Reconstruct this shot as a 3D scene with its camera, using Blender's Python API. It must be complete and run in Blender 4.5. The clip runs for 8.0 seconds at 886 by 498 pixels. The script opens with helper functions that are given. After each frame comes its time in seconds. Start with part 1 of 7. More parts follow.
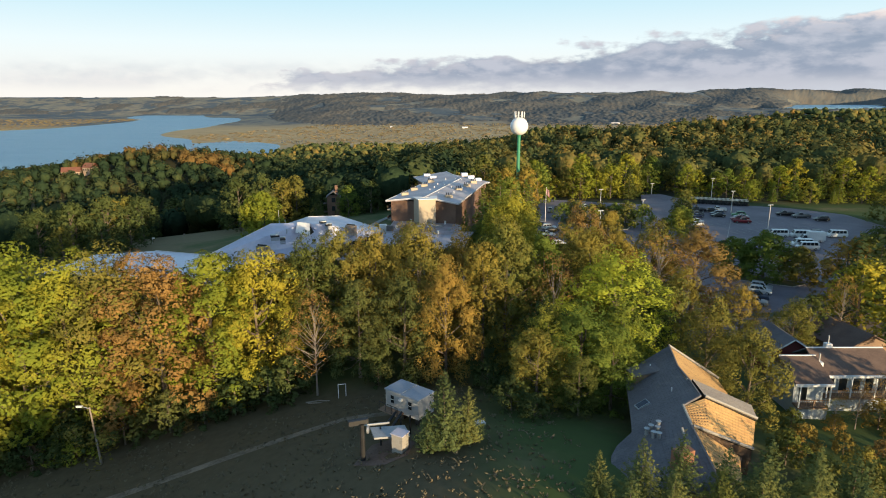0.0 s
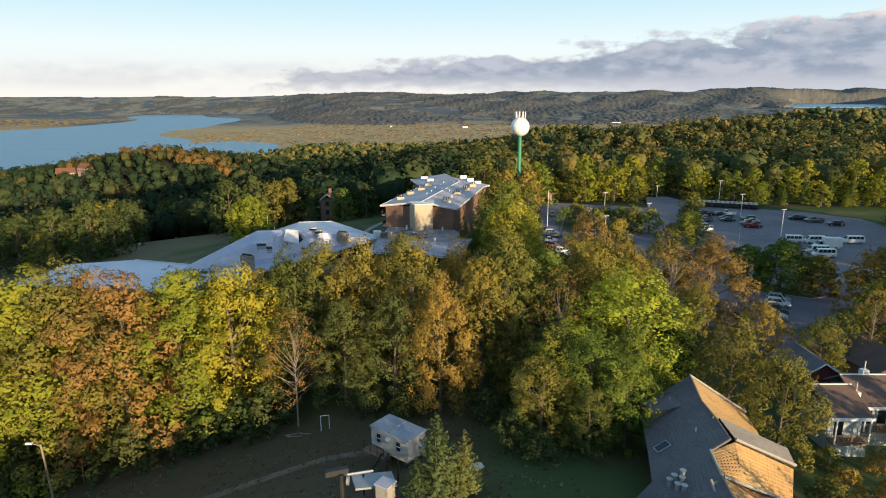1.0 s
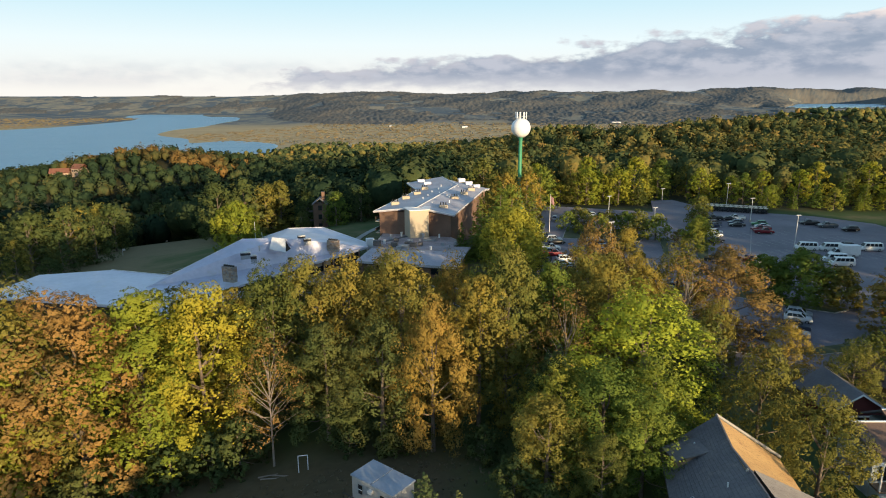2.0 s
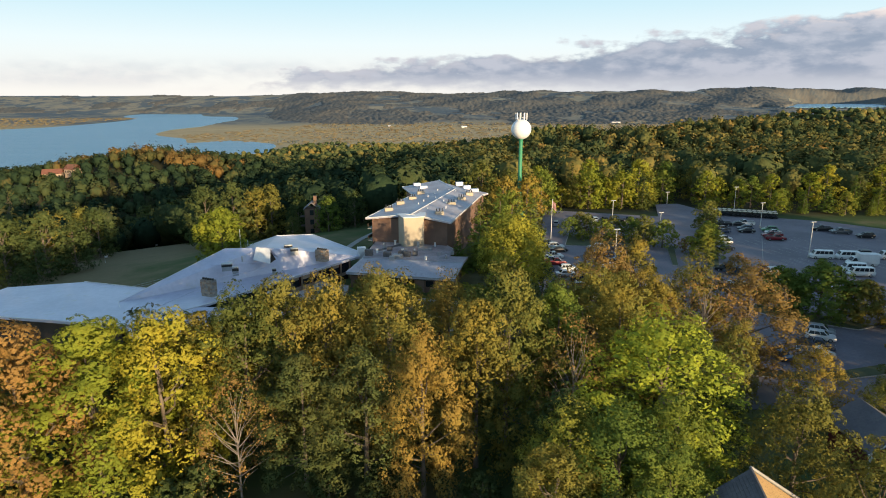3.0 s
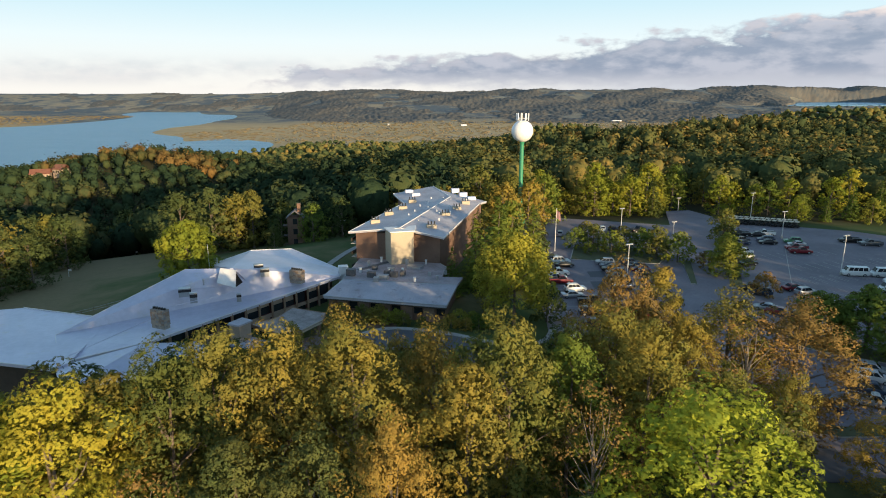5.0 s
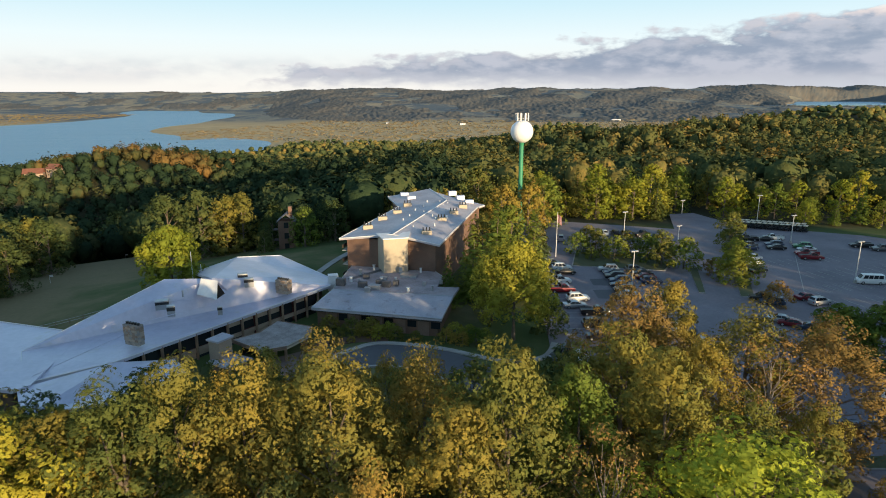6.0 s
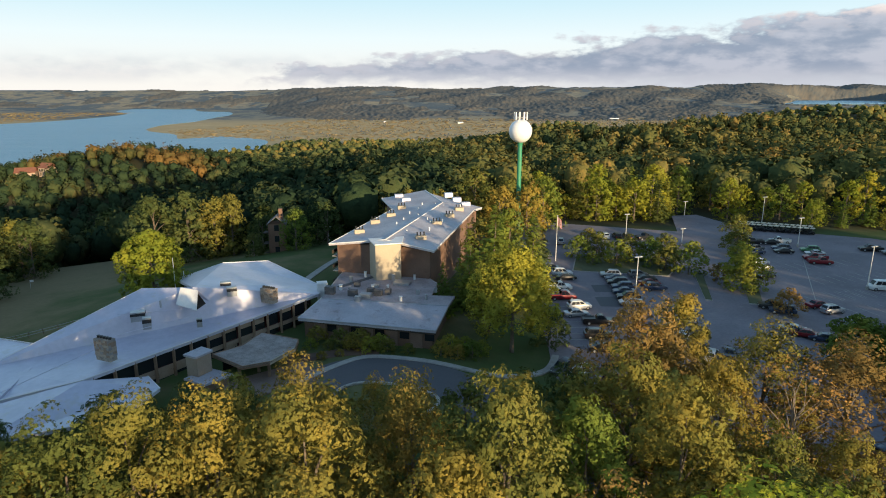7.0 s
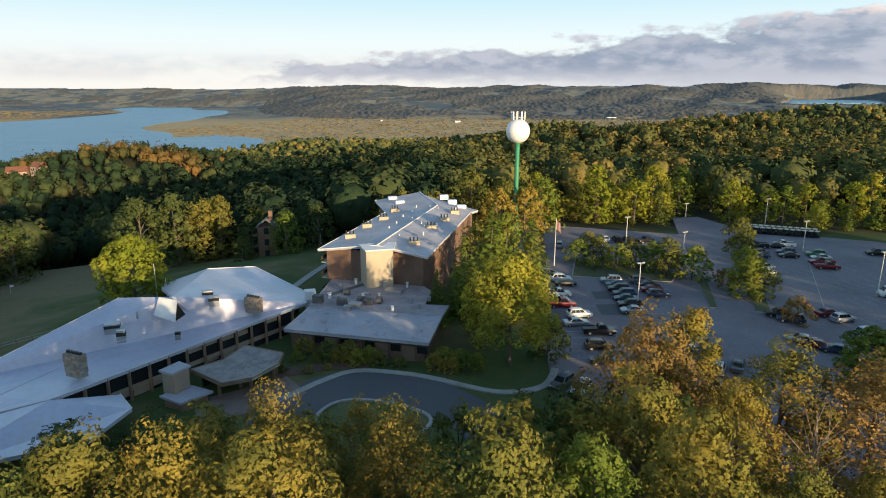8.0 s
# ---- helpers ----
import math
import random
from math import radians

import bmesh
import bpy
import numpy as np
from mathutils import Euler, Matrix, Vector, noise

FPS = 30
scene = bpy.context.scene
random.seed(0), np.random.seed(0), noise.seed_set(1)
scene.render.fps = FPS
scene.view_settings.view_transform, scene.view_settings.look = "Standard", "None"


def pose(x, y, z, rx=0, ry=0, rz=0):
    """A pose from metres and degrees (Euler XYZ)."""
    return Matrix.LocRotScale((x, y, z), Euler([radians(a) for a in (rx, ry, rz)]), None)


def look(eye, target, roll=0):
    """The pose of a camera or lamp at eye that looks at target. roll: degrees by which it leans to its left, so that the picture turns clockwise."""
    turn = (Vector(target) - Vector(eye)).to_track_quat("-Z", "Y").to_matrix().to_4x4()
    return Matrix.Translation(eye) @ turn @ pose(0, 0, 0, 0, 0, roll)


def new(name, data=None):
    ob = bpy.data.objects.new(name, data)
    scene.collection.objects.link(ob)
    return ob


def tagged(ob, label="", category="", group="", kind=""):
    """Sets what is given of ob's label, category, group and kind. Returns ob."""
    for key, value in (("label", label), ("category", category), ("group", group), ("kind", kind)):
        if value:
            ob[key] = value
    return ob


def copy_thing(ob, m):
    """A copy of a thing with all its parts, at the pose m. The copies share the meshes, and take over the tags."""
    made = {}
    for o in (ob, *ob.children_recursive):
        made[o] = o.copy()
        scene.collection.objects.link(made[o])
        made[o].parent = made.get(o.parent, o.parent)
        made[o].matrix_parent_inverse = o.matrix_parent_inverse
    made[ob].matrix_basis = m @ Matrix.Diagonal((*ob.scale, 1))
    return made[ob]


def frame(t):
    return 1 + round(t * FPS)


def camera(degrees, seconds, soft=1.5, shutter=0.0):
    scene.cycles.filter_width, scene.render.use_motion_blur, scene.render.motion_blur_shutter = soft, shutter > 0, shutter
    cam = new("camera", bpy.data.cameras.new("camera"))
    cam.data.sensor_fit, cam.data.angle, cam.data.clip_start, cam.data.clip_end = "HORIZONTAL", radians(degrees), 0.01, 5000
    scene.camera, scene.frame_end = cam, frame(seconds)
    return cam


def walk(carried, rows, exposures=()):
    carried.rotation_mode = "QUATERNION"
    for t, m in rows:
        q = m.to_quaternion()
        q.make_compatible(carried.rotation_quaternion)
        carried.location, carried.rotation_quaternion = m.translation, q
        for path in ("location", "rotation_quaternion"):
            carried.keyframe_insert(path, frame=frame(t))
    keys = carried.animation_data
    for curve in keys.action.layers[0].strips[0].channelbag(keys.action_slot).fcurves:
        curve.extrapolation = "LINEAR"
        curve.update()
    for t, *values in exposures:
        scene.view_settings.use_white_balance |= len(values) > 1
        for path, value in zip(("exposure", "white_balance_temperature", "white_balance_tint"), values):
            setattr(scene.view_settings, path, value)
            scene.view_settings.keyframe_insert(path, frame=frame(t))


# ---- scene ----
cam = camera(70.56, 8.0, soft=1.0)
PATH = [
    (0, (0.00, -0.00, 40.31), (0.018, 97.141, 16.568), -0.08),
    (0.5, (0.46, 4.28, 40.31), (0.420, 101.412, 16.525), -0.11),
    (1, (0.79, 8.61, 40.30), (0.749, 105.731, 16.488), -0.12),
    (1.5, (1.18, 12.97, 40.32), (1.152, 110.086, 16.460), -0.11),
    (1.7, (1.34, 14.71, 40.33), (1.327, 111.816, 16.451), -0.09),
    (2.8, (2.08, 24.19, 40.41), (2.072, 121.298, 16.535), -0.09),
    (3, (2.27, 25.90, 40.45), (2.374, 122.994, 16.532), -0.05),
    (3.5, (2.74, 30.14, 40.52), (2.834, 127.220, 16.550), 0.01),
    (4, (3.15, 34.23, 40.58), (3.241, 131.306, 16.588), 0.02),
    (4.5, (3.56, 38.13, 40.64), (3.636, 135.184, 16.558), -0.01),
    (4.7, (3.71, 39.65, 40.65), (3.790, 136.689, 16.519), -0.01),
    (5.8, (4.43, 47.28, 40.77), (4.659, 144.271, 16.435), 0.05),
    (6, (4.55, 48.55, 40.76), (4.830, 145.533, 16.386), 0.06),
    (6.5, (4.84, 51.65, 40.70), (5.271, 148.605, 16.229), 0.09),
    (7, (5.12, 54.50, 40.65), (5.733, 151.424, 16.065), 0.11),
    (7.5, (5.44, 57.19, 40.67), (6.202, 154.085, 15.960), 0.17),
    (8, (5.69, 59.73, 40.65), (6.757, 156.606, 15.884), 0.20),
]
walk(cam, [(t, look(eye, target, roll)) for t, eye, target, roll in PATH], [(0, 0.72), (8, 0.72)])

# ---- world and light ----
SUN = Vector((0.57, -0.82, 0.135)).normalized()
SUN_EL = math.asin(SUN.z)
SUN_AZ = math.atan2(SUN.x, SUN.y)


class Nodes:
    """Short hand for building a node tree."""

    def __init__(self, tree):
        self.t = tree

    def n(self, kind, **kw):
        node = self.t.nodes.new(kind)
        ins = kw.pop("ins", {})
        if "operation" in kw:
            node.operation = kw["operation"]
        if "use_clamp" in kw:
            node.use_clamp = kw["use_clamp"]
        if "data_type" in kw:
            node.data_type = kw["data_type"]
        if "blend_type" in kw:
            node.blend_type = kw["blend_type"]
        if "interpolation_type" in kw:
            node.interpolation_type = kw["interpolation_type"]
        for k, v in ins.items():
            if isinstance(v, bpy.types.NodeSocket):
                self.t.links.new(v, node.inputs[k])
            else:
                node.inputs[k].default_value = v
        return node

    def math(self, op, a, b=0.0, c=None, clamp=False):
        ins = {0: a, 1: b}
        if c is not None:
            ins[2] = c
        return self.n("ShaderNodeMath", operation=op, use_clamp=clamp, ins=ins).outputs[0]

    def ramp(self, fac, stops):
        node = self.n("ShaderNodeValToRGB", ins={0: fac})
        el = node.color_ramp.elements
        while len(el) < len(stops):
            el.new(0.5)
        for e, (p, c) in zip(el, stops):
            e.position, e.color = p, (*c, 1)
        return node.outputs[0]

    def mix(self, fac, a, b, blend="MIX"):
        return self.n("ShaderNodeMix", data_type="RGBA", blend_type=blend, ins={0: fac, 6: a, 7: b}).outputs[2]

    def smooth(self, v, lo, hi):
        return self.n("ShaderNodeMapRange", interpolation_type="SMOOTHSTEP", ins={0: v, 1: lo, 2: hi}).outputs[0]


def rgb(c):
    return (c[0], c[1], c[2], 1.0)


def build_world():
    world = bpy.data.worlds.new("sky")
    scene.world = world
    world.use_nodes = True
    t = world.node_tree
    t.nodes.clear()
    N = Nodes(t)
    sky = N.n("ShaderNodeTexSky")
    sky.sky_type, sky.sun_disc = "NISHITA", False
    sky.sun_elevation, sky.sun_rotation = SUN_EL, SUN_AZ
    sky.altitude, sky.air_density, sky.dust_density, sky.ozone_density = 200, 1.0, 0.6, 2.0
    co = N.n("ShaderNodeTexCoord").outputs["Generated"]
    sep = N.n("ShaderNodeSeparateXYZ", ins={0: co})
    az = N.math("ARCTAN2", sep.outputs[0], sep.outputs[1])
    el = N.math("ARCSINE", sep.outputs[2])
    # clouds lie along the horizon: a coordinate stretched sideways
    flat = N.n("ShaderNodeCombineXYZ", ins={0: N.math("MULTIPLY", az, 11.0), 1: N.math("MULTIPLY", el, 27.0), 2: 1.7}).outputs[0]
    big = N.n("ShaderNodeTexNoise", ins={"Vector": flat, "Scale": 1.0, "Detail": 6.0, "Roughness": 0.5}).outputs[0]
    fine = N.n("ShaderNodeTexNoise", ins={"Vector": flat, "Scale": 3.1, "Detail": 5.0, "Roughness": 0.52}).outputs[0]
    lump = N.math("ADD", N.math("MULTIPLY", N.math("SUBTRACT", big, 0.5), 0.09), N.math("MULTIPLY", N.math("SUBTRACT", fine, 0.5), 0.045))
    # the bank's top climbs to the right and sinks to the left
    top = N.math("ADD", 0.056, N.math("MULTIPLY", az, 0.089))
    edge = N.math("SUBTRACT", N.math("ADD", top, lump), el)
    upper = N.smooth(edge, -0.002, 0.014)
    foot = N.smooth(N.math("ADD", el, N.math("MULTIPLY", N.math("SUBTRACT", fine, 0.5), 0.03)), 0.0, 0.024)
    mask = N.math("MULTIPLY", N.math("MULTIPLY", upper, foot), N.smooth(az, -0.42, -0.2))
    low = N.math("MULTIPLY", N.smooth(el, 0.004, 0.02), N.math("SUBTRACT", 1.0, N.smooth(el, 0.03, 0.06)))
    veil = N.math("MULTIPLY", N.smooth(big, 0.3, 0.6), low)
    mask = N.math("MAXIMUM", N.math("MULTIPLY", mask, 0.93), N.math("MULTIPLY", veil, N.math("ADD", 0.34, N.math("MULTIPLY", N.smooth(az, -0.2, 0.5), 0.42))))
    crest = N.math("SUBTRACT", 1.0, N.smooth(edge, 0.004, 0.03))
    lit = N.math("MULTIPLY", N.math("MULTIPLY", crest, N.smooth(fine, 0.42, 0.62)), N.math("ADD", 0.2, N.math("MULTIPLY", N.smooth(az, 0.38, 0.62), 0.75)))
    body = N.mix(N.smooth(N.math("ADD", N.math("MULTIPLY", big, 0.6), N.math("MULTIPLY", fine, 0.4)), 0.4, 0.62), rgb((0.26, 0.32, 0.43)), rgb((0.49, 0.515, 0.6)))
    body = N.mix(N.math("SUBTRACT", 1.0, N.smooth(el, 0.01, 0.04)), body, rgb((0.53, 0.545, 0.61)))
    cloud = N.mix(lit, body, rgb((1.0, 0.84, 0.76)))
    base = N.n("ShaderNodeVectorMath", operation="SCALE", ins={0: sky.outputs[0], 3: SKY_GAIN}).outputs[0]
    near = N.ramp(N.smooth(el, -0.02, 0.2), [(0.0, (0.93, 0.89, 0.83)), (0.4, (0.81, 0.92, 0.94)), (1.0, (0.46, 0.76, 0.90))])
    air = N.mix(N.smooth(el, 0.14, 0.75), near, base)
    murk = N.math("MULTIPLY", N.smooth(az, -0.1, 0.45), N.math("SUBTRACT", 1.0, N.smooth(el, 0.012, 0.06)))
    air = N.mix(N.math("MULTIPLY", murk, 0.8), air, rgb((0.5, 0.54, 0.63)))
    air = N.mix(mask, air, cloud)
    bg = N.n("ShaderNodeBackground", ins={0: air, 1: SKY_POWER})
    out = N.n("ShaderNodeOutputWorld", ins={0: bg.outputs[0]})


SKY_GAIN = 0.285
SKY_POWER = 0.65
build_world()
sun = new("sun", bpy.data.lights.new("sun", "SUN"))
sun.data.energy, sun.data.angle, sun.data.color = 5.0, radians(0.6), (1.0, 0.76, 0.45)
sun.matrix_world = look(SUN * 500, (0, 0, 0))


# ---- materials ----
def material(name):
    m = bpy.data.materials.new(name)
    m.use_nodes = True
    m.node_tree.nodes.clear()
    return m, Nodes(m.node_tree)


def finish(m, N, shader):
    N.n("ShaderNodeOutputMaterial", ins={0: shader})
    return m


def place(N):
    return N.n("ShaderNodeNewGeometry").outputs["Position"]


def noise_at(N, vec, scale, detail=4.0, rough=0.6):
    return N.n("ShaderNodeTexNoise", ins={"Vector": vec, "Scale": scale, "Detail": detail, "Roughness": rough}).outputs[0]


def surface(name, dark, light, rough=0.7, coarse=0.15, fine=3.0, metal=0.0, bump=0.0, spread=0.5, stain=None, local=False):
    """A surface with stains at one scale and grain at another."""
    m, N = material(name)
    p = N.n("ShaderNodeTexCoord").outputs["Object"] if local else place(N)
    a, b = noise_at(N, p, coarse, 5), noise_at(N, p, fine, 3)
    f = N.math("ADD", N.math("MULTIPLY", a, 0.65), N.math("MULTIPLY", b, 0.35))
    col = N.mix(N.smooth(f, 0.5 - spread / 2, 0.5 + spread / 2), rgb(dark), rgb(light))
    if stain:
        s = N.smooth(noise_at(N, p, coarse * 2.7, 6, 0.7), 0.55, 0.7)
        col = N.mix(N.math("MULTIPLY", s, 0.7), col, rgb(stain))
    ins = {"Base Color": col, "Roughness": rough, "Metallic": metal}
    if bump:
        ins["Normal"] = N.n("ShaderNodeBump", ins={"Strength": bump, "Distance": 0.05, "Height": b}).outputs[0]
    return finish(m, N, N.n("ShaderNodeBsdfPrincipled", ins=ins).outputs[0])


def leaves(name, tones, sheer=0.14, gaps=0.44):
    """Foliage: tones vary from tree to tree, over the crown and from spray to spray; each spray is broken into leaves."""
    m, N = material(name)
    tree = N.n("ShaderNodeObjectInfo").outputs["Random"]
    leaf = N.n("ShaderNodeNewGeometry").outputs["Random Per Island"]
    p = place(N)
    patch = noise_at(N, p, 0.24, 3)
    f = N.math("ADD", N.math("ADD", N.math("MULTIPLY", tree, 0.34), N.math("MULTIPLY", leaf, 0.1)), N.math("MULTIPLY", patch, 0.66))
    col = N.ramp(N.smooth(f, 0.18, 0.9), [(i / (len(tones) - 1), c) for i, c in enumerate(tones)])
    d = N.n("ShaderNodeBsdfDiffuse", ins={0: col})
    tr = N.n("ShaderNodeBsdfTranslucent", ins={0: col})
    sh = N.n("ShaderNodeMixShader", ins={0: sheer, 1: d.outputs[0], 2: tr.outputs[0]})
    hole = N.math("LESS_THAN", N.n("ShaderNodeTexNoise", ins={"Vector": p, "Scale": 15.0, "Detail": 2.0}).outputs[0], gaps)
    clearer = N.n("ShaderNodeBsdfTransparent")
    return finish(m, N, N.n("ShaderNodeMixShader", ins={0: hole, 1: sh.outputs[0], 2: clearer.outputs[0]}).outputs[0])


def woods(name, tones, cell):
    """Far trees in one sheet: each tree has a tone of its own, kept with the mesh, and whole stands lean one way."""
    m, N = material(name)
    p = place(N)
    tone = N.n("ShaderNodeAttribute")
    tone.attribute_name = "tone"
    leaf = N.n("ShaderNodeNewGeometry").outputs["Random Per Island"]
    wide = noise_at(N, p, 0.009, 3)
    f = N.math("ADD", N.math("ADD", N.math("MULTIPLY", tone.outputs["Fac"], 0.5), N.math("MULTIPLY", leaf, 0.12)), N.math("MULTIPLY", wide, 0.5))
    col = N.ramp(N.smooth(f, 0.15, 0.95), [(i / (len(tones) - 1), c) for i, c in enumerate(tones)])
    rough = noise_at(N, p, 10.0 / cell, 3, 0.7)
    bump = N.n("ShaderNodeBump", ins={"Strength": 0.8, "Distance": 0.05 * cell, "Height": rough}).outputs[0]
    return finish(m, N, N.n("ShaderNodeBsdfDiffuse", ins={0: col, "Normal": bump}).outputs[0])


GREEN = leaves("leaf_green", [(0.0705, 0.0891, 0.0271), (0.115, 0.134, 0.0362), (0.186, 0.177, 0.0429), (0.269, 0.215, 0.0475)])
YELLOW = leaves("leaf_yellow_green", [(0.113, 0.119, 0.031), (0.187, 0.171, 0.042), (0.267, 0.212, 0.046), (0.342, 0.233, 0.052)])
LIME = leaves("leaf_lime", [(0.129, 0.169, 0.0249), (0.203, 0.232, 0.0316), (0.289, 0.277, 0.0362), (0.382, 0.316, 0.0407)])
BRIGHT = leaves("leaf_bright_lime", [(0.23, 0.28, 0.038), (0.3, 0.345, 0.043), (0.38, 0.4, 0.048), (0.47, 0.43, 0.052)], 0.2)
LIMEGOLD = leaves("leaf_lime_gold", [(0.24, 0.245, 0.04), (0.33, 0.31, 0.045), (0.41, 0.355, 0.05), (0.48, 0.385, 0.055)], 0.2)
LUSH = leaves("leaf_lush_green", [(0.0862, 0.13, 0.0294), (0.141, 0.186, 0.0362), (0.209, 0.232, 0.0407), (0.296, 0.271, 0.0452)])
GOLD = leaves("leaf_gold", [(0.132, 0.117, 0.036), (0.205, 0.164, 0.043), (0.266, 0.194, 0.048), (0.323, 0.207, 0.052)])
RUST = leaves("leaf_rust", [(0.165, 0.121, 0.044), (0.248, 0.161, 0.055), (0.321, 0.184, 0.060), (0.332, 0.215, 0.065)])
DARK = leaves("leaf_dark", [(0.037, 0.0588, 0.0249), (0.0616, 0.087, 0.0316), (0.0887, 0.113, 0.0384), (0.136, 0.138, 0.0429)])
PINE = leaves("needle", [(0.0518, 0.0791, 0.0384), (0.0862, 0.119, 0.0475), (0.136, 0.16, 0.0542), (0.197, 0.194, 0.0588)], 0.1)
RIDGEWOOD = woods("ridge_leaves", [(0.033, 0.052, 0.027), (0.064, 0.082, 0.034), (0.112, 0.115, 0.040), (0.170, 0.141, 0.044), (0.267, 0.153, 0.048)], 12.0)
# darker copy of the ridge leaves: the valley's shade is in its colour
SHADEWOOD = woods("shaded_valley_leaves", [(0.019, 0.035, 0.021), (0.029, 0.048, 0.025), (0.043, 0.063, 0.028), (0.064, 0.077, 0.032), (0.128, 0.097, 0.038)], 12.0)
# rust leaves, with the sunlight on the crest put into the orange
SUNCREST = woods("sunlit_crest_leaves", [(0.045, 0.056, 0.025), (0.083, 0.080, 0.031), (0.143, 0.096, 0.036), (0.188, 0.112, 0.038), (0.225, 0.120, 0.041)], 12.0)
# bluish, paler tones: the haze of distance is put into the leaves
HAZEWOOD = woods("hazy_far_leaves", [(0.078, 0.097, 0.119), (0.102, 0.118, 0.128), (0.132, 0.139, 0.135), (0.170, 0.160, 0.138), (0.212, 0.180, 0.142)], 24.0)
REED = woods("marsh_reeds", [(0.24, 0.18, 0.095), (0.3, 0.225, 0.12), (0.35, 0.265, 0.14), (0.3, 0.24, 0.12), (0.23, 0.195, 0.09)], 30.0)
BARK = surface("bark", (0.07, 0.05, 0.035), (0.2, 0.16, 0.12), 0.9, 0.6, 9, bump=0.4)
PALEBARK = surface("pale_bark", (0.15, 0.12, 0.095), (0.32, 0.27, 0.22), 0.9, 0.8, 9, bump=0.3)
ASPHALT = surface("asphalt", (0.155, 0.136, 0.15), (0.225, 0.2, 0.215), 0.85, 0.09, 2.0, spread=0.35, stain=(0.27, 0.23, 0.23))
NEWASPHALT = surface("new_asphalt", (0.075, 0.074, 0.08), (0.105, 0.102, 0.108), 0.8, 0.1, 4.0)
CONCRETE = surface("concrete", (0.28, 0.26, 0.23), (0.42, 0.4, 0.36), 0.9, 0.4, 5, stain=(0.2, 0.18, 0.16))
PAINTLINE = surface("road_paint", (0.25, 0.24, 0.21), (0.5, 0.48, 0.42), 0.8, 0.5, 6)
TURF = surface("worn_turf", (0.06, 0.075, 0.03), (0.11, 0.115, 0.05), 0.95, 0.2, 2.5, bump=0.4)
METALROOF = surface("pale_metal_roof", (0.44, 0.44, 0.53), (0.62, 0.605, 0.7), 0.38, 0.12, 1.2, metal=0.1, stain=(0.5, 0.48, 0.46))
GRAVELROOF = surface("gravel_roof", (0.32, 0.31, 0.345), (0.5, 0.48, 0.52), 0.85, 0.22, 4, stain=(0.22, 0.2, 0.2))
HOTELROOF = surface("hotel_roof", (0.32, 0.305, 0.34), (0.53, 0.495, 0.51), 0.6, 0.16, 2.5, spread=0.35, stain=(0.42, 0.33, 0.3))
WHITE = surface("white_paint", (0.62, 0.61, 0.6), (0.8, 0.79, 0.77), 0.5, 0.5, 6)
CREAM = surface("cream_stucco", (0.37, 0.31, 0.23), (0.46, 0.39, 0.29), 0.85, 0.2, 3, bump=0.2)
BRICK = surface("brown_brick", (0.12, 0.07, 0.05), (0.22, 0.13, 0.09), 0.9, 0.3, 6, bump=0.3)
TIMBER = surface("weathered_timber", (0.16, 0.1, 0.065), (0.3, 0.2, 0.13), 0.8, 0.5, 7)
DARKWOOD = surface("dark_timber", (0.035, 0.026, 0.02), (0.075, 0.055, 0.04), 0.8, 0.5, 6)
STONE = surface("rubble_stone", (0.16, 0.14, 0.12), (0.42, 0.36, 0.29), 0.9, 1.6, 5, bump=0.6)
# the house roof's sunlight and shade are split between these two shingle colours
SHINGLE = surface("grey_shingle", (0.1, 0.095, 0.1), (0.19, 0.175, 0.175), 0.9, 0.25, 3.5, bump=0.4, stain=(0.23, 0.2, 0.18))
SHINGLESUN = surface("sunlit_brown_shingle", (0.46, 0.26, 0.1), (0.68, 0.43, 0.17), 0.9, 0.3, 4, bump=0.4, stain=(0.34, 0.17, 0.08))
BLACK = surface("black_metal", (0.012, 0.012, 0.013), (0.03, 0.03, 0.03), 0.5, 1, 8)
STEEL = surface("galvanised_steel", (0.34, 0.35, 0.36), (0.5, 0.51, 0.52), 0.45, 1, 6, metal=0.6)
TOWERGREEN = surface("green_paint", (0.03, 0.2, 0.11), (0.05, 0.27, 0.15), 0.45, 0.3, 2)
TOWERWHITE = surface("tank_white", (0.74, 0.74, 0.73), (0.82, 0.82, 0.81), 0.35, 0.15, 1.5)
REDWALL = surface("dark_red_siding", (0.08, 0.014, 0.014), (0.13, 0.022, 0.02), 0.8, 0.4, 5)
BLUEWALL = surface("pale_blue_siding", (0.3, 0.35, 0.38), (0.42, 0.46, 0.48), 0.8, 0.4, 5)
RUBBER = surface("tyre_rubber", (0.012, 0.012, 0.012), (0.025, 0.025, 0.025), 0.85, 2, 9)


def glass_dark(name, gloss):
    m, N = material(name)
    p = N.n("ShaderNodeBsdfPrincipled", ins={"Base Color": rgb((0.02, 0.024, 0.028)), "Roughness": 0.09, "Specular IOR Level": gloss})
    return finish(m, N, p.outputs[0])


GLASS = glass_dark("window_glass", 0.6)
TINTED = glass_dark("tinted_glass", 0.2)


def water():
    m, N = material("lake_water")
    p = place(N)
    st = N.n("ShaderNodeVectorMath", operation="MULTIPLY", ins={0: p, 1: (0.004, 0.02, 0)}).outputs[0]
    band = noise_at(N, st, 1.0, 4)
    rip = noise_at(N, p, 0.25, 3)
    bump = N.n("ShaderNodeBump", ins={"Strength": 1.0, "Distance": 2.5, "Height": rip}).outputs[0]
    col = N.mix(band, rgb((0.1, 0.235, 0.36)), rgb((0.2, 0.37, 0.5)))
    s = N.n("ShaderNodeBsdfPrincipled", ins={"Base Color": col, "Roughness": 0.35, "IOR": 1.33, "Specular IOR Level": 0.2, "Normal": bump})
    return finish(m, N, s.outputs[0])


WATER = water()


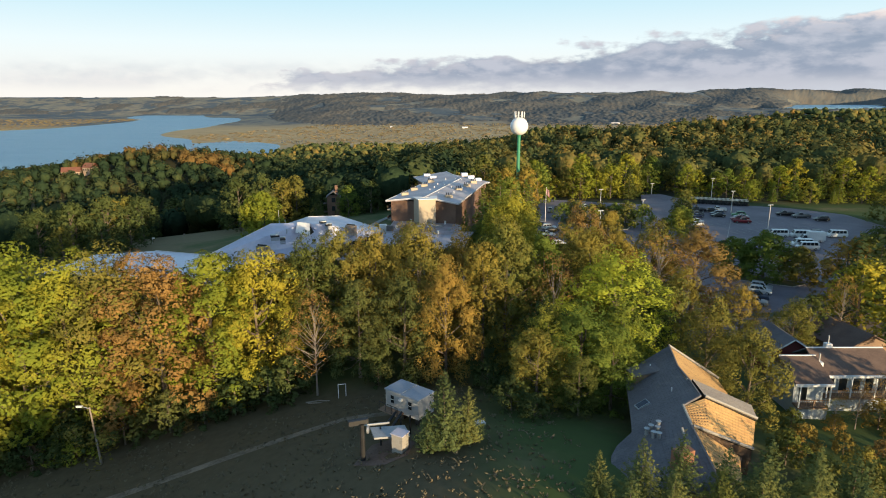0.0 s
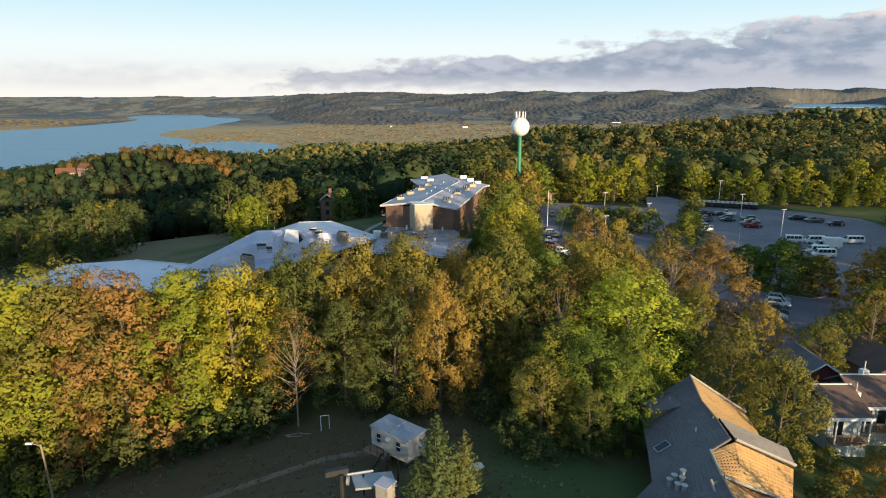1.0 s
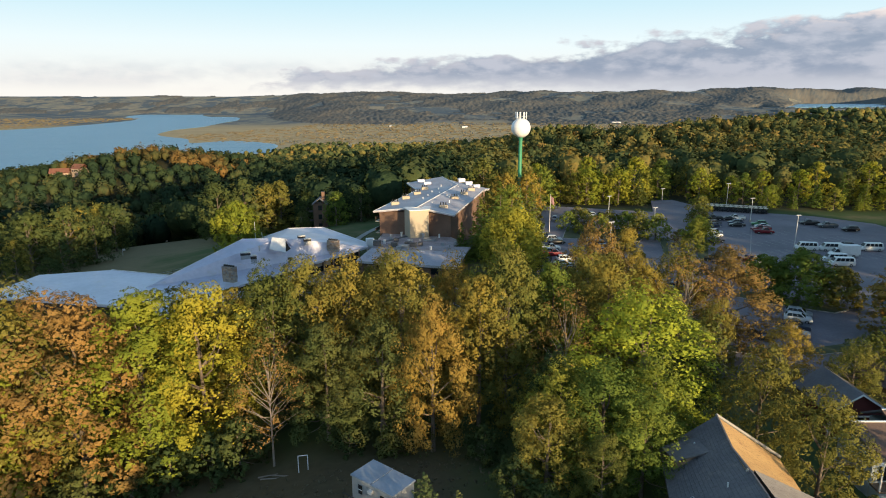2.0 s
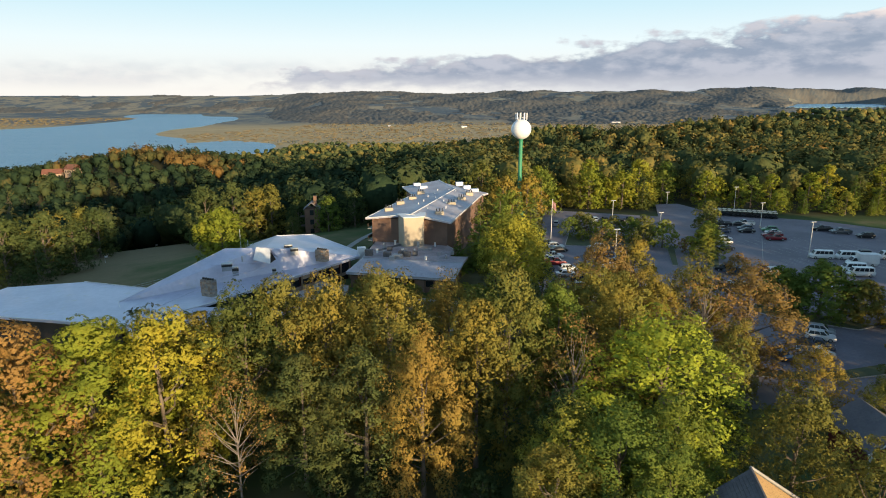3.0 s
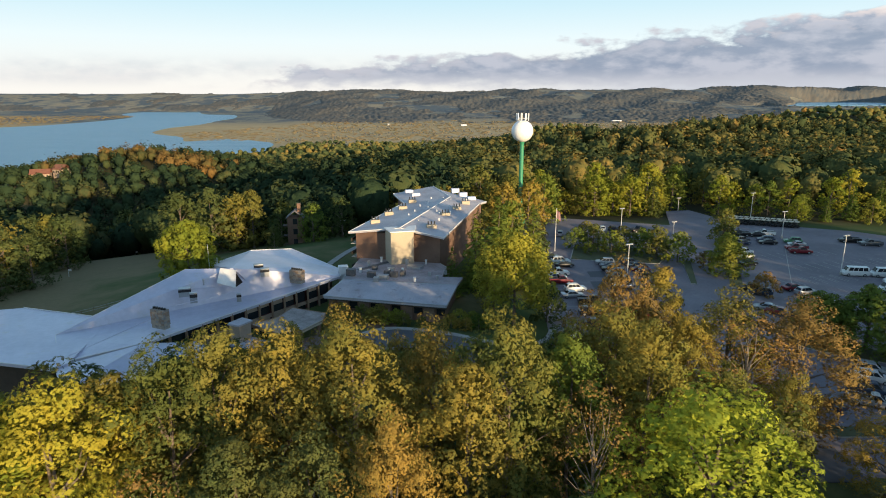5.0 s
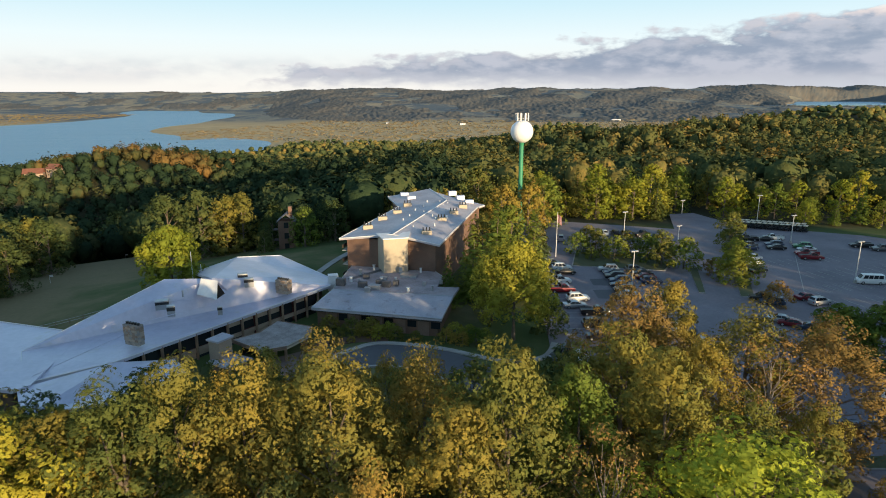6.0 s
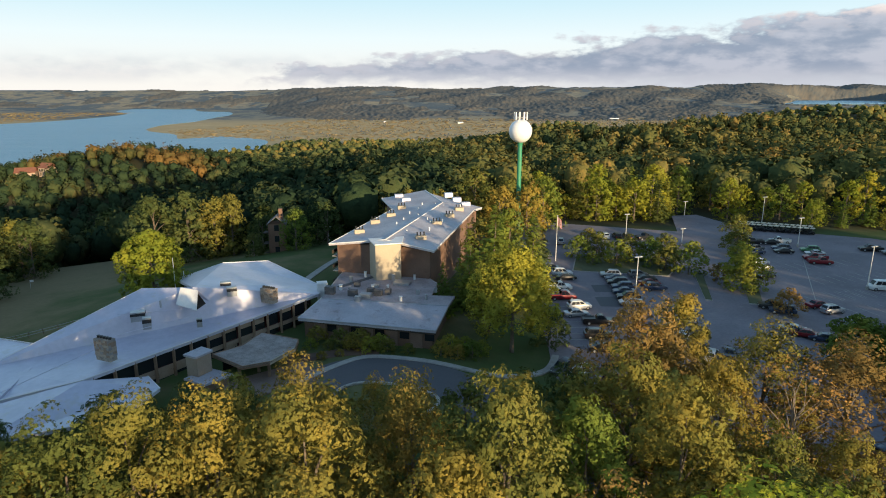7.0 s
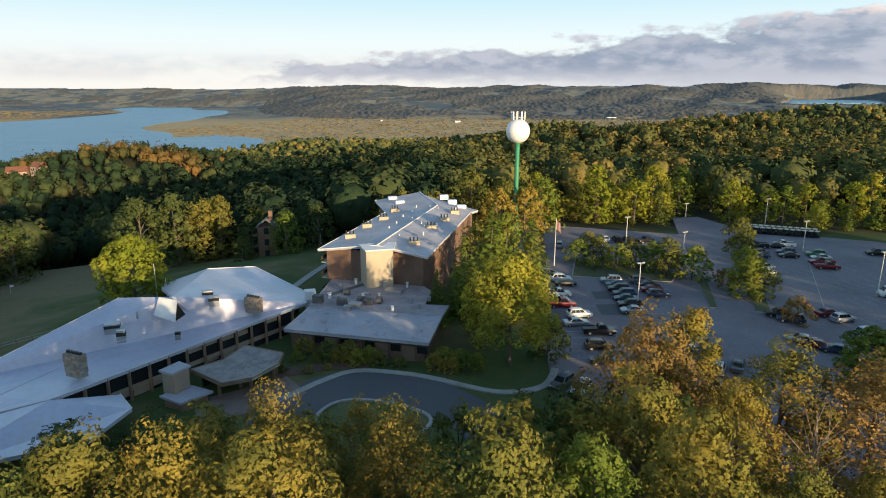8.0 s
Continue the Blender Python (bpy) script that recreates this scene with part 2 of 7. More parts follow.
def ground_mat():
    """Grass, worn field, forest floor and marsh, by where they lie, and far land tinted with haze."""
    m, N = material("ground")
    p = place(N)
    sep = N.n("ShaderNodeSeparateXYZ", ins={0: p})
    x, y = sep.outputs[0], sep.outputs[1]
    n1, n2, n3 = noise_at(N, p, 0.05, 5), noise_at(N, p, 0.9, 4), noise_at(N, p, 0.004, 5)
    dryer = N.math("MULTIPLY", N.smooth(x, -48.0, -95.0), 0.3)
    grass = N.mix(N.smooth(N.math("ADD", n1, dryer), 0.45, 0.75), rgb((0.075, 0.118, 0.036)), rgb((0.25, 0.195, 0.105)))
    grass = N.mix(N.math("MULTIPLY", n2, 0.6), grass, rgb((0.072, 0.075, 0.036)))
    field = N.mix(n2, rgb((0.085, 0.068, 0.038)), rgb((0.165, 0.13, 0.075)))
    near = N.math("SUBTRACT", 1.0, N.smooth(N.math("ADD", y, N.math("MULTIPLY", n1, 14.0)), 84, 94))
    west = N.math("SUBTRACT", 1.0, N.smooth(N.math("ADD", x, N.math("MULTIPLY", n1, 10.0)), 4.0, 14.0))
    col = N.mix(N.math("MULTIPLY", near, west), grass, field)
    floor = N.mix(n2, rgb((0.03, 0.034, 0.018)), rgb((0.07, 0.062, 0.03)))
    inland = N.math("SUBTRACT", y, N.math("MULTIPLY", N.math("MAXIMUM", N.math("SUBTRACT", -50.0, x), 0.0), 1.1))
    col = N.mix(N.smooth(inland, 228, 250), col, floor)
    marsh = N.mix(n3, rgb((0.5, 0.37, 0.2)), rgb((0.64, 0.49, 0.28)))
    marsh = N.mix(N.math("MULTIPLY", noise_at(N, p, 0.02, 4), 0.5), marsh, rgb((0.1, 0.09, 0.04)))
    low = N.smooth(N.math("ADD", y, N.math("MULTIPLY", n3, 300.0)), 1350, 1600)
    col = N.mix(low, col, marsh)
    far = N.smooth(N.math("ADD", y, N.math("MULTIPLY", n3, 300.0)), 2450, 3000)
    # far fields and stands, with bluish haze mixed into their tones
    hazy_plain = N.ramp(n3, [(0.3, (0.1, 0.125, 0.135)), (0.45, (0.145, 0.155, 0.142)), (0.58, (0.22, 0.19, 0.145)), (0.7, (0.11, 0.135, 0.138))])
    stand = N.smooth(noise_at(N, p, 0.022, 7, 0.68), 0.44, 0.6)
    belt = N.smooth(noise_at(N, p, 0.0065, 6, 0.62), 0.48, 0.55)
    hazy_plain = N.mix(N.math("MULTIPLY", N.math("SUBTRACT", 1.0, belt), 0.5), hazy_plain, rgb((0.34, 0.31, 0.22)))
    hazy_plain = N.mix(N.math("MULTIPLY", N.math("MAXIMUM", N.math("MULTIPLY", stand, 0.5), belt), 0.8), hazy_plain, rgb((0.085, 0.118, 0.145)))
    col = N.mix(far, col, hazy_plain)
    return finish(m, N, N.n("ShaderNodeBsdfPrincipled", ins={"Base Color": col, "Roughness": 0.95, "Specular IOR Level": 0.1}).outputs[0])


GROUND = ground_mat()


# ---- building blocks ----
def link_mesh(name, verts, faces, mat, parent=None, smooth=False, normals=None):
    """A mesh from arrays; faces is an array of triangles or of quads, or a list."""
    me = bpy.data.meshes.new(name)
    verts = np.asarray(verts, np.float32)
    if isinstance(faces, np.ndarray):
        k = faces.shape[1]
        me.vertices.add(len(verts))
        me.vertices.foreach_set("co", verts.ravel())
        me.loops.add(faces.size)
        me.loops.foreach_set("vertex_index", faces.astype(np.int32).ravel())
        me.polygons.add(len(faces))
        me.polygons.foreach_set("loop_start", np.arange(0, faces.size, k, dtype=np.int32))
        me.polygons.foreach_set("loop_total", np.full(len(faces), k, np.int32))
        me.update(calc_edges=True)
    else:
        me.from_pydata([tuple(map(float, v)) for v in verts], [], faces)
    if smooth:
        me.polygons.foreach_set("use_smooth", [True] * len(me.polygons))
    if normals is not None:
        me.normals_split_custom_set_from_vertices(normals)
    me.materials.append(mat)
    ob = new(name, me)
    ob.parent = parent
    return ob


def part(name, bm, mat, parent=None, label="", smooth=False):
    bmesh.ops.recalc_face_normals(bm, faces=bm.faces)
    me = bpy.data.meshes.new(name)
    bm.to_mesh(me)
    bm.free()
    me.materials.append(mat)
    if smooth:
        me.polygons.foreach_set("use_smooth", [True] * len(me.polygons))
    ob = new(name, me)
    ob.parent = parent
    if label:
        ob["label"] = label
    return ob


def thing(name, label, category, x=0, y=0, z=0, rz=0, group="", kind=""):
    ob = new(name)
    ob.empty_display_size = 0.3
    ob.matrix_basis = pose(x, y, z, 0, 0, rz)
    return tagged(ob, label, category, group, kind)


def box(bm, x0, y0, z0, x1, y1, z1, m=None):
    vs = [bm.verts.new((x, y, z)) for z in (z0, z1) for x, y in ((x0, y0), (x1, y0), (x1, y1), (x0, y1))]
    if m is not None:
        for v in vs:
            v.co = m @ v.co
    for f in ((3, 2, 1, 0), (4, 5, 6, 7), (0, 1, 5, 4), (1, 2, 6, 5), (2, 3, 7, 6), (3, 0, 4, 7)):
        bm.faces.new([vs[i] for i in f])
    return bm


def slab(bm, pts, thick):
    """A plate under the given 3D outline, its underside thick metres lower."""
    a = [bm.verts.new(p) for p in pts]
    b = [bm.verts.new((p[0], p[1], p[2] - thick)) for p in pts]
    bm.faces.new(a)
    bm.faces.new(b[::-1])
    for i in range(len(a)):
        j = (i + 1) % len(a)
        bm.faces.new((a[j], a[i], b[i], b[j]))
    return bm


def prism(bm, pts, z0, z1):
    return slab(bm, [(x, y, z1) for x, y in pts], z1 - z0)


def tube(bm, pts, radii, sides=8, cap=True):
    rings = []
    for i, p in enumerate(pts):
        p = Vector(p)
        d = (Vector(pts[min(i + 1, len(pts) - 1)]) - Vector(pts[max(i - 1, 0)])).normalized()
        q = d.to_track_quat("Z", "Y")
        rings.append([bm.verts.new(p + q @ Vector((radii[i] * math.cos(a), radii[i] * math.sin(a), 0))) for a in np.linspace(0, 2 * math.pi, sides, endpoint=False)])
    for a, b in zip(rings, rings[1:]):
        for i in range(sides):
            j = (i + 1) % sides
            bm.faces.new((a[i], a[j], b[j], b[i]))
    if cap:
        bm.faces.new(rings[0][::-1])
        bm.faces.new(rings[-1])
    return bm


def between(a, b, height, width, z):
    """A box matrix helper: a beam from a to b in plan."""
    a, b = Vector(a), Vector(b)
    d = b - a
    return Matrix.Translation((a.x, a.y, z)) @ Matrix.Rotation(math.atan2(d.y, d.x), 4, "Z"), d.length


# ---- ground ----
def ss(v, lo, hi):
    t = np.clip((np.asarray(v, float) - lo) / (hi - lo), 0, 1)
    return t * t * (3 - 2 * t)


def height(x, y):
    x, y = np.asarray(x, float), np.asarray(y, float)
    knoll = 7.0 * np.exp(-(((x - 8) / 30) ** 2 + ((y - 46) / 27) ** 2))
    mound = 1.9 * (1 - ss(x, 6, 22)) * ss(y, 96, 130) * (1 - ss(y, 185, 240)) * ss(x, -75, -45)
    west = -0.17 * np.maximum(0, -12 - x) * (1 - ss(y, 95, 135)) * ss(x, -260, -60)
    lawn = -np.maximum(0, (-x - 52) * 0.085 + np.maximum(0, y - 165) * 0.07) * ss(-x, -10, 60) * (1 - ss(y, 330, 700))
    along = y + 0.5 * np.maximum(0, -x) - 0.7 * np.maximum(0, x - 100)
    t = np.clip((along - 225) / 1080, 0, 1)
    drop = -77.5 * (0.5 * t + 0.5 * ss(t, 0, 1))
    side = x / np.maximum(y, 1)
    east = ss(side, -0.305, -0.15)
    up_east = np.interp(y, [2050, 2700, 3350, 4700], [0, 0.13, 0.5, 1.42])
    rise = east * up_east * (88 + np.clip((side + 0.2) / 0.7, -0.3, 1.2) * 14) + (1 - east) * np.interp(y, [4050, 4850], [0, 112])
    roll = ss(y, 2500, 3600) * (0.25 + 0.75 * east) * (11 * np.sin(x / 310 + 1.1) * np.sin(y / 270 + x / 900) + 7 * np.sin(x / 140 + y / 210) + 5 * np.sin(x / 61 - y / 97))
    valley = -36 * np.exp(-(((x + 195) / 140) ** 2 + ((y - 435) / 100) ** 2))
    near_hill = 27 * np.exp(-(((x + 335) / 100) ** 2 + ((y - 665) / 95) ** 2)) - 9 * np.exp(-(((x + 190) / 60) ** 2 + ((y - 650) / 110) ** 2))
    ridge = 30 * np.exp(-(((x - 680) / 430) ** 2 + ((y - 1230) / 330) ** 2)) + 25 * np.exp(-(((x - 210) / 130) ** 2 + ((y - 1230) / 280) ** 2))
    bump = (1 - ss(along, 1050, 1260)) * ss(y, 300, 600) * (1 - ss(y, 1150, 1450)) * ((7 + 5 * ss(x, 40, 160)) * np.sin(x / 75) * np.sin(y / 90 + x / 200) + (5 + 3 * ss(x, 40, 160)) * np.sin((y + 0.35 * x) / 48))
    z = knoll + mound + west + lawn + drop + rise + roll * (1 - ss(-side, 0.24, 0.31) * (1 - ss(y, 3900, 4200))) + valley + near_hill + ridge + bump
    basin = ss(side, 0.5, 0.55) * (1 - ss(side, 0.68, 0.74)) * ss(y, 3150, 3350) * (1 - ss(y, 4400, 4600))
    return z * (1 - basin) - 25.0 * basin


def h(x, y):
    return float(height(x, y))


def build_ground():
    u = np.linspace(-1, 1, 221)
    xs = np.sign(u) * (120 * np.abs(u) + 4600 * np.abs(u) ** 4.2)
    v = np.linspace(0, 1, 260)
    ys = -160 + 470 * v + 4600 * v ** 4.0
    X, Y = np.meshgrid(xs, ys)
    Z = height(X, Y)
    lot = ss(X, 19, 23) * (1 - ss(X, 140, 146)) * ss(Y, 98, 102) * (1 - ss(Y, 250, 256))
    Z = Z * (1 - lot) + -0.06 * lot
    n = len(xs)
    i, j = np.meshgrid(np.arange(n - 1), np.arange(len(ys) - 1))
    a = (j * n + i).ravel()
    faces = np.stack([a, a + 1, a + n + 1, a + n], 1)
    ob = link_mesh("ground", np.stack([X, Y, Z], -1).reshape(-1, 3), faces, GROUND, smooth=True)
    tagged(ob, "rolling ground of dry grass, lawn and far brown marsh", "ground", kind="structure")


build_ground()


def build_lake(name, outline, z, label):
    """Open water: a plate on the low ground, its shore softened between the given corners."""
    pts = []
    for k in range(len(outline)):
        p0, p1, p2, p3 = (Vector(outline[(k + o) % len(outline)]) for o in (-1, 0, 1, 2))
        for t in np.linspace(0, 1, 5, endpoint=False):
            q = 0.5 * ((2 * p1) + (p2 - p0) * t + (2 * p0 - 5 * p1 + 4 * p2 - p3) * t * t + (3 * p1 - p0 - 3 * p2 + p3) * t ** 3)
            pts.append((q.x + 5 * noise.noise((q.x / 60, q.y / 60, 0)), q.y + 9 * noise.noise((q.x / 70, q.y / 70, 4))))
    tagged(part(name, prism(bmesh.new(), pts, z - 3, z), WATER), label, "lake", kind="structure")


LAKE_Z = -76.5
build_lake("lake", [(-2600, 1900), (-1700, 2050), (-1553, 2232), (-1472, 2429), (-1463, 2832), (-1540, 3236), (-1767, 3582), (-1869, 3980), (-1740, 4400), (-1560, 4150), (-1330, 3640), (-1126, 3516), (-1000, 3140),
                    (-965, 2800), (-925, 2480), (-935, 2200), (-862, 1945), (-708, 1772), (-634, 1620), (-578, 1691), (-514, 1679), (-413, 1578), (-375, 1440), (-362, 1320), (-445, 1150), (-650, 985), (-1000, 820), (-2600, 520)], LAKE_Z,
           "wide blue lake with brown reed points along its shore")
build_lake("far_lake", [(1740, 3340), (2060, 3950), (2400, 4330), (2850, 4350), (2600, 3800), (2260, 3340)], -22.0, "pale distant lake below dark hills")


# ---- trees ----
def quads(n):
    a = np.arange(n) * 4
    return np.stack([a, a + 1, a + 2, a + 3], 1)


def cards(rng, centre, normal, size):
    """Leaf sprays: one slightly bent four-cornered blade each."""
    n = len(centre)
    nrm = normal / np.maximum(np.linalg.norm(normal, axis=1, keepdims=True), 1e-6)
    ref = rng.normal(size=(n, 3))
    a = np.cross(nrm, ref)
    a /= np.maximum(np.linalg.norm(a, axis=1, keepdims=True), 1e-6)
    b = np.cross(nrm, a)
    s = size * rng.uniform(0.65, 1.35, (n, 1))
    w = s * rng.uniform(0.5, 0.8, (n, 1))
    lift = nrm * s * rng.uniform(-0.15, 0.3, (n, 1))
    v = np.stack([centre - a * s, centre - b * w + lift, centre + a * s, centre + b * w + lift], 1)
    return v.reshape(-1, 3)


def soft(normal, outward, share):
    """Shading directions of leaf sprays, four corners each: partly the spray's own, partly the crown's."""
    a = normal / np.maximum(np.linalg.norm(normal, axis=1, keepdims=True), 1e-6)
    b = outward / np.maximum(np.linalg.norm(outward, axis=1, keepdims=True), 1e-6)
    n = a * (1 - share) + b * share
    return np.repeat(n / np.maximum(np.linalg.norm(n, axis=1, keepdims=True), 1e-6), 4, axis=0)


def globe(rng, n):
    d = rng.normal(size=(n, 3))
    return d / np.linalg.norm(d, axis=1, keepdims=True)


def broad_crown(rng, tall, radius, low, lobes, subs, per, size, big=(0.23, 0.36), bulk=0):
    """A broad crown: great lobes, each of them a heap of leaf clusters; low: where the crown starts, as a share of the height; bulk: larger sprays inside a lobe."""
    cs, ns, ws, tips, sizes = [], [], [], [], []
    for k in range(lobes):
        u = ((k + 0.5) / lobes) ** 0.82
        prof = radius * (math.sin(math.pi * min(1.0, 0.24 + 0.74 * u)) ** 0.62) * rng.uniform(0.72, 1.14)
        ang = k * 2.39996 + rng.uniform(-0.5, 0.5)
        z = tall * (low + (1 - low) * (u * 0.95 + rng.uniform(-0.05, 0.05)))
        R = radius * rng.uniform(*big)
        rr = max(0.0, prof - R * 0.72)
        c = np.array([rr * math.cos(ang), rr * math.sin(ang), z - R * 0.62])
        tips.append(c)
        away = np.array([0.55 * math.cos(ang), 0.55 * math.sin(ang), 0.35])
        d = globe(rng, subs) + away
        d /= np.linalg.norm(d, axis=1, keepdims=True)
        sc = c + d * R * rng.uniform(0.78, 1.1, (subs, 1))
        sr = R * rng.uniform(0.34, 0.52, (subs, 1))
        e = globe(rng, subs * per).reshape(subs, per, 3)
        e = e + 0.7 * d[:, None, :]
        e /= np.linalg.norm(e, axis=2, keepdims=True)
        pos = sc[:, None, :] + e * sr[:, None, :] * rng.uniform(0.8, 1.08, (subs, per, 1))
        cs.append(pos.reshape(-1, 3))
        sizes.append(np.full(subs * per, size))
        ns.append((e + rng.normal(scale=0.22, size=e.shape) + np.array([0, 0, 0.1])).reshape(-1, 3))
        ws.append((e * 0.85 + d[:, None, :] * 0.5 + away * 0.2).reshape(-1, 3))
        if bulk:
            f = globe(rng, bulk)
            cs.append(c + f * R * rng.uniform(0.25, 0.68, (bulk, 1)))
            ns.append(f + rng.normal(scale=0.5, size=f.shape))
            ws.append(f + away * 0.3)
            sizes.append(np.full(bulk, size * 1.6))
    cs, ns, ws = np.concatenate(cs), np.concatenate(ns), np.concatenate(ws)
    fine, shade = cards(rng, cs, ns, np.concatenate(sizes)[:, None]), soft(ns, ws, 0.86)
    return fine, shade, tips


def clump(rng, lobes, radius, low):
    """A far crown of unit height: a heap of rough faceted lobes, as triangles."""
    bm = bmesh.new()
    bmesh.ops.create_icosphere(bm, subdivisions=1, radius=1)
    v0 = np.array([v.co for v in bm.verts])
    f0 = np.array([[v.index for v in f.verts] for f in bm.faces])
    bm.free()
    tri = []
    for k in range(lobes):
        u = (k + 0.5) / lobes
        ang = k * 2.4 + rng.uniform(-0.4, 0.4)
        rl = radius * rng.uniform(0.5, 0.72)
        rr = radius * 0.62 * math.sin(math.pi * min(1, 0.25 + 0.72 * u))
        c = np.array([rr * math.cos(ang), rr * math.sin(ang), low + (1 - low) * u * 0.95 - rl * 0.25])
        v = v0 * rl * rng.uniform(0.72, 1.2, (len(v0), 1)) * np.array([1, 1, 0.85]) + c
        tri.append(v[f0])
    return np.concatenate(tri).reshape(-1, 3)


def conifer_crown(rng, tall, radius, low, whorls, per, size, lift=0.12):
    cs, ns, tips = [], [], []
    for k in range(whorls):
        u = k / (whorls - 1)
        z = tall * (low + (0.98 - low) * u)
        r = radius * (1 - u) ** 0.85 + 0.25
        arms = max(4, int(9 * (1 - u)) + 3)
        for a in range(arms):
            ang = a * 2 * math.pi / arms + k * 1.3 + rng.uniform(-0.25, 0.25)
            reach = r * rng.uniform(0.7, 1.15)
            m = max(3, int(per * reach / radius))
            t = rng.uniform(0.12, 1, m)
            side = rng.normal(scale=0.16, size=m) * reach * (1.1 - t)
            x = np.cos(ang) * t * reach - np.sin(ang) * side
            y = np.sin(ang) * t * reach + np.cos(ang) * side
            zz = z - 0.22 * reach * t ** 1.5 + lift * reach * t * (1 + t) + rng.normal(scale=0.12, size=m)
            cs.append(np.stack([x, y, zz], 1))
            ns.append(np.stack([np.cos(ang) * 0.3 + rng.normal(scale=0.4, size=m), np.sin(ang) * 0.3 + rng.normal(scale=0.4, size=m), np.full(m, 0.9)], 1))
    cs, ns = np.concatenate(cs), np.concatenate(ns)
    out = cs * np.array([1, 1, 0]) / radius + np.array([0, 0, 0.35])
    return cards(rng, cs, ns, size), soft(ns, out, 0.45), tips


def trunk_mesh(rng, tall, girth, tips, limbs=9, forks=True):
    bm = bmesh.new()
    bend = rng.uniform(-0.4, 0.4, 2)
    pts = [(bend[0] * t * t, bend[1] * t * t, tall * 0.82 * t - 0.4 * (t == 0)) for t in np.linspace(0, 1, 6)]
    tube(bm, pts, [girth * (1.25 - 0.2 * i) if i == 0 else girth * (1 - 0.165 * i) for i in range(6)], 8)
    for k in range(min(limbs, len(tips))):
        tip = tips[int(k * len(tips) / max(1, limbs))]
        z0 = max(tall * 0.2, min(tall * 0.75, tip[2] * 0.72))
        mid = np.array([tip[0] * 0.45, tip[1] * 0.45, (z0 + tip[2]) / 2 - 0.2]) + rng.normal(scale=0.25, size=3)
        tube(bm, [(0, 0, z0), tuple(mid), tuple(tip)], [girth * 0.42, girth * 0.26, girth * 0.08], 5, False)
    return bm


PROTO = {}


def tree_proto(key, tall, radius, low, lobes, per, size, mat, seed, style="broad", girth=0.28, bark=None, subs=10, limbs=12, bulk=0):
    """A tree at the origin of its own: trunk and crown. Kept aside as data for the copies."""
    rng = np.random.default_rng(seed)
    if style == "broad":
        v, shade, tips = broad_crown(rng, tall, radius, low, lobes, subs, per, size, bulk=bulk)
    else:
        v, shade, tips = conifer_crown(rng, tall, radius, low, lobes, per, size, 0.4 if key == "young_pine" else 0.12)
    crown = bpy.data.meshes.new("crown")
    f = quads(len(v) // 4)
    crown.vertices.add(len(v))
    crown.vertices.foreach_set("co", v.astype(np.float32).ravel())
    crown.loops.add(f.size)
    crown.loops.foreach_set("vertex_index", f.astype(np.int32).ravel())
    crown.polygons.add(len(f))
    crown.polygons.foreach_set("loop_start", np.arange(0, f.size, 4, dtype=np.int32))
    crown.polygons.foreach_set("loop_total", np.full(len(f), 4, np.int32))
    crown.update(calc_edges=True)
    crown.normals_split_custom_set_from_vertices(shade)
    crown.materials.append(mat)
    bm = trunk_mesh(rng, tall, girth, tips, limbs if style == "broad" else 0)
    trunk = bpy.data.meshes.new("trunk")
    bm.to_mesh(trunk)
    bm.free()
    trunk.materials.append(bark or BARK)
    PROTO[key] = (tall, trunk, crown)


def tree(key, x, y, top, leaf, label, turn=0, wide=1.0, group="trees round the lodge", z=None, name="tree"):
    """One tree whose crown ends at the height top."""
    tall, trunk, crown = PROTO[key]
    z0 = h(x, y) - 0.1 if z is None else z
    k = (top - z0) / tall
    root = thing(name, label, "tree", x, y, z0, turn, group)
    root.scale = (k * wide, k * wide, k)
    t, c = new("trunk", trunk), new("crown", crown)
    t.parent = c.parent = root
    c.material_slots[0].link = "OBJECT"
    c.material_slots[0].material = leaf
    return root


tree_proto("oak", 19, 6.2, 0.10, 36, 38, 0.15, GREEN, 11, girth=0.34, subs=9, bulk=46)
tree_proto("maple", 19, 5.6, 0.08, 38, 38, 0.15, YELLOW, 12, girth=0.3, subs=9, bulk=46)
tree_proto("ash", 20, 5.0, 0.12, 34, 38, 0.15, YELLOW, 13, girth=0.26, subs=9, bulk=46)
tree_proto("fill", 18, 5.8, 0.06, 28, 9, 0.3, GREEN, 17, girth=0.3, subs=6, bulk=20)
tree_proto("thin", 18, 4.4, 0.32, 34, 10, 0.13, RUST, 14, girth=0.15, bark=PALEBARK, subs=6, limbs=30)
tree_proto("lawn_tree", 17, 6.4, 0.32, 46, 26, 0.2, YELLOW, 22, girth=0.3, subs=9, bulk=46)
tree_proto("round", 12, 5.4, 0.12, 40, 18, 0.25, YELLOW, 15, girth=0.26, subs=8, bulk=26)
tree_proto("small", 7, 2.9, 0.1, 22, 9, 0.2, GREEN, 16, girth=0.14, subs=8, bulk=12)
tree_proto("mid", 17, 5.6, 0.04, 32, 9, 0.32, GREEN, 17, girth=0.3, subs=6, bulk=18)
tree_proto("mid_tall", 20, 5.2, 0.05, 34, 9, 0.32, GREEN, 18, girth=0.3, subs=6, bulk=18)
tree_proto("spruce", 15, 3.4, 0.06, 22, 14, 0.36, PINE, 19, "cone", 0.2)
tree_proto("young_pine", 9, 2.5, 0.03, 18, 62, 0.125, PINE, 20, "cone", 0.12)

L_Y, L_G, L_GOLD, L_R, L_L, L_D, L_P = (
    "broad tree with yellow-green early autumn leaves", "tall green broadleaf tree in full leaf", "broad tree turned golden yellow",
    "tree with rust orange autumn leaves", "bright lime green tree with yellow crown", "dark green shaded broadleaf tree", "dark green conifer with drooping boughs")

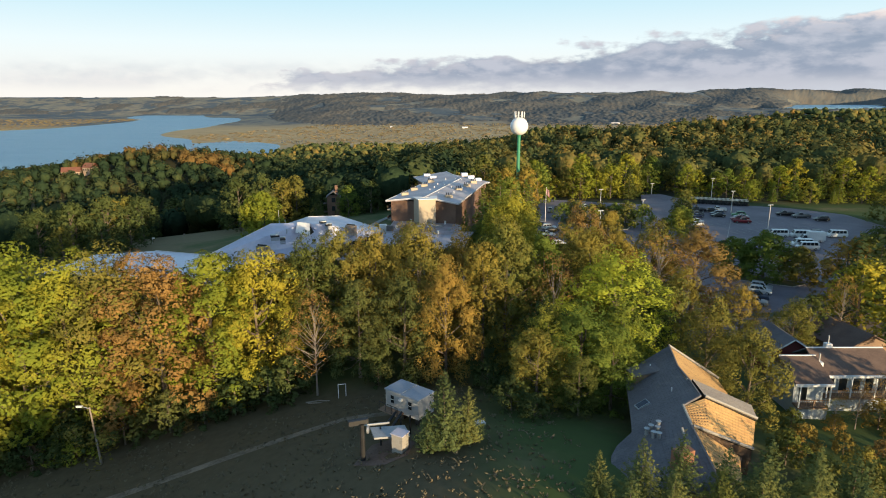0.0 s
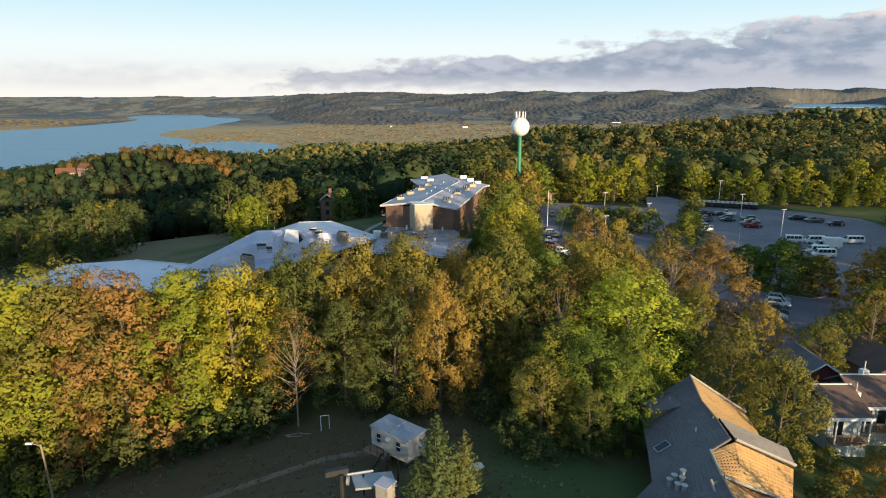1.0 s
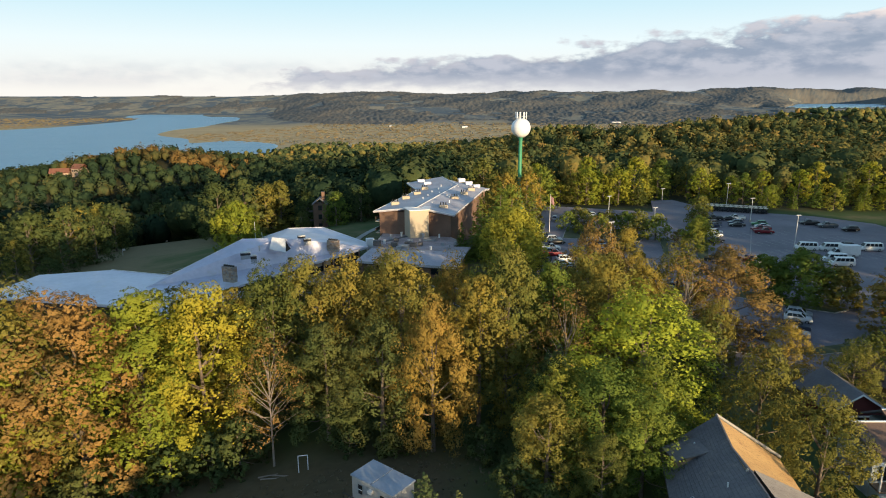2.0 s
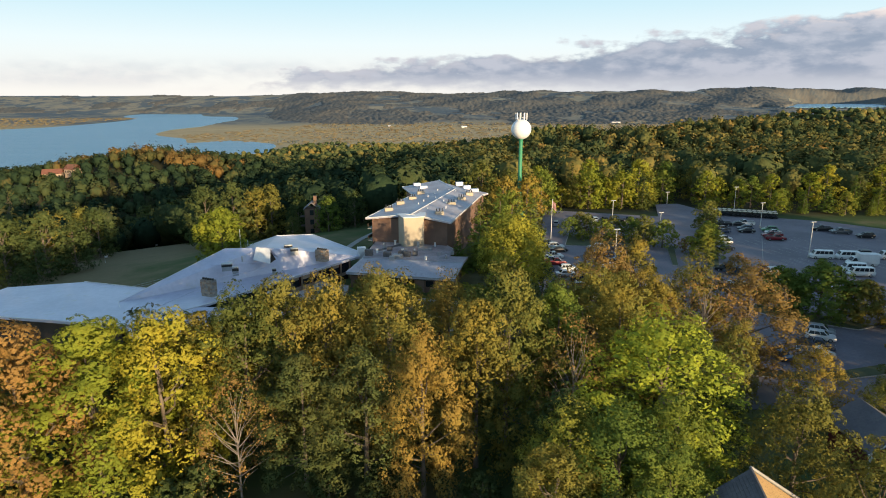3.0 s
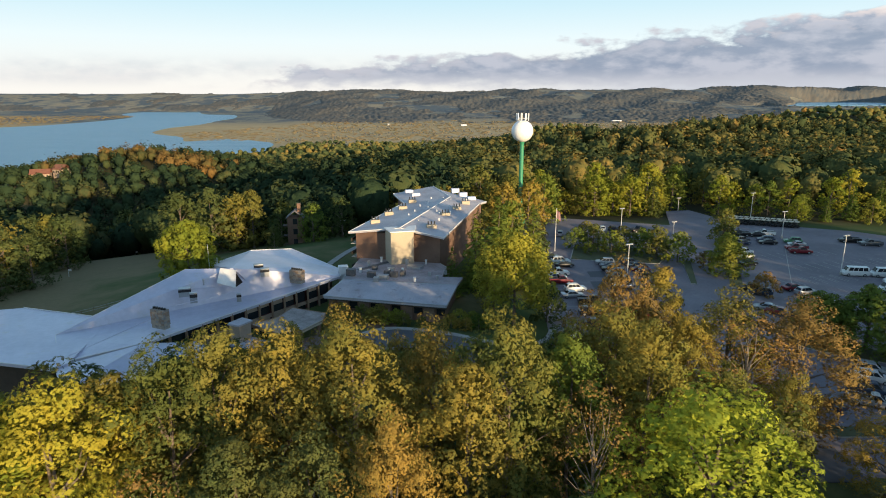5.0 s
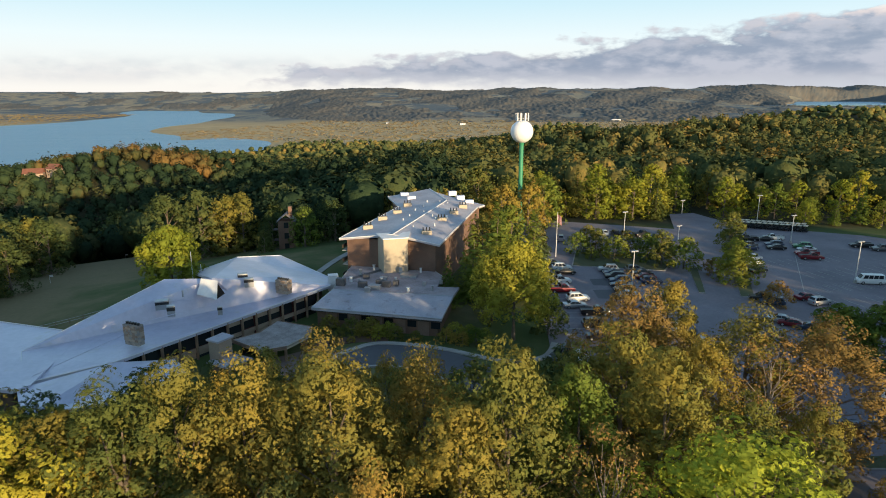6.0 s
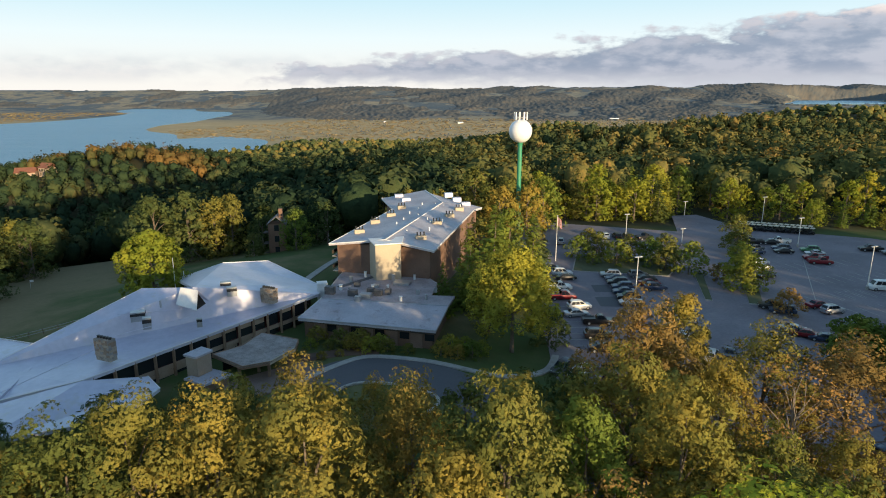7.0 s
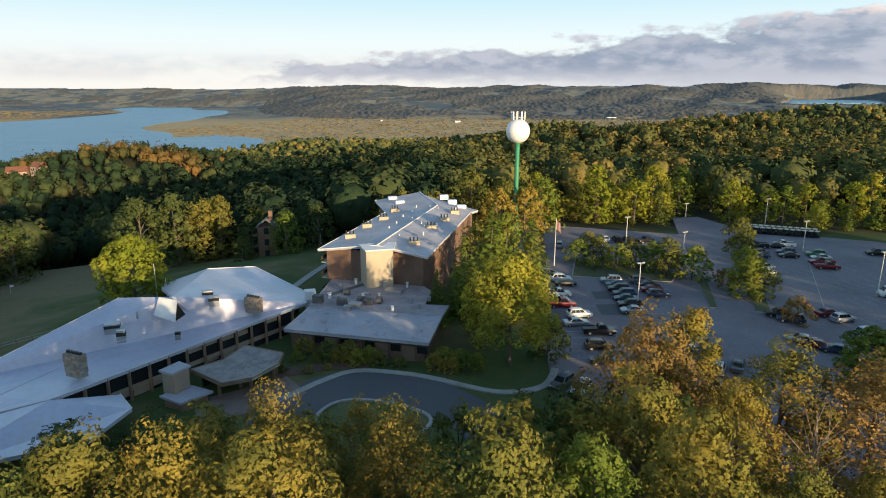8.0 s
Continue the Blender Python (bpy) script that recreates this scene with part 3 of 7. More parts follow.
# the front row along the field, west to east: kind, x, y, top, leaf, label, width
ROW = [
    ("maple", -62, 80, 20.8, LIME, L_L, 1.1), ("oak", -56.5, 78, 20.8, LIME, L_L, 1.0), ("maple", -50.5, 79, 20.3, LIME, L_L, 1.0), ("oak", -45, 80, 20.4, YELLOW, L_Y, 0.95),
    ("maple", -39, 80.5, 20.0, RUST, L_R, 1.05), ("ash", -32.4, 82.5, 20.2, LIME, L_L, 1.15), ("maple", -27, 86, 19.2, LIME, L_L, 0.95),
    ("ash", -24.5, 91, 17.6, YELLOW, L_Y, 1.0), ("thin", -17.5, 80, 15.0, RUST, "half-bare tree with pale limbs and brown leaves", 0.9),
    ("oak", -20.0, 91, 19.6, GREEN, L_G, 0.9), ("maple", -16.5, 94, 20.6, YELLOW, L_Y, 0.85), ("oak", -11.0, 93.5, 20.4, YELLOW, L_Y, 0.8),
    ("ash", -12.0, 84, 15.5, DARK, L_D, 1.1), ("oak", -5.5, 83, 16.0, DARK, L_D, 1.0), ("maple", -3.6, 91.5, 22.0, YELLOW, L_Y, 0.95), ("oak", 0.4, 80.5, 19.0, GOLD, L_GOLD, 0.72),
    ("ash", 5.9, 87, 20.4, YELLOW, L_Y, 0.9), ("maple", 9.4, 91, 22.6, GREEN, L_Y, 0.8), ("thin", 16.3, 87, 18.6, RUST, "half-bare tree with pale limbs and brown leaves", 0.85),
    ("oak", 3.0, 98, 19.4, GOLD, L_GOLD, 0.7), ("oak", -6.6, 101.5, 19.2, GOLD, L_GOLD, 0.75), ("maple", -12.5, 101, 17.6, GREEN, L_G, 1.0), ("ash", 15.8, 95, 19.8, LUSH, L_G, 0.85),
    ("oak", 24.8, 85, 18.8, BRIGHT, L_L, 1.38), ("oak", 17.4, 73.5, 15.2, LUSH, L_G, 1.3), ("maple", 20.6, 70.4, 13.2, LUSH, L_G, 1.05), ("oak", 13.6, 75.5, 14.2, LUSH, L_G, 1.1), ("maple", 11.5, 71, 12.8, GREEN, L_G, 1.2), ("oak", 23.6, 77.5, 14.2, LUSH, L_L, 1.05), ("maple", 16.0, 67.5, 11.0, GREEN, L_G, 0.95),
    ("ash", 23.5, 96.5, 20.6, GREEN, L_G, 0.9), ("maple", 22.3, 105, 18.6, GREEN, L_G, 1.0), ("oak", 26.2, 115, 20.4, RUST, L_R, 0.86), ("ash", 32.8, 122, 18.7, YELLOW, L_Y, 1.0), ("maple", 30.6, 116, 15.0, GOLD, L_GOLD, 0.9),
    ("oak", 40.2, 116, 16.8, YELLOW, L_Y, 1.05), ("thin", 38.5, 107.5, 16.8, RUST, "thin golden brown tree with bare twigs", 1.2), ("maple", 32.4, 109, 16.4, YELLOW, L_Y, 0.8), ("oak", 46.8, 112, 16.8, RUST, L_R, 1.22),
    ("oak", 35.3, 78, 14.6, YELLOW, "olive gold tree over the house roof", 0.95), ("maple", 36.6, 69, 14.2, YELLOW, "olive gold tree over the house roof", 0.98), ("maple", 32.0, 94, 14.0, DARK, L_D, 0.9),
    ("fill", 12.0, 104, 16.5, GREEN, L_G, 1.0), ("oak", 2.0, 107, 15.0, GREEN, L_G, 1.0), ("fill", -6, 110, 13.6, GREEN, L_G, 1.0), ("fill", -14, 108, 14.5, DARK, L_D, 0.9), ("oak", -1.5, 114, 11.8, YELLOW, L_Y, 0.8),
    ("fill", -24, 103, 15.0, DARK, L_D, 1.0), ("fill", -33, 98, 15.5, YELLOW, L_Y, 0.9), ("fill", -41, 96, 13.5, DARK, L_D, 1.0), ("fill", -52, 92, 11.5, DARK, L_D, 1.0), ("fill", -29, 93, 16.5, GREEN, L_G, 0.9),
    ("fill", 14.5, 113, 13.0, GREEN, L_G, 0.9), ("fill", 20, 119, 11.5, DARK, L_D, 0.9), ("fill", 8, 113, 12.5, GREEN, L_G, 0.9), ("fill", 19, 110, 15.0, GREEN, L_G, 0.9), ("fill", 26, 106, 16.0, DARK, L_D, 0.9),
    ("fill", -20, 112, 12.0, DARK, L_D, 0.9), ("fill", -11, 116, 10.0, GREEN, L_G, 0.9), ("fill", -28, 110, 11.5, GREEN, L_D, 0.9), ("fill", -36, 104, 12.5, DARK, L_D, 0.9), ("fill", -17, 119, 8.5, GREEN, L_G, 0.8), ("fill", -26, 117, 7.5, DARK, L_D, 0.8),
    ("fill", -44, 103, 10.5, GREEN, L_G, 0.9), ("fill", -52, 100, 9.0, DARK, L_D, 0.9), ("fill", -60, 96, 8.5, DARK, L_D, 0.9), ("fill", -67, 86, 15.0, YELLOW, L_Y, 1.0), ("fill", -72, 84, 8.0, YELLOW, L_Y, 1.0),
    ("maple", 33, 100, 14.0, GREEN, L_G, 0.85), ("fill", 37, 97, 12.0, GREEN, L_G, 0.9), ("fill", 31, 86, 12.5, DARK, L_D, 0.9), ("maple", 41, 103, 12.0, YELLOW, L_Y, 0.85), ("fill", 14, 80, 14.0, DARK, L_D, 0.9), ("fill", 28, 120, 14.5, DARK, L_D, 0.8),
]
for i, (key, x, y, top, leaf, label, wide) in enumerate(ROW):
    tree(key, x, y, top, leaf, label, (i * 77) % 360, wide * 1.16)

# the great tree before the hotel and the pines beside it
tree("lawn_tree", 16.6, 146.5, 17.6, LIMEGOLD, "great sunlit yellow-green tree on the lodge lawn", 40, 1.08)
tree("maple", 13.6, 154, 14.5, YELLOW, L_Y, 100, 0.95)
tree("spruce", 10.5, 164, 16.6, LUSH, L_P, 20, 1.25)
tree("spruce", 15.2, 168, 20.3, LUSH, L_P, 0, 1.2)
tree("mid_tall", 18.5, 172, 19.2, LUSH, L_G, 10, 1.0)
tree("spruce", 22.6, 169, 18.4, LUSH, L_P, 70, 1.2)
tree("spruce", 25.0, 180, 15.5, PINE, L_P, 60, 1.3)
tree("spruce", 5.8, 158.4, 12.0, LUSH, L_P, 120, 1.1)
tree("mid", 13.5, 178, 16.5, GREEN, L_G, 10, 0.9)
tree("small", 23.0, 150, 6.8, DARK, "dark rounded tree at the car park edge", 20, 1.25)
tree("round", -49.8, 170, 14.6, LIME, "round sunlit yellow-green tree alone on the lawn", 0, 1.15)
for i, (x, y, top) in enumerate(((-64, 76, -1), (-59, 73.5, -1.5), (-53.5, 72.6, -1), (-48.5, 74.2, 0.4), (-42.6, 75.4, 0.8), (-37, 76.8, 2.2), (-32.5, 77.4, 2.4), (-28.6, 78.6, 3.6), (-24.2, 79.4, 4.4), (-21.5, 80.5, 5.5), (-9, 80.5, 4.5), (-4, 80, 5), (6, 78, 6), (10.5, 65.5, 7.4), (8.2, 68.8, 8))):
    tree("small", x, y, top, DARK, "low dark green understorey tree at the field edge", i * 83 % 360, 1.25, "understorey along the field")
for i, (x, y, top) in enumerate(((-14.7, 144.6, 3.6), (-12.0, 144.4, 3.4), (-8.2, 144.4, 4.6), (-5.6, 143.6, 4.4), (-2.8, 143.4, 4.2), (7.9, 141.2, 4.0), (10.1, 141.8, 4.4), (-15.9, 141.0, 3.0), (-12.3, 140.8, 3.2), (9.0, 144.0, 4.2), (-10.2, 145.6, 4.8), (-7.0, 145.0, 5.0), (-4.0, 144.8, 4.4), (0.4, 142.8, 3.6), (5.4, 142.0, 4.4), (6.8, 143.2, 4.8), (-17.2, 143.2, 3.4), (-9.8, 142.0, 3.0), (11.6, 143.4, 3.8), (-14.2, 147.2, 4.6))):
    tree("small", x, y, top, (LUSH, GREEN, YELLOW)[i % 3], "leafy shrub against the brick wing", i * 83 % 360, 1.5, "shrubs beside the lodge", name="shrub")


# ---- forest in the distance ----
VILLA = (-372, 628)


def forest(name, spots, base, tall, mat, label, corners=4):
    """One sheet of many small trees; base: the blades or facets of trees one metre tall. Each tree keeps a tone."""
    rng = np.random.default_rng(len(spots))
    hs = height(spots[:, 0], spots[:, 1])
    vs, ns, tones = [], [], []
    for (x, y), z, s in zip(spots, hs, tall):
        a = rng.uniform(0, 6.28)
        c, sn = math.cos(a), math.sin(a)
        w = s * rng.uniform(0.85, 1.25)
        one = base[rng.integers(len(base))]
        if corners == 4:
            ns.append(np.stack([one[1][:, 0] * c - one[1][:, 1] * sn, one[1][:, 0] * sn + one[1][:, 1] * c, one[1][:, 2]], 1))
            one = one[0]
        q = one * np.array([w, w, s])
        tones.append(np.full(len(q), rng.beta(1.6, 2.2)))
        vs.append(np.stack([q[:, 0] * c - q[:, 1] * sn + x, q[:, 0] * sn + q[:, 1] * c + y, q[:, 2] + z], 1))
    v = np.concatenate(vs)
    ob = link_mesh(name, v, np.arange(len(v)).reshape(-1, corners), mat, normals=np.concatenate(ns) if ns else None)
    ob.data.attributes.new("tone", "FLOAT", "POINT").data.foreach_set("value", np.concatenate(tones).astype(np.float32))
    return tagged(ob, label, "forest", kind="stuff")


def in_view(x, y, slack=60):
    return np.abs(x) < 0.74 * y + slack


def scatter(rng, n, x0, x1, y0, y1, keep):
    x, y = rng.uniform(x0, x1, n), rng.uniform(y0, y1, n)
    ok = in_view(x, y) & keep(x, y)
    return np.stack([x[ok], y[ok]], 1)


def clear(x, y):
    """Where woods grow: off the lots, the lawns and the buildings."""
    lot = (x > 14) & (x < 146) & (y > 95) & (y < 276 - 0.2 * (x - 100))
    lodge = (x > -80) & (x < 24) & (y < 236)
    east = (x > 140) & (x < 250) & (y > 100) & (y < 268 - 0.2 * (x - 100))
    road = np.abs(x - (84 + (y - 235) * 0.28)) < 7
    strip = (x < -50) & (x > np.where(y > 200, -108 - (y - 200) * 0.35, -175)) & (y < 335) & (y < 215 + (-x - 50) * 1.1) & (y > 60 + (-x - 50) * 0.35)
    strip2 = (x > -62) & (x < -12) & (y > 160) & (y < 226)
    west_field = (y < 92) & (x < 10)
    return ~(lot | lodge | east | (road & (y < 290)) | strip | strip2 | west_field)


def dome(rng, corners, level, sprays, spray_size):
    """A far broad crown of unit height: one lumpy dome; with four corners a facet it wears loose sprays too, and shading directions are given."""
    bm = bmesh.new()
    bmesh.ops.create_icosphere(bm, subdivisions=level, radius=1)
    v0 = np.array([v.co for v in bm.verts])
    f0 = np.array([[v.index for v in f.verts] for f in bm.faces])
    bm.free()
    w, q = rng.uniform(0, 6.28, 9), rng.uniform(2.2, 5.4, 9)
    lump = sum(np.sin(v0[:, k % 3] * q[k] + w[k]) * np.sin(v0[:, (k + 1) % 3] * q[k] * 1.3 + w[-1 - k]) for k in range(6))
    r = 1 + 0.045 * lump + rng.uniform(-0.07, 0.07, len(v0))
    squat = np.where(v0[:, 2] > 0, 0.42, 0.55)
    body = v0 * r[:, None] * 0.82 * np.stack([np.full(len(v0), 0.37), np.full(len(v0), 0.37), squat], 1) + np.array([0, 0, 0.57])
    if corners == 3:
        return body[f0].reshape(-1, 3)
    # three-sided facets are closed with a repeated corner midway, so that all faces have four
    tri = np.stack([body[f0[:, 0]], body[f0[:, 1]], (body[f0[:, 1]] + body[f0[:, 2]]) / 2, body[f0[:, 2]]], 1).reshape(-1, 3)
    out = np.stack([v0[f0[:, 0]], v0[f0[:, 1]], (v0[f0[:, 1]] + v0[f0[:, 2]]) / 2, v0[f0[:, 2]]], 1).reshape(-1, 3)
    d = globe(rng, sprays)
    d[:, 2] = np.abs(d[:, 2]) * 1.25 - 0.3
    d /= np.linalg.norm(d, axis=1, keepdims=True)
    heap = sum(np.sin(d[:, k % 3] * q[k] * 1.6 + w[k]) * np.sin(d[:, (k + 1) % 3] * q[k] * 2.1 + w[-1 - k]) for k in range(6))
    at = d * np.array([0.36, 0.36, 0.42]) * (rng.uniform(0.88, 1.1, (sprays, 1)) + 0.055 * heap[:, None]) + np.array([0, 0, 0.57])
    nrm = d + rng.normal(scale=0.45, size=d.shape)
    return np.concatenate([tri, cards(rng, at, nrm, spray_size)]), np.concatenate([out, soft(nrm, d, 0.5)])


def grove(rng, step, x0, x1, y0, y1, keep):
    """Trees on a loose grid, so that crowns touch and seldom cross."""
    gx, gy = np.meshgrid(np.arange(x0, x1, step), np.arange(y0, y1, step * 0.87))
    gx = gx + (np.arange(gx.shape[0]) % 2)[:, None] * step / 2
    x = (gx + rng.uniform(-0.36, 0.36, gx.shape) * step).ravel()
    y = (gy + rng.uniform(-0.36, 0.36, gy.shape) * step).ravel()
    ok = in_view(x, y) & keep(x, y) & (rng.uniform(size=len(x)) < 0.93)
    return np.stack([x[ok], y[ok]], 1)


rng = np.random.default_rng(5)
mid_base = [dome(np.random.default_rng(30 + k), 4, 2, 96, 0.052) for k in range(7)]
mid_base.append(conifer_crown(np.random.default_rng(37), 1.0, 0.22, 0.05, 13, 8, 0.04)[:2])
wood_base = [dome(np.random.default_rng(40 + k), 4, 1, 42, 0.078) for k in range(7)]
wood_base.append(conifer_crown(np.random.default_rng(47), 1.0, 0.24, 0.05, 8, 3, 0.07)[:2])
far_base = [clump(np.random.default_rng(50 + k), 2, 0.52, 0.12) for k in range(6)]
tiny_base = [clump(np.random.default_rng(70 + k), 1, 0.55, 0.3) for k in range(6)]
reed_base = [clump(np.random.default_rng(90 + k), 1, 0.7, 0.1) * np.array([7, 5, 1]) for k in range(4)]
a = grove(rng, 11.4, -420, 420, 150, 480, clear)
left = a[:, 0] < 10
forest("forest", a[~left], mid_base, rng.uniform(11, 20.5, int((~left).sum())), RIDGEWOOD, "dense mixed wood of green, olive and rust crowns")
forest("dark_wood", a[left], mid_base, rng.uniform(12, 21, int(left.sum())), SHADEWOOD, "mixed wood behind the lawn, shade in its dark green")
shore = lambda x, y: ~((y > 1128 + 0.7 * (x + 438)) & (x < -430)) & ~((y > 1140 + 1.9 * (x + 430)) & (x < -330)) & ~((y > 1480) & (x < 250))
yard = lambda x, y: shore(x, y) & ~((np.abs(x - VILLA[0] - 4) < 22) & (y > VILLA[1] - 34) & (y < VILLA[1] + 14))
a = grove(rng, 13.0, -680, 700, 480, 860, yard)
crest = (np.abs(a[:, 0] + 300) < 85) & (a[:, 1] > 648) & (a[:, 1] < 720)
forest("crest_wood", a[crest], wood_base, rng.uniform(10, 16, int(crest.sum())), SUNCREST, "wood along a low hill crest, sunlight in its orange brown")
a = a[~crest]
left = a[:, 0] < -70
forest("hillside_wood", a[~left], wood_base, rng.uniform(10, 20, int((~left).sum())), RIDGEWOOD, "wooded slope of green and rust crowns")
forest("valley_wood", a[left], wood_base, rng.uniform(10, 18, int(left.sum())), SHADEWOOD, "wood filling the valley, shade in its dark green")
a = grove(rng, 15.5, -1000, 1500, 860, 1800, shore)
forest("far_forest", a, far_base, rng.uniform(8, 17, len(a)), RIDGEWOOD, "rolling autumn wood running down to the lake", 3)


def lattice(x, y, seed):
    """Smooth random heights between 0 and 1 on a unit grid."""
    ix, iy = np.floor(x), np.floor(y)
    fx, fy = x - ix, y - iy
    fx, fy = fx * fx * (3 - 2 * fx), fy * fy * (3 - 2 * fy)

    def at(i, j):
        v = np.sin(i * 127.1 + j * 311.7 + seed * 74.7) * 43758.5453
        return v - np.floor(v)

    return (at(ix, iy) * (1 - fx) + at(ix + 1, iy) * fx) * (1 - fy) + (at(ix, iy + 1) * (1 - fx) + at(ix + 1, iy + 1) * fx) * fy


def far_canopy():
    """The wooded hills beyond the lake: one rough sheet of crowns that sinks under the ground where fields lie."""
    ys = 2260 * (4950 / 2260) ** np.linspace(0, 1, 130)
    Y, S = np.meshgrid(ys, np.linspace(-0.82, 0.82, 900), indexing="ij")
    X = S * Y
    ground = height(X, Y)
    stand = 0.6 * lattice(X / 190, Y / 260, 1) + 0.4 * lattice(X / 70, Y / 110, 2)
    west = ss(-S, 0.2, 0.34)
    wooded = ss(Y, 2270, 2520) * ss(stand, 0.30 + 0.2 * west, 0.42 + 0.2 * west) * ss(ground, -76, -66)
    crowns = lattice(X / 9, Y / 23, 3) * 7.5 + lattice(X / 31, Y / 47, 4) * 3
    Z = ground - 5 + wooded * (3 + crowns)
    Z = Z + 9 * ss(S, 0.4, 0.48) * ss(Y, 3250, 3450)
    Z = np.where((np.abs(ground + 25) < 1.5) & (S > 0.45) & (Y > 3200), ground - 6, Z)
    n = Y.shape[1]
    i, j = np.meshgrid(np.arange(n - 1), np.arange(len(ys) - 1))
    a = (j * n + i).ravel()
    ob = link_mesh("distant_woods", np.stack([X, Y, Z], -1).reshape(-1, 3), np.stack([a, a + 1, a + n + 1, a + n], 1), HAZEWOOD)
    tone = 0.6 * lattice(X / 9, Y / 23, 6) + 0.4 * lattice(X / 140, Y / 200, 7)
    ob.data.attributes.new("tone", "FLOAT", "POINT").data.foreach_set("value", tone.ravel().astype(np.float32))
    tagged(ob, "distant wooded hills, olive and brown with haze in the colour", "forest", kind="stuff")


far_canopy()
a = scatter(rng, 5200, -900, 1500, 1500, 2500, lambda x, y: (x > -430) & (np.sin(x / 37) * np.sin(y / 53 + x / 90) > 0.1 - 1.2 * (x > 0.16 * y)))
forest("marsh_trees", a, tiny_base, rng.uniform(3, 8, len(a)), HAZEWOOD, "scattered small trees and brush on the marsh", 3)


def dry(x, y):
    """Land beside the lake where reeds stand."""
    spit = (x > -800 + 0.55 * np.abs(y - 1950)) & (y > 1640) & (y < 2600)
    west = (x < -1560 - 0.0 * y) & (y > 2300) & (x > -2600)
    return spit | ((x > -400) & (y > 1560) & (y < 2350) & (x < 0.35 * y)) | west


a = scatter(rng, 10000, -2600, 900, 1560, 3400, dry)
forest("reed_bed", a, reed_base, rng.uniform(1.5, 3.2, len(a)), REED, "orange brown reed beds along the lake", 3)


# ---- car parks and roads ----
def flat_piece(name, pts, z0, z1, mat, label, category):
    return tagged(part(name, prism(bmesh.new(), pts, z0, z1), mat), label, category, kind="structure")


flat_piece("parking_lot", [(22, 139), (27, 126), (44, 117), (47, 102), (120, 101), (140, 150), (140, 214), (128, 227), (98, 241), (92, 262), (83, 260), (76, 236), (36, 250), (26, 250), (27, 205), (24, 168), (23, 150)],
           -0.3, 0.02, ASPHALT, "worn grey asphalt car park with faded stall lines", "car park")


def island(pts, label, name="grass_island"):
    root = thing(name, label, "island", kind="structure")
    part("kerb", prism(bmesh.new(), pts, -0.1, 0.15), CONCRETE, root, "pale concrete kerb")
    c = Vector((sum(p[0] for p in pts) / len(pts), sum(p[1] for p in pts) / len(pts)))
    inner = [tuple(c + (Vector(p) - c) * (1 - 0.35 / max((Vector(p) - c).length, 1))) for p in pts]
    part("turf", prism(bmesh.new(), inner, -0.05, 0.19), TURF, root, "short worn turf")
    return root


island([(36, 194), (57, 189.5), (61, 196), (58, 206), (40, 209)], "grass island planted with small trees in the car park")
island([(58.4, 173), (59.6, 172.6), (65.4, 191.6), (63.6, 192.4)], "narrow grass strip beside the drive")
island([(66, 170.5), (68.5, 170), (90, 224), (93, 236), (88.5, 231)], "long grass strip with trees between drive and car park")
island([(61.5, 140), (65, 135.8), (76, 129.5), (80, 131.5), (73, 138), (64, 144)], "hedge island between two car parks")
island([(46, 114.6), (54, 112.4), (63, 112.9), (70, 115), (70, 112), (62, 110), (52, 110), (46.5, 112)], "grass verge below the small car park")
island([(28, 196), (31, 199), (34, 212), (33, 226), (29, 226)], "grass edge beside the hotel drive")


def ribbon(name, line, width, lift, mat, label, category):
    """A strip that follows the ground."""
    bm = bmesh.new()
    rows = []
    for i, p in enumerate(line):
        d = (Vector(line[min(i + 1, len(line) - 1)]) - Vector(line[max(i - 1, 0)])).normalized()
        n = Vector((-d.y, d.x))
        w = width[i] if isinstance(width, (list, tuple)) else width
        row = []
        for k in (-0.5, 0, 0.5):
            q = Vector(p) + n * w * k
            row.append(bm.verts.new((q.x, q.y, max(h(q.x, q.y), -0.0) + lift if q.y > 96 else h(q.x, q.y) + lift)))
        rows.append(row + [bm.verts.new(v.co - Vector((0, 0, 0.25))) for v in row[::-1]])
    for a, b in zip(rows, rows[1:]):
        for k in range(5):
            bm.faces.new((a[k], a[k + 1], b[k + 1], b[k]))
        bm.faces.new((a[5], a[0], b[0], b[5]))
    bm.faces.new(rows[0])
    bm.faces.new(rows[-1][::-1])
    return tagged(part(name, bm, mat), label, category, kind="structure")


def arc(pts, n=8):
    out = []
    for k in range(len(pts) - 1):
        p0, p1, p2, p3 = (Vector(pts[min(max(k + o, 0), len(pts) - 1)]) for o in (-1, 0, 1, 2))
        for t in np.linspace(0, 1, n, endpoint=False):
            out.append(tuple(0.5 * ((2 * p1) + (p2 - p0) * t + (2 * p0 - 5 * p1 + 4 * p2 - p3) * t * t + (3 * p1 - p0 - 3 * p2 + p3) * t ** 3)))
    return out + [tuple(pts[-1])]


DRIVE = arc([(-13, 126), (-12, 131.5), (-7, 136.8), (0, 136.5), (7, 132.5), (12, 127), (16, 119), (24, 112), (36, 106), (50, 105)])
ribbon("driveway", DRIVE, 8.0, 0.1, NEWASPHALT, "dark asphalt drive curving before the lodge", "road")
PAVER = surface("brown_pavers", (0.17, 0.12, 0.1), (0.27, 0.2, 0.165), 0.9, 0.5, 6, bump=0.3)
MULCH = surface("bark_mulch", (0.085, 0.05, 0.035), (0.16, 0.1, 0.065), 0.95, 0.6, 6, bump=0.5)
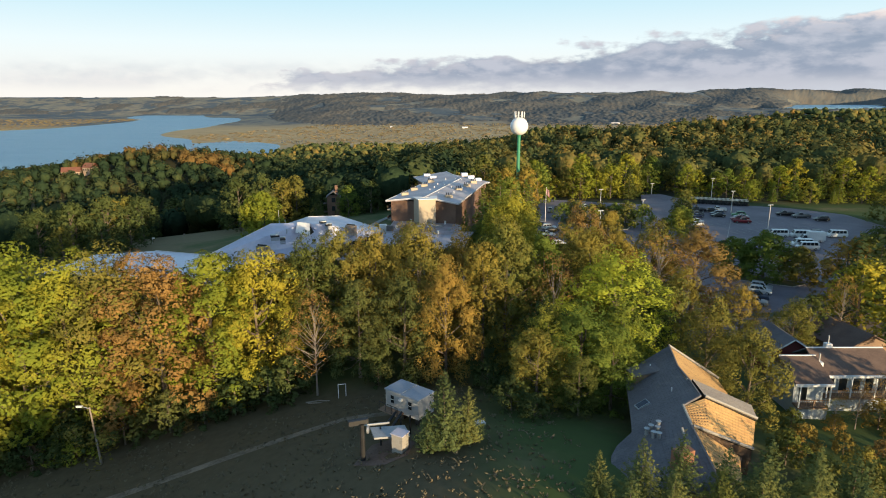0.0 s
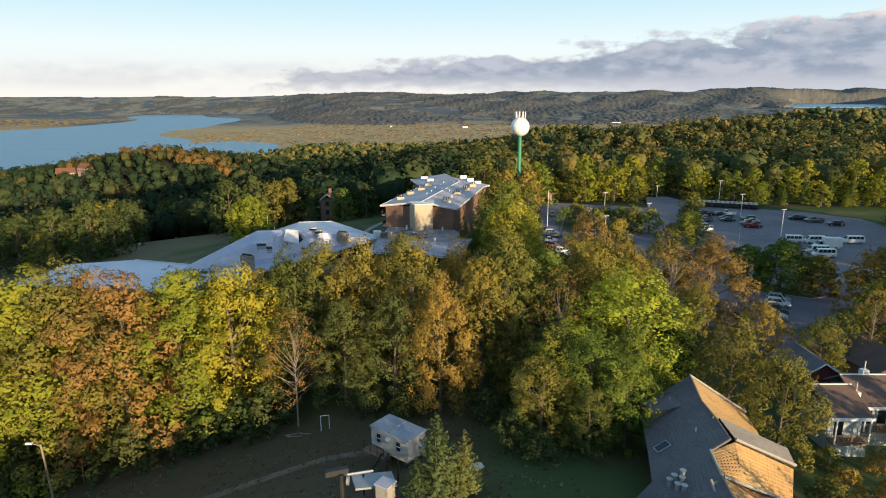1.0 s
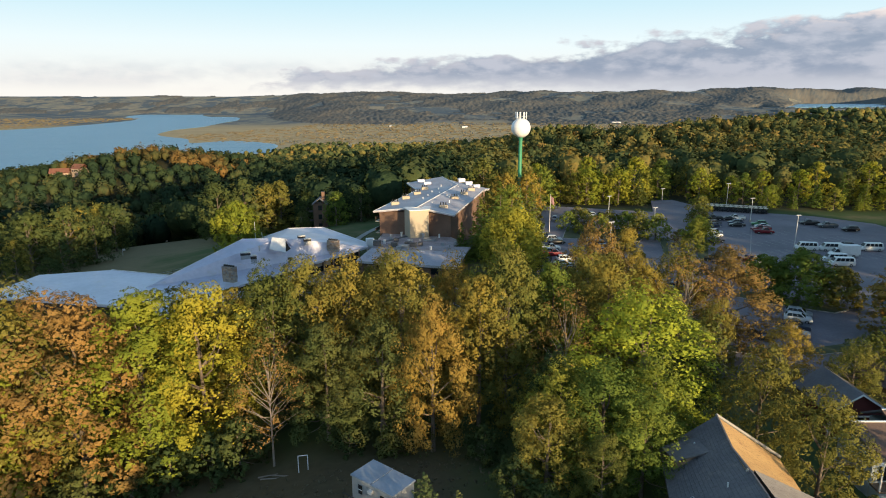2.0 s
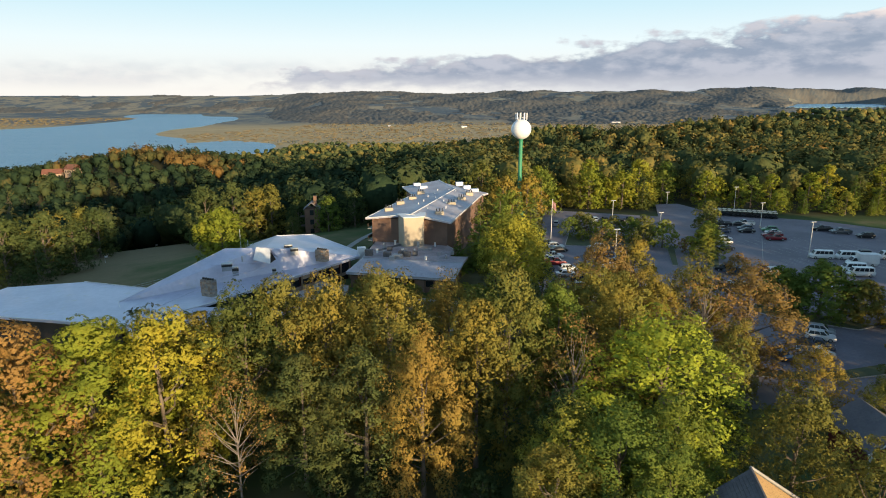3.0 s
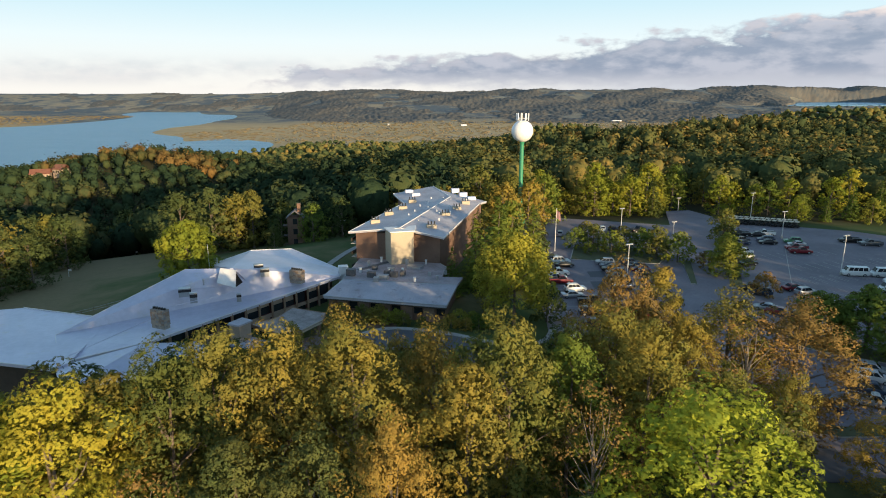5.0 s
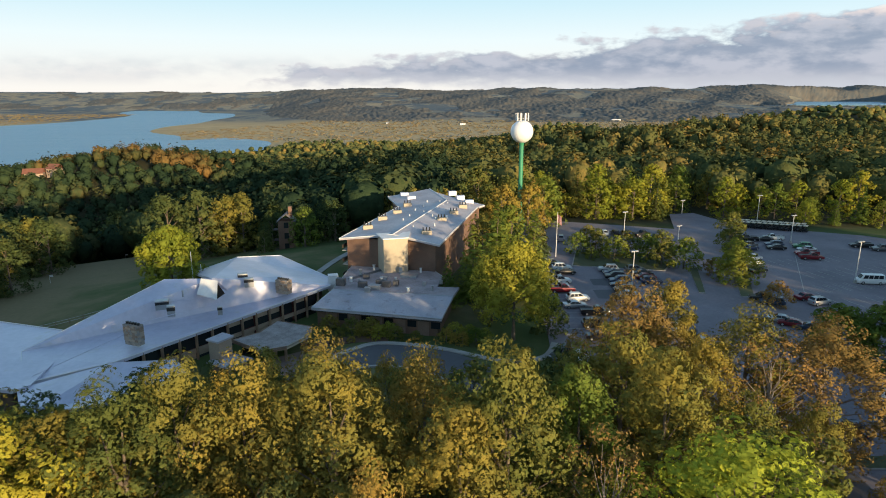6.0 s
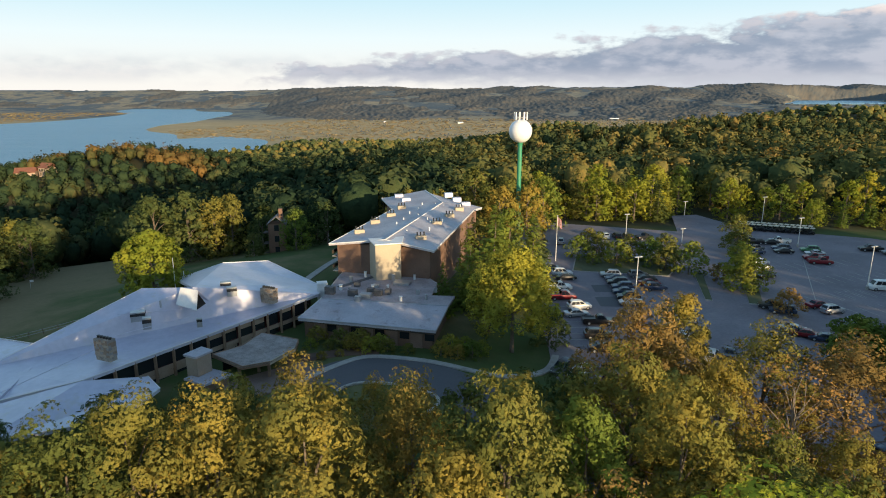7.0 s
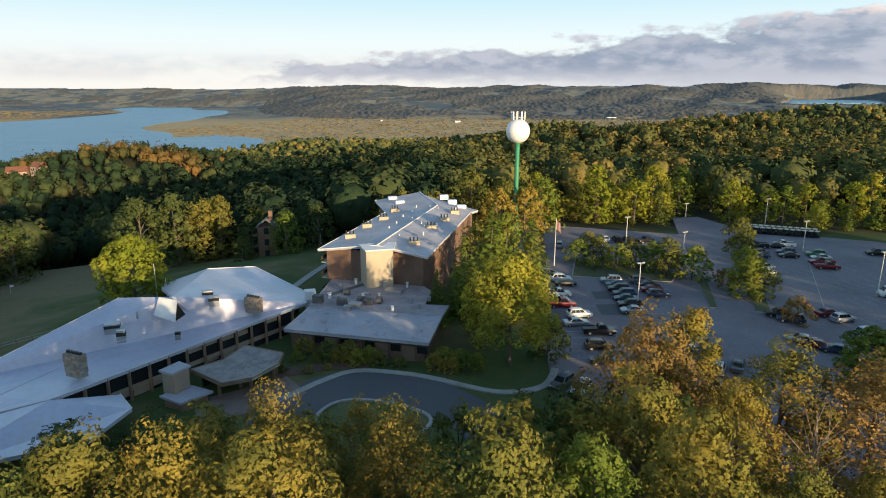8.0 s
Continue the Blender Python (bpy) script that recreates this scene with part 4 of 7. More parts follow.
ribbon("entry_court", arc([(-24, 130.0), (-20.5, 131.6), (-16.5, 134.4), (-13, 137.0)]), 6.5, 0.15, PAVER, "brown paved forecourt before the lodge entrance", "forecourt")
ribbon("planting_bed", arc([(-17.5, 140.2), (-13.5, 141.6), (-9, 143.2), (-4, 143.2)]), 2.6, 0.08, MULCH, "brown mulched planting bed beside the path", "planting bed")
for k in range(4):
    x, y = -13.6 - 0.75 * k, 133.6 - 0.5 * k
    tagged(part("crossing_stripe", box(bmesh.new(), -0.09, -1.5, 0, 0.09, 1.5, 0.02, pose(x, y, max(h(x, y), 0) + 0.16, 0, 0, -24)), PAINTLINE), "white painted stripe on the forecourt", "road marking", "crossing stripes", "structure")
ribbon("pavement", arc([(-14, 133), (-10, 138), (-5.5, 141.3), (2, 140.2), (9.5, 137.2), (15, 137), (21, 140.5), (23.5, 146)]), 1.1, 0.2, CONCRETE, "pale concrete footpath along the drive", "footpath")
ribbon("kerb", arc([(-9, 126), (-8.5, 130), (-6, 132.6), (-1, 132.3), (4, 129.6), (5, 127), (3, 124)]), 0.45, 0.24, CONCRETE, "pale kerb round the inner lawn", "kerb")
ribbon("footpath", arc([(-23, 180), (-20, 195), (-16, 212), (-14, 235)]), 1.6, 0.12, CONCRETE, "pale path climbing beside the lawn", "footpath")
ribbon("track", arc([(-70, 55), (-45, 60), (-25, 66), (-12, 69), (-4, 70)]), [1.3] * 33, 0.012, surface("dirt", (0.13, 0.1, 0.062), (0.28, 0.225, 0.155), 0.95, 0.35, 2.5, spread=0.3), "faint dirt track across the field", "track")


# ---- water tower ----
def water_tower():
    r = 3.3
    root = thing("water_tower", "white spherical water tower on a slender green stem", "water tower", 28.2, 235, 0)
    bm = bmesh.new()
    bmesh.ops.create_uvsphere(bm, u_segments=48, v_segments=28, radius=r, matrix=Matrix.Translation((0, 0, 29.4)))
    part("tank", bm, TOWERWHITE, root, "glossy white ball tank", True)
    prof = [(0.0, 2.4), (3, 1.6), (6, 0.8), (8, 0.64), (25.2, 0.64), (26.1, 0.78), (26.8, 1.3)]
    part("stem", tube(bmesh.new(), [(0, 0, z - 4) if z == 0 else (0, 0, z) for z, _ in prof], [w for _, w in prof], 24), TOWERGREEN, root, "green painted steel stem", True)
    ring = bmesh.new()
    for k in range(24):
        a, b = k * math.pi / 12, (k + 1) * math.pi / 12
        tube(ring, [(1.7 * math.cos(a), 1.7 * math.sin(a), 33.2), (1.7 * math.cos(b), 1.7 * math.sin(b), 33.2)], [0.06, 0.06], 5)
    part("handrail", ring, STEEL, root)
    for k in range(6):
        a = k * math.pi / 3
        part("rail_post", tube(bmesh.new(), [(1.7 * math.cos(a), 1.7 * math.sin(a), 31.8), (1.7 * math.cos(a), 1.7 * math.sin(a), 33.3)], [0.05, 0.05], 5), STEEL, root)
    for k in range(9):
        a = k * 2 * math.pi / 9 + 0.2
        m = Matrix.Rotation(a, 4, "Z") @ Matrix.Translation((1.75, 0, 0))
        part("antenna", box(bmesh.new(), 0.0, -0.2, 32.6, 0.22, 0.2, 34.7, m), WHITE, root, "white panel antenna")
    return root


water_tower()


# ---- lodge ----
def wall_run(bm, line, z0, z1, thick=0.3, close=False):
    n = len(line)
    for i in range(n if close else n - 1):
        m, ln = between(line[i], line[(i + 1) % n], 0, 0, 0)
        box(bm, 0, 0, z0, ln, thick, z1, m)
    return bm


def roof_piece(name, pts, thick, mat, root, label=""):
    return part(name, slab(bmesh.new(), pts, thick), mat, root, label)


MAUVEROOF = surface("membrane_roof", (0.24, 0.205, 0.21), (0.42, 0.37, 0.375), 0.85, 0.3, 4, spread=0.4, stain=(0.16, 0.14, 0.14))
CANOPYROOF = surface("stained_canopy_roof", (0.16, 0.135, 0.125), (0.38, 0.34, 0.32), 0.9, 0.7, 5, stain=(0.09, 0.08, 0.075))
TIMBERPALE = surface("tan_siding", (0.3, 0.22, 0.16), (0.42, 0.32, 0.24), 0.85, 0.4, 5)


STONES = [surface("fieldstone_tan", (0.3, 0.24, 0.18), (0.42, 0.34, 0.26), 0.9, 1.2, 6, bump=0.4), surface("fieldstone_grey", (0.2, 0.18, 0.17), (0.32, 0.29, 0.26), 0.9, 1.2, 6, bump=0.4),
          surface("fieldstone_brown", (0.2, 0.14, 0.1), (0.33, 0.24, 0.17), 0.9, 1.2, 6, bump=0.4)]


def lodge():
    root = thing("lodge", "long low lodge with folded pale metal roofs", "building", -35, 140, 0)
    root.matrix_basis = Matrix.Identity(4)
    A0, A1 = (-38.6, 125.2, 6.1), (-15.8, 158.2, 6.3)      # front eave
    TIP, BACK, DORM = (-49.5, 122.5, 4.2), (-41.5, 148.6, 10.4), (-33.5, 148.5, 10.6)
    LOW = (-55.5, 132.0, 4.6)
    JOIN = (-24.0, 157.5, 8.2)
    roof_piece("roof", [A0, A1, JOIN, DORM, BACK, LOW, TIP], 0.45, METALROOF, root, "broad pale blue-grey metal roof plane")
    W = [(-46.5, 172.5, 4.6), (-38.6, 177, 6.7), (-30.2, 179.3, 6.5), (-17.0, 165.5, 5.6), A1, JOIN, DORM]
    roof_piece("roof", [(x, y, z - 0.03) for x, y, z in W], 0.45, METALROOF, root, "pale metal roof plane over the back wing")
    P = [A0, (-32.6, 129.3, 4.7), (-29.3, 125.3, 5.0), (-30.7, 118.1, 5.0), (-44, 114, 4.2), (-49.4, 121.5, 4.1)]
    roof_piece("roof", [(x, y, z - 0.06) for x, y, z in P], 0.4, METALROOF, root, "pale flat porch roof")
    L = [(-47.6, 121.6, 4.7), (-50.2, 138.6, 4.85), (-68.2, 144.2, 4.8), (-82, 142, 4.4), (-85, 128.5, 4.1), (-61.5, 123.2, 4.45), (-49.2, 120.3, 4.5)]
    roof_piece("roof", [(x, y, z - 0.1) for x, y, z in L], 0.4, METALROOF, root, "pale metal roof over the lower wing")
    # walls
    inset = bmesh.new()
    wall_run(inset, [(-47, 123.5), (-38.2, 127.0), (-18.0, 156.0)], 0.5, 1.3)
    part("lower_wall", inset, TIMBER, root, "brown timber wall below the windows")
    part("back_wall", wall_run(bmesh.new(), [(-38.4, 127.4), (-18.2, 156.4)], 0.5, 5.75, 0.1), REDWALL, root, "dark red wall behind the windows")
    pr = random.Random(9)
    for k in range(13):
        a, b = Vector((-38.2, 126.95)).lerp(Vector((-18.0, 155.95)), (k + 0.06) / 13), Vector((-38.2, 126.95)).lerp(Vector((-18.0, 155.95)), (k + 0.94) / 13)
        for z0, z1 in ((1.35, 2.9), (3.65, 5.7)):
            m, ln = between(a, b, 0, 0, 0)
            m = m @ Matrix.Rotation(radians(pr.uniform(-1.5, 1.5)), 4, "Z") @ Matrix.Rotation(radians(pr.uniform(-2.5, 2.5)), 4, "X")
            part("window_pane", box(bmesh.new(), 0, 0.02, z0, ln, 0.06, z1, m), GLASS, root, "tall dark window pane")
            if pr.random() < 0.4:
                part("blind", box(bmesh.new(), 0.1, -0.02, z1 - pr.uniform(0.4, 1.1), ln - 0.1, 0.0, z1, m), TIMBERPALE, root, "tan window blind")
    for k in range(14):
        t = k / 13
        x, y = -38.0 + 20.4 * t, 126.4 + 29.3 * t
        part("post", box(bmesh.new(), x - 0.16, y - 0.16, 0.3, x + 0.16, y + 0.16, 5.9 + 0.1 * t), TIMBER, root, "brown timber post")
    for z in (3.1,):
        m, ln = between((-38.2, 126.7), (-18.0, 155.7), 0, 0, 0)
        part("rail", box(bmesh.new(), 0, 0, z - 0.15, ln, 0.14, z + 0.5, m), TIMBERPALE, root, "broad tan timber spandrel")
    for line in ([(-83.5, 129.8), (-61.6, 124.8), (-50.2, 122.2), (-51.5, 136.6), (-67.0, 142.2), (-80.8, 140.4)], [(-45, 171), (-38, 175), (-31, 177), (-19, 165)]):
        low = line[0][0] < -70
        for i in range(len(line) if low else len(line) - 1):
            part("wall", wall_run(bmesh.new(), [line[i], line[(i + 1) % len(line)]], -2.0, 4.05 if low else 5.2), DARKWOOD, root, "dark timber wall")
    # dormer: two pale slopes over a dark gable end
    A, B = (-34.7, 146.7, 11.15), (-31.5, 145.3, 11.15)
    dm = part("skylight_dormer", slab(bmesh.new(), [A, (-35.0, 145.2, 9.0), (-31.0, 142.9, 8.8), B], 0.12), WHITE, root, "pale metal A-shaped dormer")
    part("dormer_slope", slab(bmesh.new(), [B, (-30.2, 145.9, 9.3), (-34.0, 148.2, 9.9), A], 0.12), METALROOF, dm)
    bm = bmesh.new()
    bm.faces.new([bm.verts.new(v) for v in ((-31.75, 145.25, 11.0), (-31.3, 143.2, 8.6), (-30.6, 145.6, 8.9))])
    bmesh.ops.solidify(bm, geom=bm.faces[:], thickness=0.1)
    part("dormer_end", bm, DARKWOOD, dm, "dark louvred gable end")

    def chimney(x, y, z, turn, w, dd, hh):
        c = new("chimney")
        c.parent, c.matrix_basis = root, pose(x, y, z, 0, 0, turn)
        bm = bmesh.new()
        box(bm, -w / 2 + 0.04, -dd / 2 + 0.04, -1.5, w / 2 - 0.04, dd / 2 - 0.04, hh)
        part("masonry", bm, STONE, c, "rubble stone chimney shaft")
        cr = random.Random(int(w * 10))
        rows, z0 = 7, -0.9
        for row in range(rows):
            z1 = z0 + (hh + 0.9) / rows
            for side in range(4):
                ln = w if side % 2 == 0 else dd
                x0 = -ln / 2
                while x0 < ln / 2 - 0.05:
                    x1 = min(ln / 2, x0 + cr.uniform(0.28, 0.62))
                    m = Matrix.Rotation(side * math.pi / 2, 4, "Z") @ Matrix.Translation((0, -(dd if side % 2 == 0 else w) / 2, 0))
                    part("stone", box(bmesh.new(), x0 + 0.015, -cr.uniform(0.0, 0.05), z0 + 0.015, x1 - 0.015, 0.05, z1 - 0.015, m), STONES[cr.randrange(3)], c)
                    x0 = x1
            z0 = z1
        for k in range(5):
            px = -w / 2 + (k + 0.5) * w / 5
            part("flue", tube(bmesh.new(), [(px, 0, hh), (px, 0, hh + 0.3)], [0.2, 0.22], 8), BLACK, c, "black flue pot")

    chimney(-39.1, 132.0, 7.3, -23, 2.6, 1.2, 1.5)
    chimney(-22.9, 152.9, 8.1, -24, 2.5, 1.3, 0.95)
    for x, y, z, w, hh in ((-38.6, 140.5, 8.6, 1.9, 0.9), (-36.2, 138.0, 8.3, 1.1, 1.2), (-29.5, 139.8, 7.9, 0.7, 0.8), (-28.0, 150.0, 9.2, 1.5, 1.0), (-29.8, 152.5, 9.4, 1.6, 0.9)):
        part("roof_vent", box(bmesh.new(), -w / 2, -w / 3, -0.5, w / 2, w / 3, hh, pose(x, y, z, 0, 0, 20)), STEEL, root, "grey sheet metal roof vent")
        part("vent_louvre", box(bmesh.new(), -w / 2 - 0.03, -w / 3 - 0.03, hh * 0.35, w / 2 + 0.03, w / 3 + 0.03, hh * 0.8, pose(x, y, z, 0, 0, 20)), BLACK, root, "dark louvred band")
    part("roof_box", box(bmesh.new(), -0.9, -0.8, -2, 0.9, 0.8, 1.1, pose(-15.6, 160.5, 6.6, 0, 0, 15)), WHITE, root, "white roof housing")
    # portico
    C = [(-26.7, 136.0), (-21.2, 131.9), (-17.9, 133.5), (-15.5, 138.1), (-15.7, 141.4), (-22.0, 144.2), (-23.4, 139.2)]
    roof_piece("portico_roof", [(x, y, 4.75) for x, y in C], 0.18, CANOPYROOF, root, "flat stained gravel canopy roof")
    for i in range(len(C)):
        m, ln = between(C[i], C[(i + 1) % len(C)], 0, 0, 0)
        # the fascia on the sunny side is cream, its sunlight put into the colour
        part("fascia", box(bmesh.new(), 0, 0, 4.3, ln, 0.12, 4.84, m), CREAM if i == 2 else TIMBER, root, "canopy fascia paled for sunlight" if i == 2 else "timber canopy fascia")
    for x, y in ((-22.2, 133.6), (-18.4, 134.6), (-16.4, 138.2), (-20.4, 136.4), (-16.6, 140.4)):
        part("post", box(bmesh.new(), x - 0.18, y - 0.18, 0.5, x + 0.18, y + 0.18, 4.4), TIMBER, root, "brown timber post")
    part("entry_wall", wall_run(bmesh.new(), [(-25.5, 136.8), (-22.6, 140.4), (-21.4, 143.2)], 0.8, 4.5, 0.2), GLASS, root, "dark glazed entrance wall")
    Q = [(-29.2, 132.5), (-27.1, 131.5), (-25.7, 134.0), (-27.7, 135.2)]
    part("porch_tower", prism(bmesh.new(), [(-28.9, 132.6), (-27.15, 131.8), (-26.0, 133.9), (-27.7, 134.9)], 0.5, 6.05), TIMBERPALE, root, "tan stucco entry block")
    roof_piece("porch_roof", [(x, y, 6.3) for x, y in Q], 0.28, GRAVELROOF, root, "flat grey porch roof")
    roof_piece("porch_roof", [(-29.0, 131.5, 3.3), (-25.6, 129.6, 3.3), (-22.7, 132.8, 3.3), (-26.4, 134.6, 3.3)], 0.3, GRAVELROOF, root, "flat grey porch roof")
    part("porch_wall", prism(bmesh.new(), [(-28.4, 131.5), (-25.7, 130.2), (-23.4, 132.6), (-26.4, 134.0)], 0.3, 3.0), TIMBER, root, "brown timber porch wall")
    for a, b in ((A0, A1), (TIP, A0), (LOW, TIP), (BACK, LOW), (W[0], W[1]), (W[1], W[2]), (W[2], W[3]), (W[3], A1), (P[1], P[2]), (P[2], P[3]), (P[3], P[4]), (L[5], L[6]), (L[4], L[5]), (L[1], L[2])):
        part("roof_edge", tube(bmesh.new(), [a, b], [0.07, 0.07], 5), WHITE, root, "pale metal roof edge")
    # standing seams and folds of the metal roofs
    for a, b in (((-49.0, 124.0, 4.6), (-40.2, 131.2, 7.5)), ((-41.6, 140.5, 9.0), (-31.5, 143.6, 8.9)), ((-39.0, 134.5, 8.2), (-30.5, 141.5, 8.6))):
        part("seam", tube(bmesh.new(), [(a[0], a[1], a[2] - 0.01), (b[0], b[1], b[2] - 0.01)], [0.05, 0.05], 4), METALROOF, root)
    for x, y, z in ((-36.6, 143.6, 9.6),):
        part("roof_vent", tube(bmesh.new(), [(x, y, z - 0.6), (x, y, z + 0.5)], [0.16, 0.16], 8), STEEL, root, "round roof pipe")
    return root


lodge()


DARKSTEEL = surface("dark_steel", (0.06, 0.06, 0.065), (0.12, 0.12, 0.125), 0.6, 1, 6)
PANELWOOD = surface("panel_wood", (0.19, 0.12, 0.09), (0.3, 0.2, 0.15), 0.85, 0.5, 6)


def front_building():
    root = thing("wing_building", "low brick wing with a flat grey roof", "building")
    E0, E1, U0, U1 = (-17.4, 148.8, 5.35), (4.6, 143.0, 5.5), (-14.6, 153.9, 6.9), (6.6, 150.2, 6.9)
    roof_piece("roof", [E0, E1, U1, U0], 0.45, GRAVELROOF, root, "sloping grey front roof with metal edge")
    roof_piece("roof", [U0, U1, (7.8, 155.2, 6.9), (3.8, 155.6, 6.9), (4.8, 162.2, 6.9), (1.9, 168.5, 6.9), (-8.9, 170.6, 6.9), (-13.2, 171.4, 6.9)], 0.4, MAUVEROOF, root, "flat mauve grey membrane roof")
    for a, b in ((E0, E1), (E1, U1), (U0, E0), ((4.8, 162.2, 6.9), (1.9, 168.5, 6.9)), ((-13.2, 171.4, 6.9), U0), (U0, U1)):
        part("roof_edge", tube(bmesh.new(), [a, b], [0.09, 0.09], 5), STEEL, root, "pale metal roof edge")
    W = [(-16.6, 149.6), (4.0, 144.4), (6.6, 158), (4.0, 166), (-7.6, 170), (-13.4, 170)]
    part("wall", wall_run(bmesh.new(), W, 0.0, 5.0, 0.3, True), BRICK, root, "dark brown brick wall")
    m, ln = between(E0[:2], E1[:2], 0, 0, 0)
    part("fascia", box(bmesh.new(), 0, 0.02, 4.75, ln, 0.1, 5.2, m), DARKWOOD, root, "dark fascia board")
    for k in range(5):
        t0, t1 = 0.08 + k * 0.19, 0.17 + k * 0.19
        a, b = Vector((-16.6, 149.6)), Vector((4.0, 144.4))
        m, ln = between(a.lerp(b, t0), a.lerp(b, t1), 0, 0, 0)
        part("panel", box(bmesh.new(), 0, -0.12, 1.6, ln, 0.05, 4.9, m), PANELWOOD, root, "brown timber panel")
        # added panes: only dark brick recesses lie between the panels
        m, ln = between(a.lerp(b, t1 + 0.01), a.lerp(b, t0 + 0.185), 0, 0, 0)
        part("window", box(bmesh.new(), 0.15, -0.06, 3.2, ln - 0.15, 0.02, 4.6, m), TINTED, root, "dark window")
    for x, y, w, hh in ((-13.5, 156.5, 1.6, 1.3), (-9.5, 155.5, 1.5, 1.0), (-7.2, 154.5, 2.0, 0.7), (-5.2, 155.6, 1.4, 1.0), (-8.3, 152.8, 1.0, 0.8), (-10.8, 163, 0.5, 1.2), (-1.5, 162, 3.0, 0.5), (-3.2, 163.8, 0.6, 1.3), (1.5, 156.0, 0.6, 0.8), (-6, 160, 1.0, 0.6), (4.5, 157.5, 0.6, 0.7)):
        part("roof_unit", box(bmesh.new(), -w / 2, -w / 3, -0.1, w / 2, w / 3, hh, pose(x, y, 6.9 if y > 152 else 6.5, 0, 0, -12)), DARKSTEEL if hh > 0.9 and w > 1 else STEEL, root, "grey roof ventilation unit")
    for x, y, r, hh, m in ((-12.0, 158.6, 0.35, 0.8, WHITE), (-10.4, 158.0, 0.3, 0.6, STEEL), (-6.4, 158.2, 0.3, 0.9, WHITE), (-3.8, 158.8, 0.25, 0.7, WHITE), (-8.6, 166.4, 0.3, 0.9, WHITE), (-4.6, 166.0, 0.4, 0.6, STEEL), (0.6, 164.6, 0.25, 0.8, WHITE), (3.0, 153.4, 0.25, 0.8, STEEL), (-1.2, 152.6, 0.3, 0.7, WHITE)):
        part("roof_vent", tube(bmesh.new(), [(x, y, 6.6), (x, y, 6.95 + hh), (x, y, 7.02 + hh)], [r * 0.8, r * 0.8, r * 1.2], 10), m, root, "round roof ventilator")
    for x, y, w, d in ((-6.6, 156.8, 1.2, 0.9), (-3.6, 156.4, 0.9, 1.1), (-9.4, 160.6, 1.0, 0.8)):
        part("condenser", box(bmesh.new(), -w / 2, -d / 2, -0.1, w / 2, d / 2, 0.9, pose(x, y, 6.9, 0, 0, -12)), DARKSTEEL, root, "dark roof condenser")
    m, ln = between((-12.6, 160.0), (-5.2, 168.6), 0, 0, 6.9)
    part("roof_walkway", box(bmesh.new(), 0, -0.5, 0.004, ln, 0.5, 0.05, m), DARKSTEEL, root, "dark walkway strip")
    return root


front_building()


